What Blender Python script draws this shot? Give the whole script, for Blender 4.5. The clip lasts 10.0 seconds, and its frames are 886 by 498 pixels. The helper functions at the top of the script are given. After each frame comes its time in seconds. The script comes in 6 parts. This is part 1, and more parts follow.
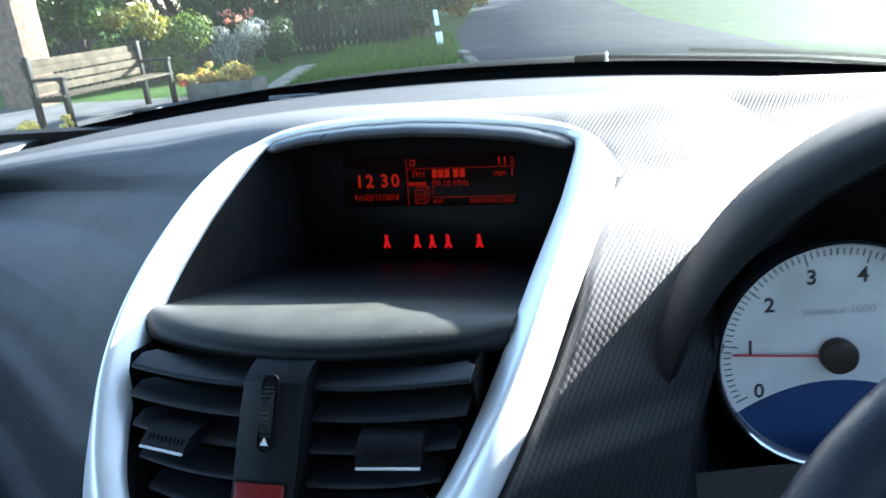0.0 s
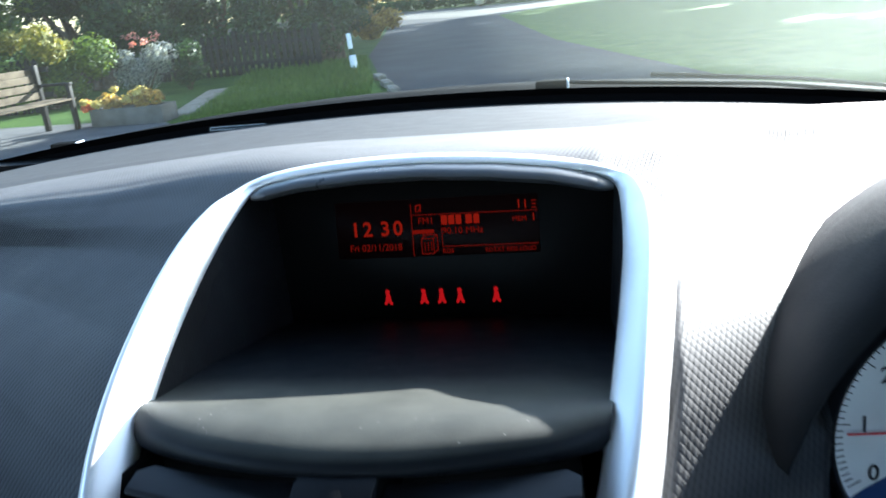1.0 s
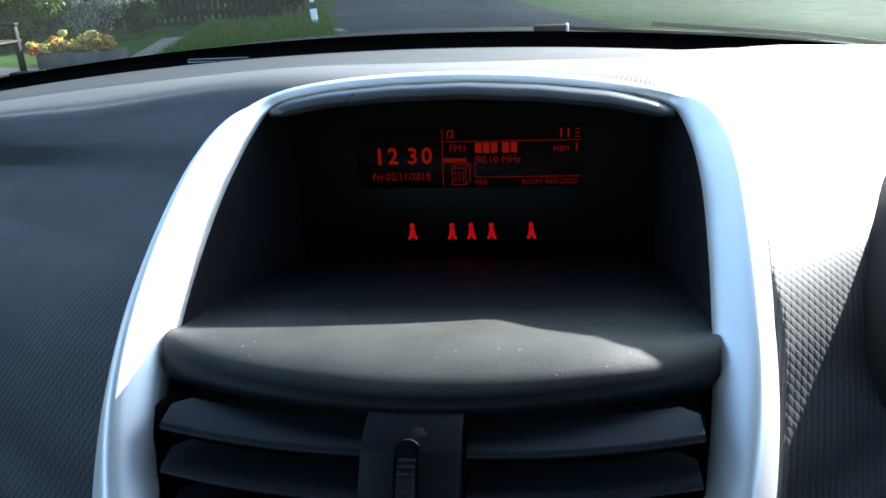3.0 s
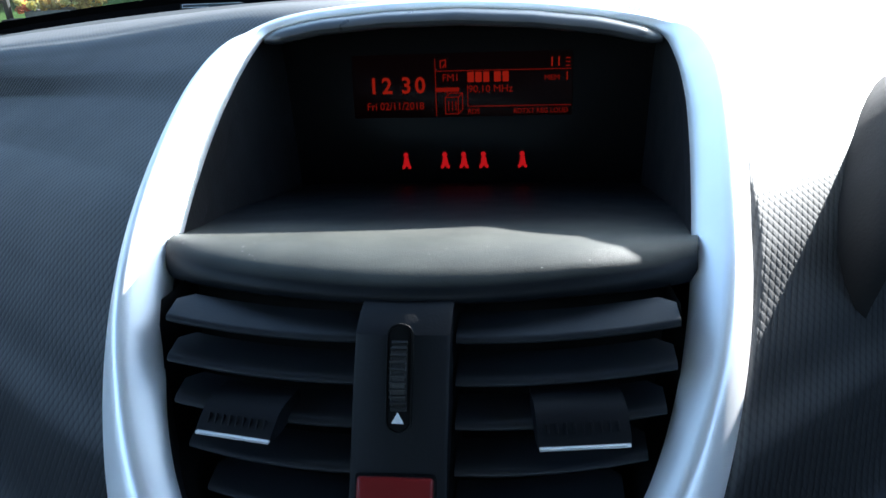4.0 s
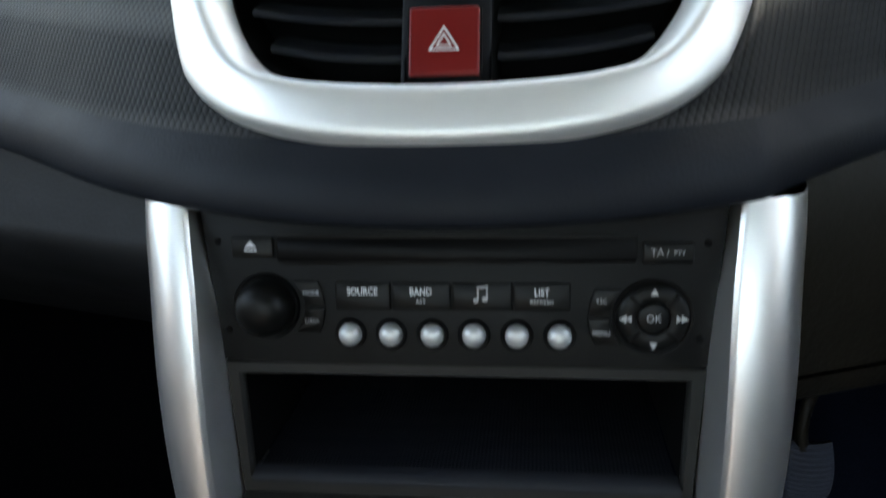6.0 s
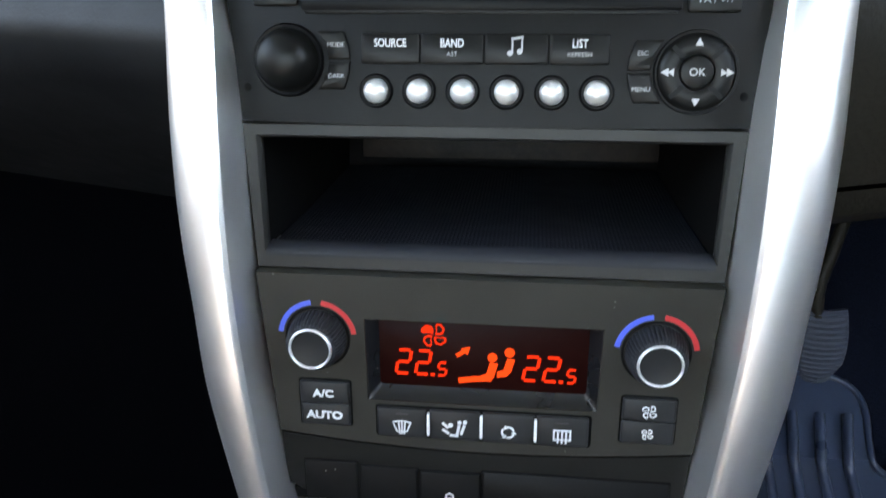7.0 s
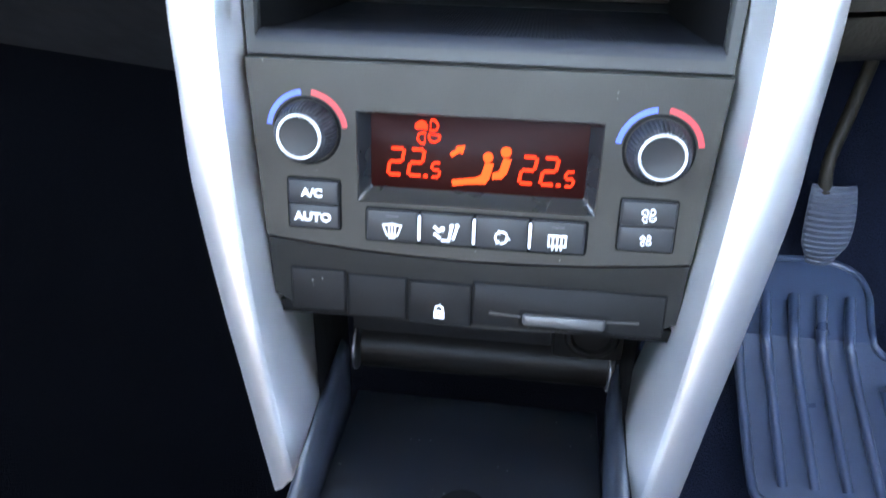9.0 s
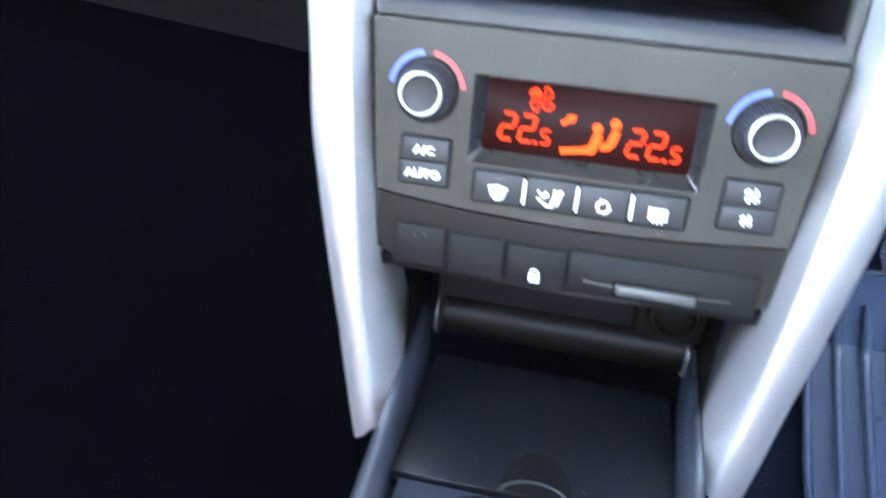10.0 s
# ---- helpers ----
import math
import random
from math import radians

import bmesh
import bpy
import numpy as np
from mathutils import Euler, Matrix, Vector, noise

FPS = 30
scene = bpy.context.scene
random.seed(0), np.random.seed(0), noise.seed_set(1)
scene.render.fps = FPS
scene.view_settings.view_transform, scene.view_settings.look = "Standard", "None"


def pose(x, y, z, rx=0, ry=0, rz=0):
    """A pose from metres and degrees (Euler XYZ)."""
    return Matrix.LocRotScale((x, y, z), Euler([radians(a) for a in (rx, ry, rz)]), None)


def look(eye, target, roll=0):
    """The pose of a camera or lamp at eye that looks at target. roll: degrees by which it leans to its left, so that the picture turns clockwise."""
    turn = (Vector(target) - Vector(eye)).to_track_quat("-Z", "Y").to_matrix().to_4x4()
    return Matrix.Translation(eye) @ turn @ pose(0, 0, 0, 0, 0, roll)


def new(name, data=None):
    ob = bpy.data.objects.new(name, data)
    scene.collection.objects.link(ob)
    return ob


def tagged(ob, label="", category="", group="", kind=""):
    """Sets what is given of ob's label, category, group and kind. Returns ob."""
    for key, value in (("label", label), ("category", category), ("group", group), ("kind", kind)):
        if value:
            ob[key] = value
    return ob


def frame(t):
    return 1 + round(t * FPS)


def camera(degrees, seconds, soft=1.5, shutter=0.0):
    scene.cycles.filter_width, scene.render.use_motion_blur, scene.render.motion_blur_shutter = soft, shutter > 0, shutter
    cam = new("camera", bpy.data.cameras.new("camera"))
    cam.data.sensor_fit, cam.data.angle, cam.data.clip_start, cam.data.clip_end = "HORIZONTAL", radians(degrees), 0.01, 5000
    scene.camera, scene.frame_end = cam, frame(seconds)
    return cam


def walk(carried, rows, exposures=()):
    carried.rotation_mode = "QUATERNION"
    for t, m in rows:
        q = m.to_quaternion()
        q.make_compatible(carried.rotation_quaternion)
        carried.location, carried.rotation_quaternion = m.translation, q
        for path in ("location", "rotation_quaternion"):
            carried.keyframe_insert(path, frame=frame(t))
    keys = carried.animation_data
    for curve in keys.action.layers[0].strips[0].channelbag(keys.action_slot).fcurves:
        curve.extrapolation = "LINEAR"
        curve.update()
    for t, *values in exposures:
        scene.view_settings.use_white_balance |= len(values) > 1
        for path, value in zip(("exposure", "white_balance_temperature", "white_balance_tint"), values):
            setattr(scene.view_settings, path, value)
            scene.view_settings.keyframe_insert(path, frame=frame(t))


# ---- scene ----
# ---------------------------------------------------------------- camera
cam = camera(60.0, 10.0, 1.5, 0.4)
PATH = [
    (0, (0.1714, -0.2351, 1.1283), (0.0296, 0.2162, 0.9663), -6.10),
    (0.3, (0.1531, -0.2193, 1.1281), (0.0184, 0.2289, 0.9520), -6.38),
    (0.5, (0.1435, -0.2143, 1.1299), (0.0198, 0.2376, 0.9553), -6.88),
    (1, (0.0915, -0.1789, 1.1336), (0.0028, 0.2884, 0.9796), -5.73),
    (1.5, (0.0524, -0.1599, 1.1339), (-0.0061, 0.3148, 0.9882), -4.79),
    (2, (0.0429, -0.1463, 1.1178), (-0.0108, 0.3248, 0.9591), -3.60),
    (2.2, (0.0374, -0.1372, 1.1068), (-0.0170, 0.3287, 0.9338), -3.63),
    (3.3, (0.0383, -0.1653, 1.1049), (-0.0244, 0.2957, 0.9216), -2.69),
    (3.5, (0.0398, -0.1714, 1.0994), (-0.0219, 0.2866, 0.9085), -2.40),
    (4, (0.0406, -0.1735, 1.0903), (-0.0167, 0.2805, 0.8890), -2.91),
    (4.5, (0.0402, -0.1851, 1.0786), (-0.0185, 0.2644, 0.8678), -2.53),
    (5, (0.0385, -0.2084, 1.0625), (-0.0270, 0.2290, 0.8293), -4.32),
    (5.5, (0.0347, -0.2363, 1.0095), (-0.0275, 0.2112, 0.7955), -3.37),
    (6, (0.0301, -0.2565, 0.9669), (-0.0316, 0.1923, 0.7555), -3.39),
    (6.2, (0.0315, -0.2646, 0.9405), (-0.0330, 0.1896, 0.7418), -2.98),
    (7.3, (0.0127, -0.2848, 0.8815), (-0.0401, 0.1570, 0.6533), -0.80),
    (7.5, (0.0154, -0.2868, 0.8763), (-0.0393, 0.1542, 0.6473), -0.88),
    (8, (0.0214, -0.2874, 0.8651), (-0.0342, 0.1512, 0.6315), -0.67),
    (8.5, (0.0216, -0.2874, 0.8499), (-0.0315, 0.1495, 0.6127), -0.77),
    (9, (0.0221, -0.3003, 0.8262), (-0.0349, 0.1352, 0.5873), 0.64),
    (9.5, (0.0338, -0.3183, 0.7945), (-0.0343, 0.1168, 0.5578), 1.67),
    (9.8, (0.0146, -0.3262, 0.7891), (-0.0533, 0.1170, 0.5679), 4.20),
    (10, (0.0022, -0.3236, 0.8146), (-0.0809, 0.1098, 0.5796), 3.97),
]
EXPOSURE = [(0.0, 3.75, 5700, 9), (1.0, 3.3, 5700, 9), (2.0, 2.75, 5700, 9), (3.5, 3.05, 5700, 9), (5.0, 3.85, 6300, 10), (5.5, 4.05, 7400, 11.5), (6.2, 4.25, 8700, 13), (7.3, 6.25, 8500, 16), (8.5, 6.98, 8000, 17), (9.5, 7.52, 6700, 17), (10.0, 7.68, 7500, 17)]
walk(cam, [(t, look(eye, target, roll)) for t, eye, target, roll in PATH], EXPOSURE)

# ---------------------------------------------------------------- daylight
SUN_WAY = Vector((0.096, 0.155, 0.0607)).normalized()
world = bpy.data.worlds.new("daylight")
scene.world = world
world.use_nodes = True
wn, wl = world.node_tree.nodes, world.node_tree.links
sky = wn.new("ShaderNodeTexSky")
sky.sky_type = "NISHITA"
sky.sun_disc = False
sky.sun_elevation = math.asin(SUN_WAY.z)
sky.sun_rotation = math.atan2(SUN_WAY.x, SUN_WAY.y)
wn["Background"].inputs["Strength"].default_value = 0.078
wl.new(sky.outputs["Color"], wn["Background"].inputs["Color"])
sun_data = bpy.data.lights.new("sun", "SUN")
sun_data.energy = 5.0
sun_data.angle = radians(0.53)
sun_data.color = (1.0, 0.94, 0.84)
sun = new("sun", sun_data)
sun.matrix_world = look(SUN_WAY * 50, (0, 0, 0))

# ---------------------------------------------------------------- materials
def mat(name, color, rough=0.5, metal=0.0, spec=0.5, coat=0.0):
    m = bpy.data.materials.new(name)
    m.use_nodes = True
    b = m.node_tree.nodes["Principled BSDF"]
    b.inputs["Base Color"].default_value = (*color, 1)
    b.inputs["Roughness"].default_value = rough
    b.inputs["Metallic"].default_value = metal
    b.inputs["Specular IOR Level"].default_value = spec
    b.inputs["Coat Weight"].default_value = coat
    return m


def node(m, kind, **values):
    n = m.node_tree.nodes.new(kind)
    for key, value in values.items():
        if key in n.inputs:
            n.inputs[key].default_value = value
    return n


def link(m, a, b):
    m.node_tree.links.new(a, b)


def bsdf(m):
    return m.node_tree.nodes["Principled BSDF"]


def coords(m, which="Object"):
    return node(m, "ShaderNodeTexCoord").outputs[which]


def noise_of(m, scale, detail=3.0, where=None, rough=0.5):
    n = node(m, "ShaderNodeTexNoise", Scale=scale, Detail=detail, Roughness=rough)
    link(m, where if where else coords(m), n.inputs["Vector"])
    return n.outputs["Fac"]


def ramp(m, fac, stops):
    r = m.node_tree.nodes.new("ShaderNodeValToRGB")
    e = r.color_ramp.elements
    while len(e) < len(stops):
        e.new(0.5)
    for k, (at, c) in enumerate(stops):
        e[k].position = at
        e[k].color = (*c, 1) if len(c) == 3 else c
    link(m, fac, r.inputs["Fac"])
    return r.outputs["Color"]


def span(m, fac, lo, hi):
    n = node(m, "ShaderNodeMapRange")
    n.inputs["To Min"].default_value, n.inputs["To Max"].default_value = lo, hi
    link(m, fac, n.inputs["Value"])
    return n.outputs["Result"]


def bump(m, height, strength, distance, under=None):
    n = node(m, "ShaderNodeBump", Strength=strength, Distance=distance)
    link(m, height, n.inputs["Height"])
    if under:
        link(m, under, n.inputs["Normal"])
    return n.outputs["Normal"]


def calc(m, op, a, b=None):
    n = m.node_tree.nodes.new("ShaderNodeMath")
    n.operation = op
    for k, v in enumerate((a, b)):
        if v is None:
            continue
        if isinstance(v, (int, float)):
            n.inputs[k].default_value = v
        else:
            link(m, v, n.inputs[k])
    return n.outputs[0]


def plastic(name, color, rough, grain=900.0, deep=0.12, spec=0.22):
    """Moulded plastic: fine grain, faint dust, and gloss that varies a little."""
    m = mat(name, color, rough, 0.0, spec)
    big = noise_of(m, 18, 4)
    link(m, ramp(m, big, [(0.3, tuple(c * 0.82 for c in color)), (0.75, tuple(c * 1.2 + 0.002 for c in color))]), bsdf(m).inputs["Base Color"])
    link(m, span(m, noise_of(m, 60, 5), rough - 0.08, rough + 0.1), bsdf(m).inputs["Roughness"])
    link(m, bump(m, noise_of(m, grain, 2), deep, 0.0006), bsdf(m).inputs["Normal"])
    return m


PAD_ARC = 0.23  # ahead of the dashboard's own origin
SHELF_FRONT = -0.122  # ahead of the display unit's own origin


def pad_material():
    """Dashboard skin: charcoal with a woven diamond relief, drawn along the surface by its own UV in metres."""
    m = mat("dashboard_skin", (0.03, 0.03, 0.031), 0.6, 0.0, 0.3)
    uv = node(m, "ShaderNodeSeparateXYZ")
    link(m, coords(m, "UV"), uv.inputs[0])
    u, v = uv.outputs[0], uv.outputs[1]
    k = 2 * math.pi / 0.0030
    a = calc(m, "SINE", calc(m, "MULTIPLY", calc(m, "ADD", u, calc(m, "MULTIPLY", v, 0.55)), k))
    b = calc(m, "SINE", calc(m, "MULTIPLY", calc(m, "SUBTRACT", u, calc(m, "MULTIPLY", v, 0.30)), k))
    grooves = [calc(m, "POWER", calc(m, "MULTIPLY", calc(m, "SUBTRACT", 1.0, w), 0.5), 2.5) for w in (a, b)]
    weave = calc(m, "SUBTRACT", 1.0, calc(m, "ADD", calc(m, "MULTIPLY", grooves[0], 0.35), calc(m, "MULTIPLY", grooves[1], 0.80)))
    # faces turned up are coloured paler, standing in for the light on them
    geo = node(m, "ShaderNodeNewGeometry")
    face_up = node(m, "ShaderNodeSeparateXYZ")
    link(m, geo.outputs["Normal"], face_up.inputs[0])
    up_range = node(m, "ShaderNodeMapRange")
    up_range.inputs["From Min"].default_value, up_range.inputs["From Max"].default_value = 0.64, 0.97
    link(m, face_up.outputs[2], up_range.inputs["Value"])
    upness = up_range.outputs["Result"]
    n1 = bump(m, weave, 0.4, 0.00026)
    link(m, span(m, upness, 1.0, 0.22), n1.node.inputs["Strength"])
    link(m, bump(m, noise_of(m, 700, 2), 0.08, 0.0003, n1), bsdf(m).inputs["Normal"])
    lit_dust = noise_of(m, 9, 6)
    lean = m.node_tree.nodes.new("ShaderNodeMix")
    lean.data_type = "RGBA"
    link(m, upness, lean.inputs["Factor"])
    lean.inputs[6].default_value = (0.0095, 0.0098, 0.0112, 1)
    link(m, ramp(m, lit_dust, [(0.35, (0.056, 0.0565, 0.058)), (0.8, (0.084, 0.084, 0.085))]), lean.inputs[7])
    # grooves are darkened in the colour too, for the shade between threads
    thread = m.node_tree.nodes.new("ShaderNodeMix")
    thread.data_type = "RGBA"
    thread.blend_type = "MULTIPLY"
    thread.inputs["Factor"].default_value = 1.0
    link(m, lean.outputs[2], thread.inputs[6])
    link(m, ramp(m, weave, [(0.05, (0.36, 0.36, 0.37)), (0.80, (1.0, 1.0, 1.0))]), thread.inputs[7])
    base = thread.outputs[2]
    # an even, less glossy grey ahead of an arc below the windscreen
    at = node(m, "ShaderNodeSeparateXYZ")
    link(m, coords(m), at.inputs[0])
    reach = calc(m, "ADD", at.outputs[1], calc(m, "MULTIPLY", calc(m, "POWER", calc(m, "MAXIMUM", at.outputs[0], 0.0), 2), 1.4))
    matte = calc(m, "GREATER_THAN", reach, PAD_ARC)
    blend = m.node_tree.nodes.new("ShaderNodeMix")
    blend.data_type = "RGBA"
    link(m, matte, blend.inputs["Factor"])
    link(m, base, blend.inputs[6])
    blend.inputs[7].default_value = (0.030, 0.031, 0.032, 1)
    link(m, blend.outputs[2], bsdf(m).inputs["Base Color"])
    link(m, calc(m, "SUBTRACT", span(m, upness, 0.20, 0.42), calc(m, "MULTIPLY", matte, 0.30)), bsdf(m).inputs["Specular IOR Level"])
    link(m, span(m, noise_of(m, 40, 4), 0.54, 0.68), bsdf(m).inputs["Roughness"])
    return m


def dusty(name, color, rough, spec, amount, front=None):
    """Grained black plastic with a dusting of pale specks."""
    m = plastic(name, color, rough, 1600, 0.16, spec)
    specks = node(m, "ShaderNodeTexVoronoi", Scale=330.0)
    link(m, coords(m), specks.inputs["Vector"])
    speck = calc(m, "MULTIPLY", calc(m, "LESS_THAN", specks.outputs["Distance"], 0.13), calc(m, "GREATER_THAN", noise_of(m, 90, 3), amount))
    blend = m.node_tree.nodes.new("ShaderNodeMix")
    blend.data_type = "RGBA"
    link(m, speck, blend.inputs["Factor"])
    old = bsdf(m).inputs["Base Color"].links[0].from_socket
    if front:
        # the open front is coloured paler for its sunlight, the inner part left dark
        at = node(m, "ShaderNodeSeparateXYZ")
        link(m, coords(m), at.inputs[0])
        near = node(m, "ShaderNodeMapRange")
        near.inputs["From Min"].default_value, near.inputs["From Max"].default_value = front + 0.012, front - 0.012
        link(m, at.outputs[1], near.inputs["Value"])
        lit_dust = m.node_tree.nodes.new("ShaderNodeMix")
        lit_dust.data_type = "RGBA"
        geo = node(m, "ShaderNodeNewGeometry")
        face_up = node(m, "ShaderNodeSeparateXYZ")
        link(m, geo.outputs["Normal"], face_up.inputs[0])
        up_range = node(m, "ShaderNodeMapRange")
        up_range.inputs["From Min"].default_value, up_range.inputs["From Max"].default_value = 0.70, 0.97
        link(m, face_up.outputs[2], up_range.inputs["Value"])
        link(m, calc(m, "MULTIPLY", near.outputs["Result"], up_range.outputs["Result"]), lit_dust.inputs["Factor"])
        link(m, old, lit_dust.inputs[6])
        link(m, ramp(m, noise_of(m, 35, 5), [(0.3, (0.030, 0.032, 0.028)), (0.7, (0.052, 0.054, 0.047))]), lit_dust.inputs[7])
        old = lit_dust.outputs[2]
    link(m, old, blend.inputs[6])
    blend.inputs[7].default_value = (0.15, 0.145, 0.135, 1)
    link(m, blend.outputs[2], bsdf(m).inputs["Base Color"])
    return m


def two_scale(name, a, b):
    """Scuffed board: broad cloudy stains with fine streaks."""
    m = mat(name, a, 0.6, 0.0, 0.2)
    f = calc(m, "ADD", calc(m, "MULTIPLY", noise_of(m, 22, 5), 0.7), calc(m, "MULTIPLY", noise_of(m, 240, 3), 0.3))
    link(m, ramp(m, f, [(0.36, a), (0.66, b)]), bsdf(m).inputs["Base Color"])
    link(m, bump(m, noise_of(m, 300, 3), 0.3, 0.0008), bsdf(m).inputs["Normal"])
    return m


def silver_material(name, rough, metal):
    m = mat(name, (0.80, 0.80, 0.80), rough, metal)
    link(m, span(m, noise_of(m, 1500, 2), rough - 0.05, rough + 0.06), bsdf(m).inputs["Roughness"])
    link(m, ramp(m, noise_of(m, 30, 4), [(0.3, (0.87, 0.87, 0.88)), (0.7, (0.92, 0.92, 0.92))]), bsdf(m).inputs["Base Color"])
    link(m, bump(m, noise_of(m, 2500, 1), 0.05, 0.0002), bsdf(m).inputs["Normal"])
    return m


def glow(name, color, strength):
    m = mat(name, (0.02, 0.0, 0.0), 0.6, 0.0, 0.0)
    bsdf(m).inputs["Emission Color"].default_value = (*color, 1)
    bsdf(m).inputs["Emission Strength"].default_value = strength
    return m


def cloth(name, color, scale=1400):
    m = mat(name, color, 0.95, 0.0, 0.015)
    link(m, ramp(m, noise_of(m, scale, 4), [(0.3, tuple(c * 0.5 for c in color)), (0.75, tuple(c * 1.5 for c in color))]), bsdf(m).inputs["Base Color"])
    link(m, bump(m, noise_of(m, scale, 3), 0.6, 0.002), bsdf(m).inputs["Normal"])
    return m


M = {
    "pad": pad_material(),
    "black": plastic("black_plastic", (0.0055, 0.0057, 0.0062), 0.46, 900, 0.12, 0.10),
    "panel": dusty("console_plastic", (0.0295, 0.0282, 0.0240), 0.42, 0.22, 0.66),
    "pocket": plastic("pocket_plastic", (0.0255, 0.0250, 0.0236), 0.40, 1200, 0.1),
    "button": plastic("button_plastic", (0.0220, 0.0226, 0.0235), 0.38, 1200, 0.06, 0.2),
    "vent_panel": plastic("vent_panel_black", (0.0050, 0.0055, 0.0072), 0.48, 900, 0.12, 0.12),
    "switch_face": plastic("switch_face_plastic", (0.0135, 0.0131, 0.0120), 0.44, 1200, 0.1, 0.12),
    "switch_key": dusty("switch_key_plastic", (0.0066, 0.0067, 0.0068), 0.44, 0.10, 0.68),
    "tray": plastic("tray_plastic", (0.0030, 0.0026, 0.0023), 0.40, 600, 0.2, 0.08),
    "window": plastic("window_frame_plastic", (0.0066, 0.0070, 0.0084), 0.28, 1200, 0.04, 0.5),
    "pocket_lip": plastic("pocket_lip_plastic", (0.0125, 0.0140, 0.0185), 0.55, 900, 0.08, 0.3),
    "soft": plastic("soft_black", (0.0085, 0.0088, 0.0098), 0.52, 500, 0.2),
    "grain": plastic("grained_plastic", (0.0185, 0.0158, 0.0116), 0.5, 300, 0.95),
    "low_pad": plastic("rolled_edge_shade", (0.0095, 0.0115, 0.0165), 0.5, 700, 0.2, 0.16),
    "shelf": dusty("dusty_lit_plastic", (0.0050, 0.0060, 0.0080), 0.46, 0.14, 0.60, SHELF_FRONT),
    "lid": dusty("lid_plastic", (0.0034, 0.0042, 0.0062), 0.32, 0.5, 0.60),
    "rail": plastic("rail_plastic", (0.0110, 0.0138, 0.0200), 0.42, 700, 0.15, 0.4),
    "dark_chrome": mat("dark_chrome", (0.42, 0.42, 0.43), 0.12, 1.0),
    "slat": plastic("slat_black", (0.0100, 0.0115, 0.0150), 0.42, 900, 0.08, 0.28),
    "hood": plastic("hood_plastic", (0.040, 0.042, 0.045), 0.30, 900, 0.05, 0.5),
    "radio": plastic("radio_black", (0.0036, 0.0037, 0.0038), 0.42, 1200, 0.1, 0.16),
    "radio_key": plastic("radio_key_black", (0.0058, 0.0059, 0.0058), 0.36, 1200, 0.05, 0.18),
    "void": mat("vent_inside", (0.003, 0.003, 0.0032), 0.7, 0.0, 0.1),
    "silver": silver_material("satin_silver", 0.42, 0.66),
    "strip": silver_material("satin_strip", 0.34, 0.92),
    "knob_silver": mat("pearl_silver", (0.70, 0.70, 0.69), 0.35, 0.5),
    "chrome": mat("chrome", (0.75, 0.75, 0.76), 0.09, 1.0),
    "ring": mat("bright_ring", (0.86, 0.86, 0.85), 0.38, 0.7),
    "gloss": mat("gloss_black", (0.003, 0.003, 0.0034), 0.4, 0.0, 0.12),
    "screen": mat("display_glass", (0.0055, 0.0050, 0.0052), 0.3, 0.0, 0.03),
    "lcd": mat("display_field", (0.008, 0.002, 0.002), 0.3, 0.0, 0.03),
    "white_ink": mat("white_print", (0.74, 0.75, 0.76), 0.5),
    "grey_ink": mat("grey_print", (0.46, 0.46, 0.46), 0.5),
    "black_ink": mat("black_print", (0.02, 0.02, 0.022), 0.5),
    "blue": mat("blue_print", (0.06, 0.12, 0.62), 0.4),
    "red_ink": mat("red_print", (0.55, 0.03, 0.035), 0.4),
    "hazard": plastic("red_button_plastic", (0.16, 0.010, 0.010), 0.3, 900, 0.05),
    "glow_dim": glow("display_red_dim", (1.0, 0.03, 0.012), 0.0149),
    "glow": glow("display_red", (1.0, 0.035, 0.012), 0.022),
    "glow_belt": glow("warning_red", (1.0, 0.012, 0.015), 0.044),
    "glow_lcd": glow("climate_red", (1.0, 0.042, 0.016), 0.025),
    "glow_orange": glow("climate_orange", (1.0, 0.080, 0.020), 0.027),
    "lcd_climate": mat("climate_field", (0.014, 0.003, 0.0026), 0.3, 0.0, 0.03),
    "knurl": plastic("knurled_rubber", (0.020, 0.021, 0.024), 0.5, 900, 0.1),
    "dial": plastic("dial_white", (0.62, 0.62, 0.60), 0.55, 900, 0.03),
    "dial_reflection": mat("dial_reflection", (0.018, 0.045, 0.13), 0.4),
    # the carpet's passenger side, darkened for the shade it lies in
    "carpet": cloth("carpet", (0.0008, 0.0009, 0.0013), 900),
    "mat_rubber": plastic("floor_rubber", (0.034, 0.050, 0.088), 0.30, 500, 0.2, 0.6),
    "liner": cloth("roof_liner", (0.52, 0.52, 0.50), 600),
    "seat": cloth("seat_cloth", (0.05, 0.05, 0.055), 700),
    "frit": mat("glass_edge_black", (0.003, 0.003, 0.0035), 0.9, 0.0, 0.02),
}

# ---------------------------------------------------------------- building tools
BASE = {}


def thing(name, at=(0, 0, 0), label="", category="", group="", kind=""):
    ob = new(name)
    ob.empty_display_size = 0.02
    ob.location = at
    BASE[ob.name] = Vector(at)
    return tagged(ob, label, category, group, kind)


def finish(me, smooth):
    if smooth:
        me.polygons.foreach_set("use_smooth", [True] * len(me.polygons))
        me.set_sharp_from_angle(angle=radians(smooth if smooth > 1 else 40))


def part(name, bm, material, parent, label="", smooth=40):
    """Links a bmesh in world metres as one mesh object under a thing or a part."""
    me = bpy.data.meshes.new(name)
    base = BASE[parent.name] if parent else Vector((0, 0, 0))
    bmesh.ops.translate(bm, verts=bm.verts, vec=-base)
    bm.normal_update()
    bm.to_mesh(me)
    bm.free()
    me.materials.append(material)
    finish(me, smooth)
    ob = new(name, me)
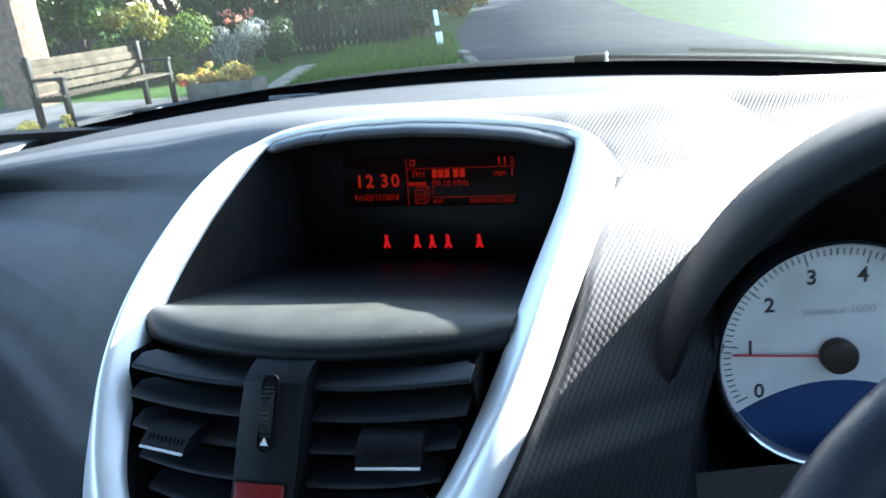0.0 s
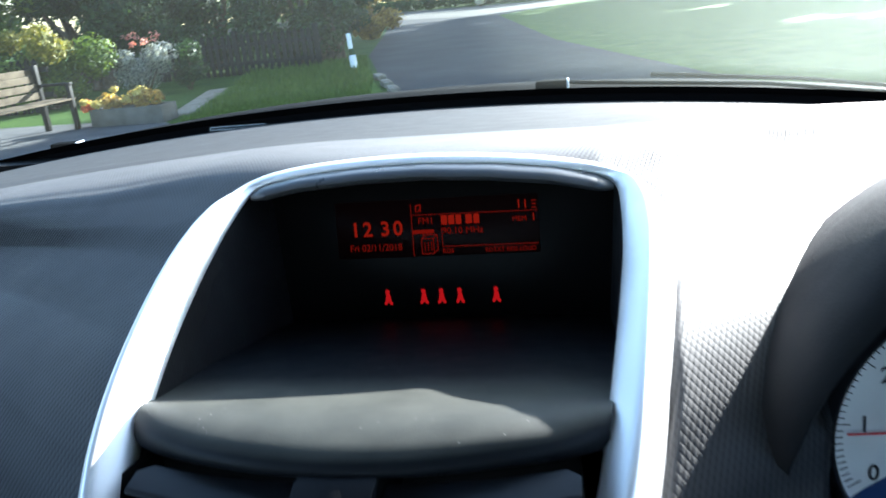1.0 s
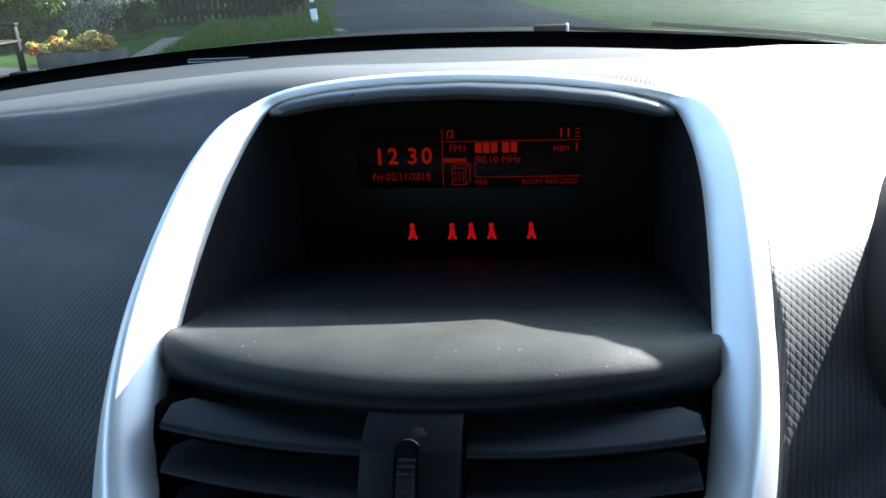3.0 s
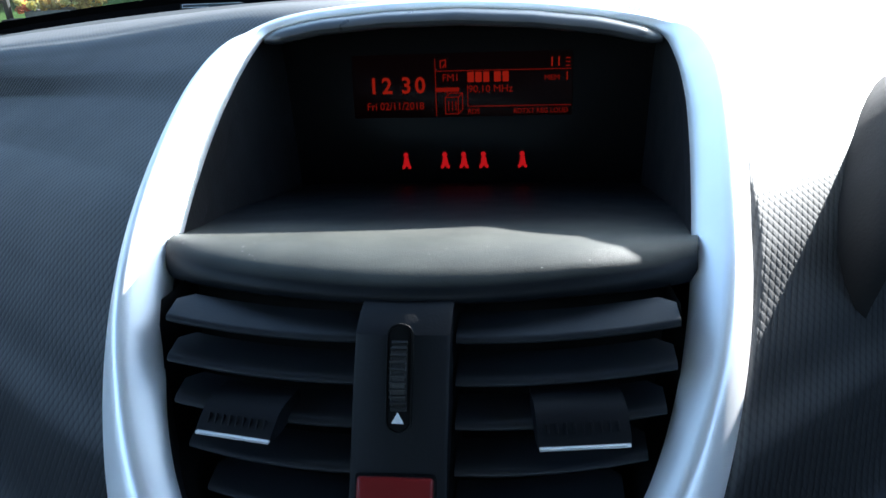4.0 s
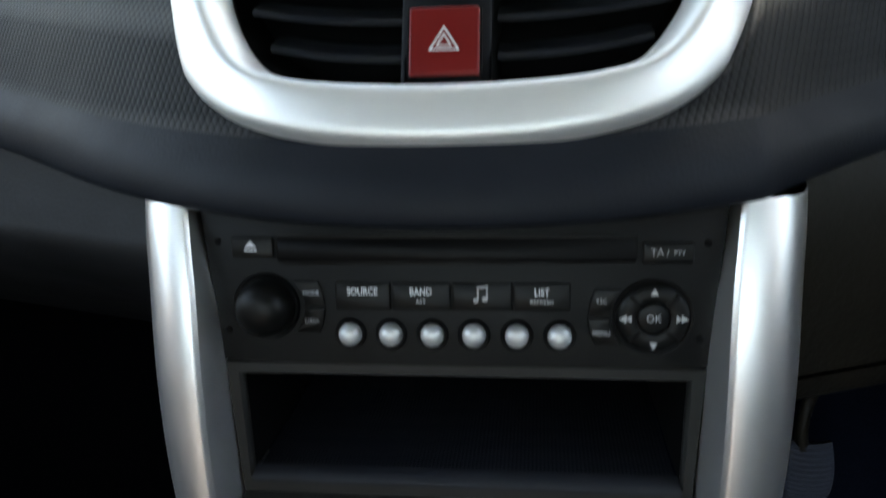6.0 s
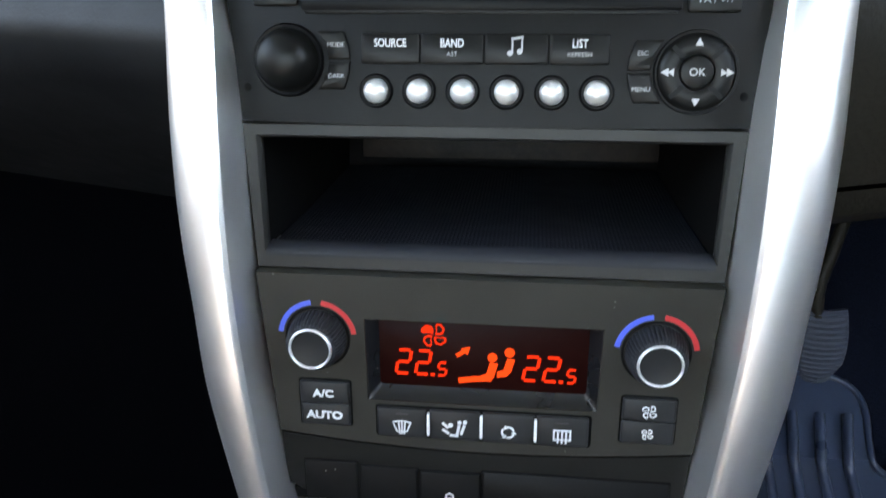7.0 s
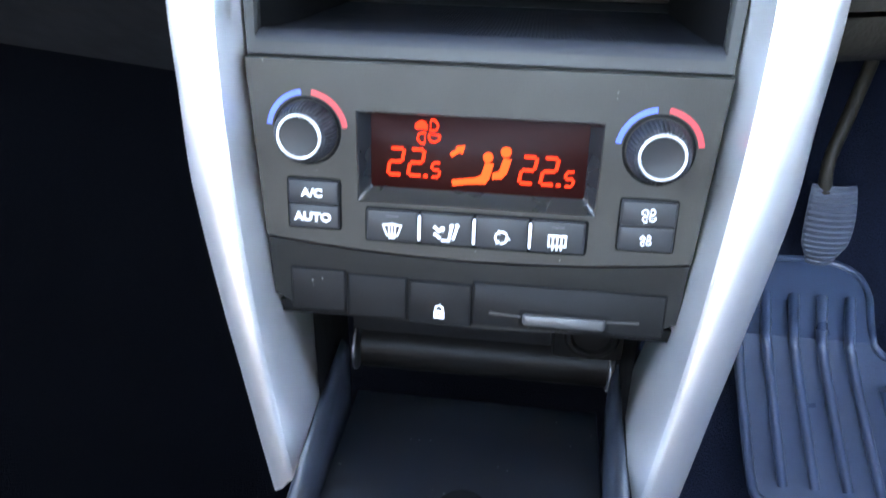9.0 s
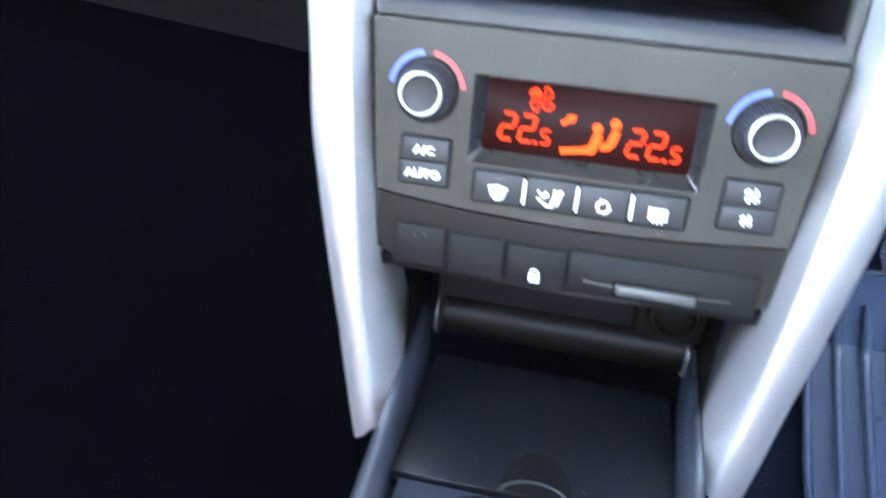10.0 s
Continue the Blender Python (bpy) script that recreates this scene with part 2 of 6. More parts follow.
    if parent:
        ob.parent = parent
    BASE[ob.name] = base
    return tagged(ob, label)


def solo(name, bm, material, label="", category="", kind="", group="", smooth=40):
    return tagged(part(name, bm, material, None, "", smooth), label, category, group, kind)


def moved(bm, m):
    bmesh.ops.transform(bm, matrix=m, verts=bm.verts)
    return bm


def join(*many):
    out = bmesh.new()
    for b in many:
        me = bpy.data.meshes.new("tmp")
        b.to_mesh(me)
        out.from_mesh(me)
        b.free()
        bpy.data.meshes.remove(me)
    return out


def outline(w, h, r, n=5):
    """Rounded rectangle about the origin, counter-clockwise."""
    r = min(r, w / 2 - 1e-5, h / 2 - 1e-5)
    pts = []
    for cx, cy, a0 in ((w / 2 - r, h / 2 - r, 0), (-w / 2 + r, h / 2 - r, 90), (-w / 2 + r, -h / 2 + r, 180), (w / 2 - r, -h / 2 + r, 270)):
        for k in range(n + 1):
            a = radians(a0 + 90 * k / n)
            pts.append((cx + r * math.cos(a), cy + r * math.sin(a)))
    return pts


def prism(pts, z0, z1, edge=0.0005, dome=0.0):
    """A solid from a convex-ish outline between z0 and z1 with a chamfered front edge."""
    bm = bmesh.new()
    cx, cy = sum(p[0] for p in pts) / len(pts), sum(p[1] for p in pts) / len(pts)
    size = max(max(abs(p[0] - cx) for p in pts), max(abs(p[1] - cy) for p in pts))
    k1, k2 = 1 - 0.35 * edge / size, 1 - 1.2 * edge / size
    rings = [(1, z0), (1, z1 - edge), (k1, z1 - 0.35 * edge), (k2, z1)]
    loops = [[bm.verts.new((cx + (x - cx) * k, cy + (y - cy) * k, z)) for x, y in pts] for k, z in rings]
    n = len(pts)
    for a, b in zip(loops, loops[1:]):
        for i in range(n):
            bm.faces.new((a[i], a[(i + 1) % n], b[(i + 1) % n], b[i]))
    if dome:
        top = bm.verts.new((cx, cy, z1 + dome))
        for i in range(n):
            bm.faces.new((loops[-1][i], loops[-1][(i + 1) % n], top))
    else:
        bm.faces.new(loops[-1])
    bm.faces.new(loops[0][::-1])
    return bm


def plate(x, y, w, h, z0, z1, r=0.001, edge=0.0005, dome=0.0):
    return moved(prism(outline(w, h, r), z0, z1, edge, dome), Matrix.Translation((x, y, 0)))


def disc(x, y, r, z0, z1, n=40, edge=0.0005, dome=0.0):
    pts = [(x + r * math.cos(2 * math.pi * k / n), y + r * math.sin(2 * math.pi * k / n)) for k in range(n)]
    return prism(pts, z0, z1, edge, dome)


def spin(profile, n=48, arc=(0, 360)):
    """Turns (radius, height) pairs about the z axis."""
    bm = bmesh.new()
    full = arc[1] - arc[0] >= 360
    count = n if full else n + 1
    rows = []
    for k in range(count):
        a = radians(arc[0] + (arc[1] - arc[0]) * k / n)
        rows.append([bm.verts.new((r * math.cos(a), r * math.sin(a), z)) for r, z in profile])
    for k in range(n):
        a, b = rows[k], rows[(k + 1) % count]
        for i in range(len(profile) - 1):
            bm.faces.new((a[i], b[i], b[i + 1], a[i + 1]))
    bmesh.ops.remove_doubles(bm, verts=bm.verts, dist=1e-6)
    bmesh.ops.recalc_face_normals(bm, faces=bm.faces)
    return bm


def frame_of(w, h, r, rim, z0, z1):
    """A rectangular ring with an opening."""
    bm = bmesh.new()
    n = len(outline(w, h, r))
    sets = []
    for ww, hh, rr, z in ((w, h, r, z0), (w, h, r, z1 - 0.0006), (w - 0.001, h - 0.001, r, z1), (w - 2 * rim + 0.001, h - 2 * rim + 0.001, max(r - rim, 0.0012), z1), (w - 2 * rim, h - 2 * rim, max(r - rim, 0.001), z1 - 0.0008), (w - 2 * rim, h - 2 * rim, max(r - rim, 0.001), z0)):
        sets.append([bm.verts.new((x, y, z)) for x, y in outline(ww, hh, rr)])
    for a, b in zip(sets, sets[1:]):
        for i in range(n):
            bm.faces.new((a[i], a[(i + 1) % n], b[(i + 1) % n], b[i]))
    return bm


def grid_mesh(rows, closed=False, ring=False):
    """Faces between rows of points; closed joins the last row to the first, ring each row's end to its start."""
    bm = bmesh.new()
    vs = [[bm.verts.new(p) for p in row] for row in rows]
    m = len(vs[0])
    for k in range(len(vs) if closed else len(vs) - 1):
        a, b = vs[k], vs[(k + 1) % len(vs)]
        for i in range(m if ring else m - 1):
            quad = [a[i], a[(i + 1) % m], b[(i + 1) % m], b[i]]
            bm.faces.new(quad)
    bmesh.ops.remove_doubles(bm, verts=bm.verts, dist=1e-6)
    bmesh.ops.recalc_face_normals(bm, faces=bm.faces)
    return bm


def spline(points, n):
    """A smooth run through the control points (Catmull-Rom), n steps per span."""
    p = [Vector(q) for q in points]
    out = []
    for k in range(len(p) - 1):
        a, b, c, d = p[max(k - 1, 0)], p[k], p[k + 1], p[min(k + 2, len(p) - 1)]
        for i in range(n):
            t = i / n
            out.append(0.5 * ((2 * b) + (c - a) * t + (2 * a - 5 * b + 4 * c - d) * t**2 + (3 * b - a - 3 * c + d) * t**3))
    return out + [p[-1]]


def block(x0, x1, y0, y1, z0, z1, edge=0.004):
    bm = bmesh.new()
    bmesh.ops.create_cube(bm, size=1.0)
    bmesh.ops.transform(bm, matrix=Matrix.Translation(((x0 + x1) / 2, (y0 + y1) / 2, (z0 + z1) / 2)) @ Matrix.Diagonal((x1 - x0, y1 - y0, z1 - z0, 1)), verts=bm.verts)
    if edge:
        bmesh.ops.bevel(bm, geom=bm.edges[:] , offset=edge, segments=2, affect="EDGES", profile=0.6)
    return bm


def tube(points, radius, n=8, caps=True):
    pts = [Vector(p) for p in points]
    radii = radius if isinstance(radius, (list, tuple)) else [radius] * len(pts)
    rows = []
    for k, p in enumerate(pts):
        d = (pts[min(k + 1, len(pts) - 1)] - pts[max(k - 1, 0)]).normalized()
        side = d.cross(Vector((0.3, 0.2, 0.93))).normalized()
        up = side.cross(d)
        rows.append([p + radii[k] * (math.cos(2 * math.pi * i / n) * side + math.sin(2 * math.pi * i / n) * up) for i in range(n)])
    bm = grid_mesh(rows, ring=True)
    if caps:
        bmesh.ops.holes_fill(bm, edges=[e for e in bm.edges if e.is_boundary], sides=0)
        bmesh.ops.recalc_face_normals(bm, faces=bm.faces)
    return bm


def text(body, size, x=0, y=0, z=0, align="CENTER", thick=0.00008, squeeze=1.0, bold=0.0):
    """Lettering in the built-in font as a mesh, centred on its height."""
    cu = bpy.data.curves.new("tmp_text", "FONT")
    cu.body, cu.size, cu.align_x, cu.align_y, cu.extrude, cu.offset = body, size, align, "CENTER", thick, bold
    cu.resolution_u = 3
    ob = bpy.data.objects.new("tmp_text", cu)
    me = bpy.data.meshes.new_from_object(ob)
    bm = bmesh.new()
    bm.from_mesh(me)
    bpy.data.objects.remove(ob)
    bpy.data.meshes.remove(me)
    bpy.data.curves.remove(cu)
    return moved(bm, Matrix.Translation((x, y, z)) @ Matrix.Diagonal((squeeze, 1, 1, 1)))


def bar(x0, y0, x1, y1, width, z, thick=0.00012):
    """A flat printed stroke from one point to another."""
    a, b = Vector((x0, y0)), Vector((x1, y1))
    d = b - a
    bm = bmesh.new()
    bmesh.ops.create_cube(bm, size=1.0)
    m = Matrix.Translation(((x0 + x1) / 2, (y0 + y1) / 2, z)) @ Matrix.Rotation(math.atan2(d.y, d.x), 4, "Z") @ Matrix.Diagonal((d.length + width, width, thick, 1))
    return moved(bm, m)


def strokes(lines, width, z, thick=0.00012):
    return join(*[bar(*l, width, z, thick) for l in lines])


def polyflat(pts, z, thick=0.00012):
    bm = bmesh.new()
    a = [bm.verts.new((x, y, z - thick / 2)) for x, y in pts]
    b = [bm.verts.new((x, y, z + thick / 2)) for x, y in pts]
    n = len(pts)
    bm.faces.new(b)
    bm.faces.new(a[::-1])
    for i in range(n):
        bm.faces.new((a[i], a[(i + 1) % n], b[(i + 1) % n], b[i]))
    bmesh.ops.recalc_face_normals(bm, faces=bm.faces)
    return bm


def arc_band(x, y, r0, r1, a0, a1, z, thick=0.0003, n=20):
    pts = [(x + r1 * math.cos(radians(a0 + (a1 - a0) * k / n)), y + r1 * math.sin(radians(a0 + (a1 - a0) * k / n))) for k in range(n + 1)]
    pts += [(x + r0 * math.cos(radians(a1 + (a0 - a1) * k / n)), y + r0 * math.sin(radians(a1 + (a0 - a1) * k / n))) for k in range(n + 1)]
    bm = bmesh.new()
    lo, hi = [bm.verts.new((*p, z)) for p in pts], [bm.verts.new((*p, z + thick)) for p in pts]
    m = len(pts)
    for i in range(n):
        bm.faces.new((hi[i], hi[i + 1], hi[m - 2 - i], hi[m - 1 - i]))
    for i in range(m):
        bm.faces.new((lo[i], lo[(i + 1) % m], hi[(i + 1) % m], hi[i]))
    bmesh.ops.recalc_face_normals(bm, faces=bm.faces)
    return bm


def facing(x, y, z, lean):
    """A panel's own axes: x to the right, y up along the face, z out towards the seats."""
    return pose(x, y, z, 90 - lean)

# ---------------------------------------------------------------- dashboard pad
# The skin's section on the car's centre line, from the lower lip to the windscreen (y ahead, z up).
SECTION = spline([(-0.024, 0.866, 0), (-0.034, 0.870, 0), (-0.030, 0.883, 0), (-0.0145, 0.897, 0), (-0.006, 0.908, 0), (0.004, 0.921, 0), (0.0180, 0.931, 0), (0.0305, 0.941, 0), (0.0465, 0.952, 0),
                  (0.066, 0.965, 0), (0.093, 0.979, 0), (0.130, 0.992, 0), (0.175, 1.004, 0), (0.205, 1.015, 0), (0.240, 1.027, 0), (0.280, 1.040, 0), (0.330, 1.0400, 0),
                  (0.420, 1.0320, 0), (0.600, 1.0165, 0), (0.835, 0.996, 0)], 10)
# The silver bezel: inner and outer edge of its right half, from the top down.
BEZEL_IN = [(0, 0.272, 1.0412), (0.040, 0.272, 1.0398), (0.078, 0.2715, 1.0362), (0.103, 0.2700, 1.0312), (0.1125, 0.264, 1.0260), (0.1135, 0.240, 1.020), (0.113, 0.213, 1.013), (0.110, 0.168, 0.999), (0.104, 0.126, 0.988),
            (0.100, 0.096, 0.9755), (0.097, 0.074, 0.963)]
BEZEL_IN += [(0.0915, 0.0515, 0.950), (0.0855, 0.0345, 0.938), (0.079, 0.017, 0.927), (0.070, 0.005, 0.917), (0.058, 0.0005, 0.911), (0.043, -0.0005, 0.908), (0.020, -0.001, 0.9065), (0, -0.0015, 0.9062)]
BEZEL_OUT = [(0, 0.282, 1.0446), (0.040, 0.282, 1.0433), (0.080, 0.2815, 1.0397), (0.109, 0.278, 1.0345), (0.126, 0.268, 1.0265), (0.1375, 0.245, 1.016), (0.141, 0.218, 1.005), (0.136, 0.170, 0.993), (0.1305, 0.129, 0.980),
             (0.1275, 0.098, 0.965), (0.1215, 0.072, 0.952)]
BEZEL_OUT += [(0.1155, 0.051, 0.941), (0.1095, 0.036, 0.931), (0.1028, 0.016, 0.9205), (0.0922, 0.002, 0.908), (0.0730, -0.012, 0.9005), (0.0455, -0.019, 0.8965), (0.020, -0.021, 0.895), (0, -0.0215, 0.8947)]

# half width of the opening for the bezel by height on the section
OPEN_Y = (-0.0142, -0.0120, -0.005, 0.003, 0.013, 0.025, 0.042, 0.065, 0.092, 0.130, 0.175, 0.205, 0.235, 0.30)
OPEN_X = (0.000, 0.055, 0.080, 0.090, 0.0965, 0.102, 0.108, 0.113, 0.117, 0.123, 0.127, 0.125, 0.119, 0.110)


BEZEL_Z = [p[2] for p in BEZEL_OUT][::-1]
BEZEL_W = [p[0] for p in BEZEL_OUT][::-1]


def bulge(x):
    """How far the dashboard falls away ahead from the centre line."""
    a = abs(x)
    # the driver's side turns away a little faster beside the surround
    if x > 0.104:
        return 2.15 * a * a + 0.45 * (0.045 * math.tanh((a - 0.104) / 0.045)) if a < 0.21 else 0.0948 + 0.0199 + 0.55 * (a - 0.21)
    # the passenger's side straightens by degrees
    if x < 0 and a > 0.17:
        s = min(a, 0.30) - 0.17
        return 0.0621 + 0.731 * s - 0.696 * s * s + 0.55 * max(0.0, a - 0.30)
    return 2.15 * a * a if a < 0.21 else 0.0948 + 0.55 * (a - 0.21)


def skin(x, k):
    y, z, _ = SECTION[k]
    fade = 1.0 if z < 1.005 and y < 0.2 else max(0.0, 1 - (y - 0.175) / 0.5)
    if x > 0.14 and y > 0.175 and fade < 1.0:
        # the driver's side keeps its slope further ahead
        slow = 1 - (y - 0.175) / 1.15
        fade += (max(fade, slow) - fade) * min(1.0, (x - 0.14) / 0.08) * min(1.0, max(0.0, (0.42 - y) / 0.14))
    if x < 0:
        # the passenger's side rolls over more gently towards the windscreen
        ease = min(1.0, max(0.0, (y - 0.10) / 0.20)) * min(1.0, max(0.0, (-x - 0.09) / 0.16))
        fade *= 1 - 0.50 * ease * ease * (3 - 2 * ease)
        z += float(np.interp(y, (0.13, 0.205, 0.24, 0.28, 0.33, 0.42, 0.60, 0.835), (0, -0.001, -0.0045, -0.0095, -0.0065, -0.0010, 0.0, 0))) * (lambda q: q * q * (3 - 2 * q))(min(1.0, max(0.0, (-x - 0.08) / 0.20)))
    run = min(1.0, max(0.0, (y - 0.30) / 0.5))
    edge = 0.001 - 0.115 * (x + 0.12) ** 2
    p = Vector((x, y + bulge(x) * fade, z + run * edge - (1 - run) * (0.0113 * math.log1p(math.exp((-x - 0.21) / 0.09)) + 0.10 * max(0, x - 0.19)) * min(1, max(0, (y - 0.05) / 0.06))))
    # the crown beside the surround leans a little towards the driver
    p.z -= 0.024 * min(0.13, max(-0.13, x)) * min(1.0, max(0.0, (p.y - 0.20) / 0.06)) * min(1.0, max(0.0, (0.50 - p.y) / 0.15))
    # the skin dips a little under the bezel's outer edge
    if 0.894 < p.z < 1.044 and p.y < 0.285:
        under = float(np.interp(p.z, BEZEL_Z, BEZEL_W)) + 0.0020 - abs(x)
        if under > 0:
            side = 1 - min(1.0, max(0.0, (p.z - 0.985) / 0.022))
            dip = min(1.0, under / 0.010)
            dip = dip * dip * (3 - 2 * dip) * min(1.0, max(0.0, (0.280 - p.y) / 0.035))
            p.y += 0.012 * side * dip
            p.z -= (0.0015 + 0.0025 * side) * dip
    # and is dished behind the instrument cowl
    arc = (abs(p.x - 0.35) / 0.170) ** 2 + (max(p.z - 0.90, 0) / 0.100) ** 2
    if arc < 1 and p.z > 0.8655 and y < 0.2:
        dish = min(1.0, (1 - arc) / 0.30)
        dish = dish * dish * (3 - 2 * dish) * min(1.0, (p.z - 0.8655) / 0.012)
        p.y += max(0.0, 0.275 - p.y) * dish
    return p


def build_pad(low=False):
    xs = [-0.94 + 0.02 * k for k in range(38)] + [-0.19 + 0.003 * k for k in range(164)] + [0.31 + 0.02 * k for k in range(31)]
    ks = list(range(len(SECTION)))
    bm = bmesh.new()
    layer = bm.loops.layers.uv.new("UVMap")
    run = [0.0]
    for k in ks[1:]:
        run.append(run[-1] + (SECTION[k] - SECTION[k - 1]).length)
    grid = [[bm.verts.new(skin(x, k)) for k in ks] for x in xs]
    where = {}
    for i, x in enumerate(xs):
        for k in ks:
            where[grid[i][k]] = (x, run[k])
    for i in range(len(xs) - 1):
        x = (xs[i] + xs[i + 1]) / 2
        for k in ks[:-1]:
            y = (SECTION[k].x + SECTION[k + 1].x) / 2
            seen = y + bulge(x)
            wide = float(np.interp(y, OPEN_Y, OPEN_X))
            if -0.0141 < y and seen < 0.2745 and abs(x) < wide:
                continue
            mid = (grid[i][k].co + grid[i + 1][k + 1].co) / 2
            if 0.955 < mid.z < 1.040 and seen < 0.276 and abs(x) < float(np.interp(mid.z, BEZEL_Z, BEZEL_W)) - 0.008:
                continue
            if (SECTION[k].y < 0.892) != low:
                continue
            f = bm.faces.new((grid[i][k], grid[i + 1][k], grid[i + 1][k + 1], grid[i][k + 1]))
            for loop in f.loops:
                loop[layer].uv = where[loop.vert]
    bmesh.ops.delete(bm, geom=[v for v in bm.verts if not v.link_faces], context="VERTS")
    bmesh.ops.recalc_face_normals(bm, faces=bm.faces)
    return bm


dashboard = thing("dashboard", (0, 0.2, 0.87), "charcoal dashboard with woven-textured skin, coloured paler on top for the sunlight", "dashboard", kind="structure")
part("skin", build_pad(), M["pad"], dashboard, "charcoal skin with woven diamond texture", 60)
# the lowest skin takes a darker colour, for the shade it lies in
part("lower_skin", build_pad(True), M["low_pad"], dashboard, "smooth rolled lower edge, coloured darker for its shade", 60)

# the tucked-under lower edge and the knee panels below it
def apron(x0, x1, n):
    rows = []
    for k in range(n + 1):
        x = x0 + (x1 - x0) * k / n
        b = bulge(x)
        rows.append([(x, y + b, z) for y, z in ((-0.0240, 0.8661), (-0.018, 0.8655), (0.004, 0.866), (0.030, 0.872), (0.055, 0.88))])
    return grid_mesh(rows)


part("lower_edge", apron(-0.62, 0.62, 80), M["soft"], dashboard)


def knee(side, drop):
    """The lower dashboard beside the console: a set-back upper ledge and a fall to the footwell."""
    rows = []
    for k in range(25):
        x = side * (0.113 + 0.5 * k / 24)
        b = 0.40 * bulge(x)
        rows.append([(x, y + b, z) for y, z in drop])
    return grid_mesh(rows)


part("knee_panel", knee(-1, [(0.05, 0.90), (0.034, 0.868), (0.030, 0.842), (0.020, 0.832), (0.018, 0.822), (0.030, 0.80), (0.10, 0.74), (0.20, 0.66), (0.24, 0.60)]), M["soft"], dashboard, "smooth dark passenger-side knee panel")
driver_knee = part("knee_panel", knee(1, [(0.05, 0.90), (0.030, 0.870), (0.018, 0.84), (0.016, 0.80), (0.020, 0.7625)]), M["grain"], dashboard, "grained grey-brown driver-side knee panel")
part("knee_panel", knee(1, [(0.0205, 0.7600), (0.023, 0.748), (0.034, 0.738), (0.06, 0.735), (0.12, 0.734), (0.24, 0.73)]), M["grain"], dashboard)

# ---------------------------------------------------------------- silver bezel
def bezel():
    a, b = spline(BEZEL_IN, 6), spline(BEZEL_OUT, 6)
    a += [Vector((-p.x, p.y, p.z)) for p in a[-2:0:-1]]
    b += [Vector((-p.x, p.y, p.z)) for p in b[-2:0:-1]]
    rows = []
    n = len(a)
    for _ in range(12):
        b = [(b[k - 1] + b[k] * 2 + b[(k + 1) % n]) / 4 for k in range(n)]
    for _ in range(5):
        a = [(a[k - 1] + a[k] * 2 + a[(k + 1) % n]) / 4 for k in range(n)]
    # long fair curves down both sides
    for _ in range(90):
        for run in (a, b):
            fair = [(run[k - 1] + run[(k + 1) % n]) / 2 - run[k] for k in range(n)]
            for k in range(n):
                w = min(1.0, max(0.0, (1.006 - run[k].z) / 0.02)) * min(1.0, max(0.0, (run[k].z - 0.912) / 0.012))
                run[k] = run[k] + fair[k] * (0.5 * w)
    # the top arch leans a little towards the driver
    a, b = [[Vector((p.x, p.y, p.z - 0.026 * p.x * min(1, max(0, (p.z - 1.012) / 0.016)))) for p in run] for run in (a, b)]
    b = [Vector((p.x * (1 - 0.028 * min(1, max(0, (1.0 - p.z) / 0.03))), p.y, p.z)) if p.x > 0 else p for p in b]
    lifts = []
    for k in range(n):
        # the crown stands highest beside the shelf and flattens towards the bottom
        tall = min(1.0, max(0.0, (a[k].z - 0.905) / 0.060)) * min(1.0, max(0.0, (1.034 - a[k].z) / 0.012))
        flat = min(1.0, max(0.0, (a[k].z - 1.020) / 0.012))
        high = min(1.0, max(0.0, (a[k].z - 0.922) / 0.040)) * min(1.0, max(0.0, (1.018 - a[k].z) / 0.012))
        lifts.append(min(0.0086 + 0.0040 * tall + 0.0052 * high, (0.62 - 0.46 * flat) * (b[k] - a[k]).length))
    for _ in range(12):
        lifts = [(lifts[k - 1] + 2 * lifts[k] + lifts[(k + 1) % n]) / 4 for k in range(n)]
    for k in range(n):
        along = (a[(k + 1) % n] + b[(k + 1) % n] - a[k - 1] - b[k - 1]).normalized()
        across = b[k] - a[k]
        up = across.cross(along).normalized()
        if up.y > 0:
            up = -up
        lift = lifts[k]
        section = [(0.030, -0.0016), (0.000, 0.0000), (0.025, 0.18 * lift), (0.070, 0.37 * lift), (0.14, 0.58 * lift), (0.21, 0.79 * lift), (0.28, 0.94 * lift), (0.34, 1.00 * lift), (0.43, 0.96 * lift),
                   (0.56, 0.82 * lift), (0.70, 0.62 * lift), (0.84, 0.41 * lift), (0.94, 0.24 * lift), (0.985, 0.09 * lift), (1.0, -0.002)]
        rows.append([a[k] + across * f + up * h for f, h in section] + [b[k] - up * 0.005 + across * (0.22 if b[k].z > 1.012 else -0.02)])
    return rows


surround = thing("centre_bezel", (0, -0.02, 0.895), "satin silver rounded surround of display and air vents", "dashboard trim")
ring_rows = bezel()
part("inner_rim", grid_mesh([r[:5] for r in ring_rows], closed=True), M["silver"], surround, "", 60)
part("face", grid_mesh([r[4:] for r in ring_rows], closed=True), M["silver"], surround, "", 60)


def inner_wall(side):
    """The dark wall that drops from the silver edge into the recess."""
    rows = []
    for r in ring_rows:
        if r[1].x * side > 0 and 0.909 < r[1].z < 1.012:
            down = Vector((0.05 * side, 0.62, -0.78)) * 0.018
            rows.append([r[0], r[1] + down * 0.1 + Vector((0.0002 * side, 0, 0)), r[1] + down * 0.5, r[1] + down])
    return grid_mesh(rows)


for side in (-1, 1):
    part("inner_wall", inner_wall(side), M["soft"], surround, "", 60)

# ---------------------------------------------------------------- display recess
display = thing("display_unit", (0, 0.25, 0.97), "recessed trip display with red lettering under a dark hood", "display")


def inner_edge(y):
    """Half width and height of the bezel's inner edge at a depth."""
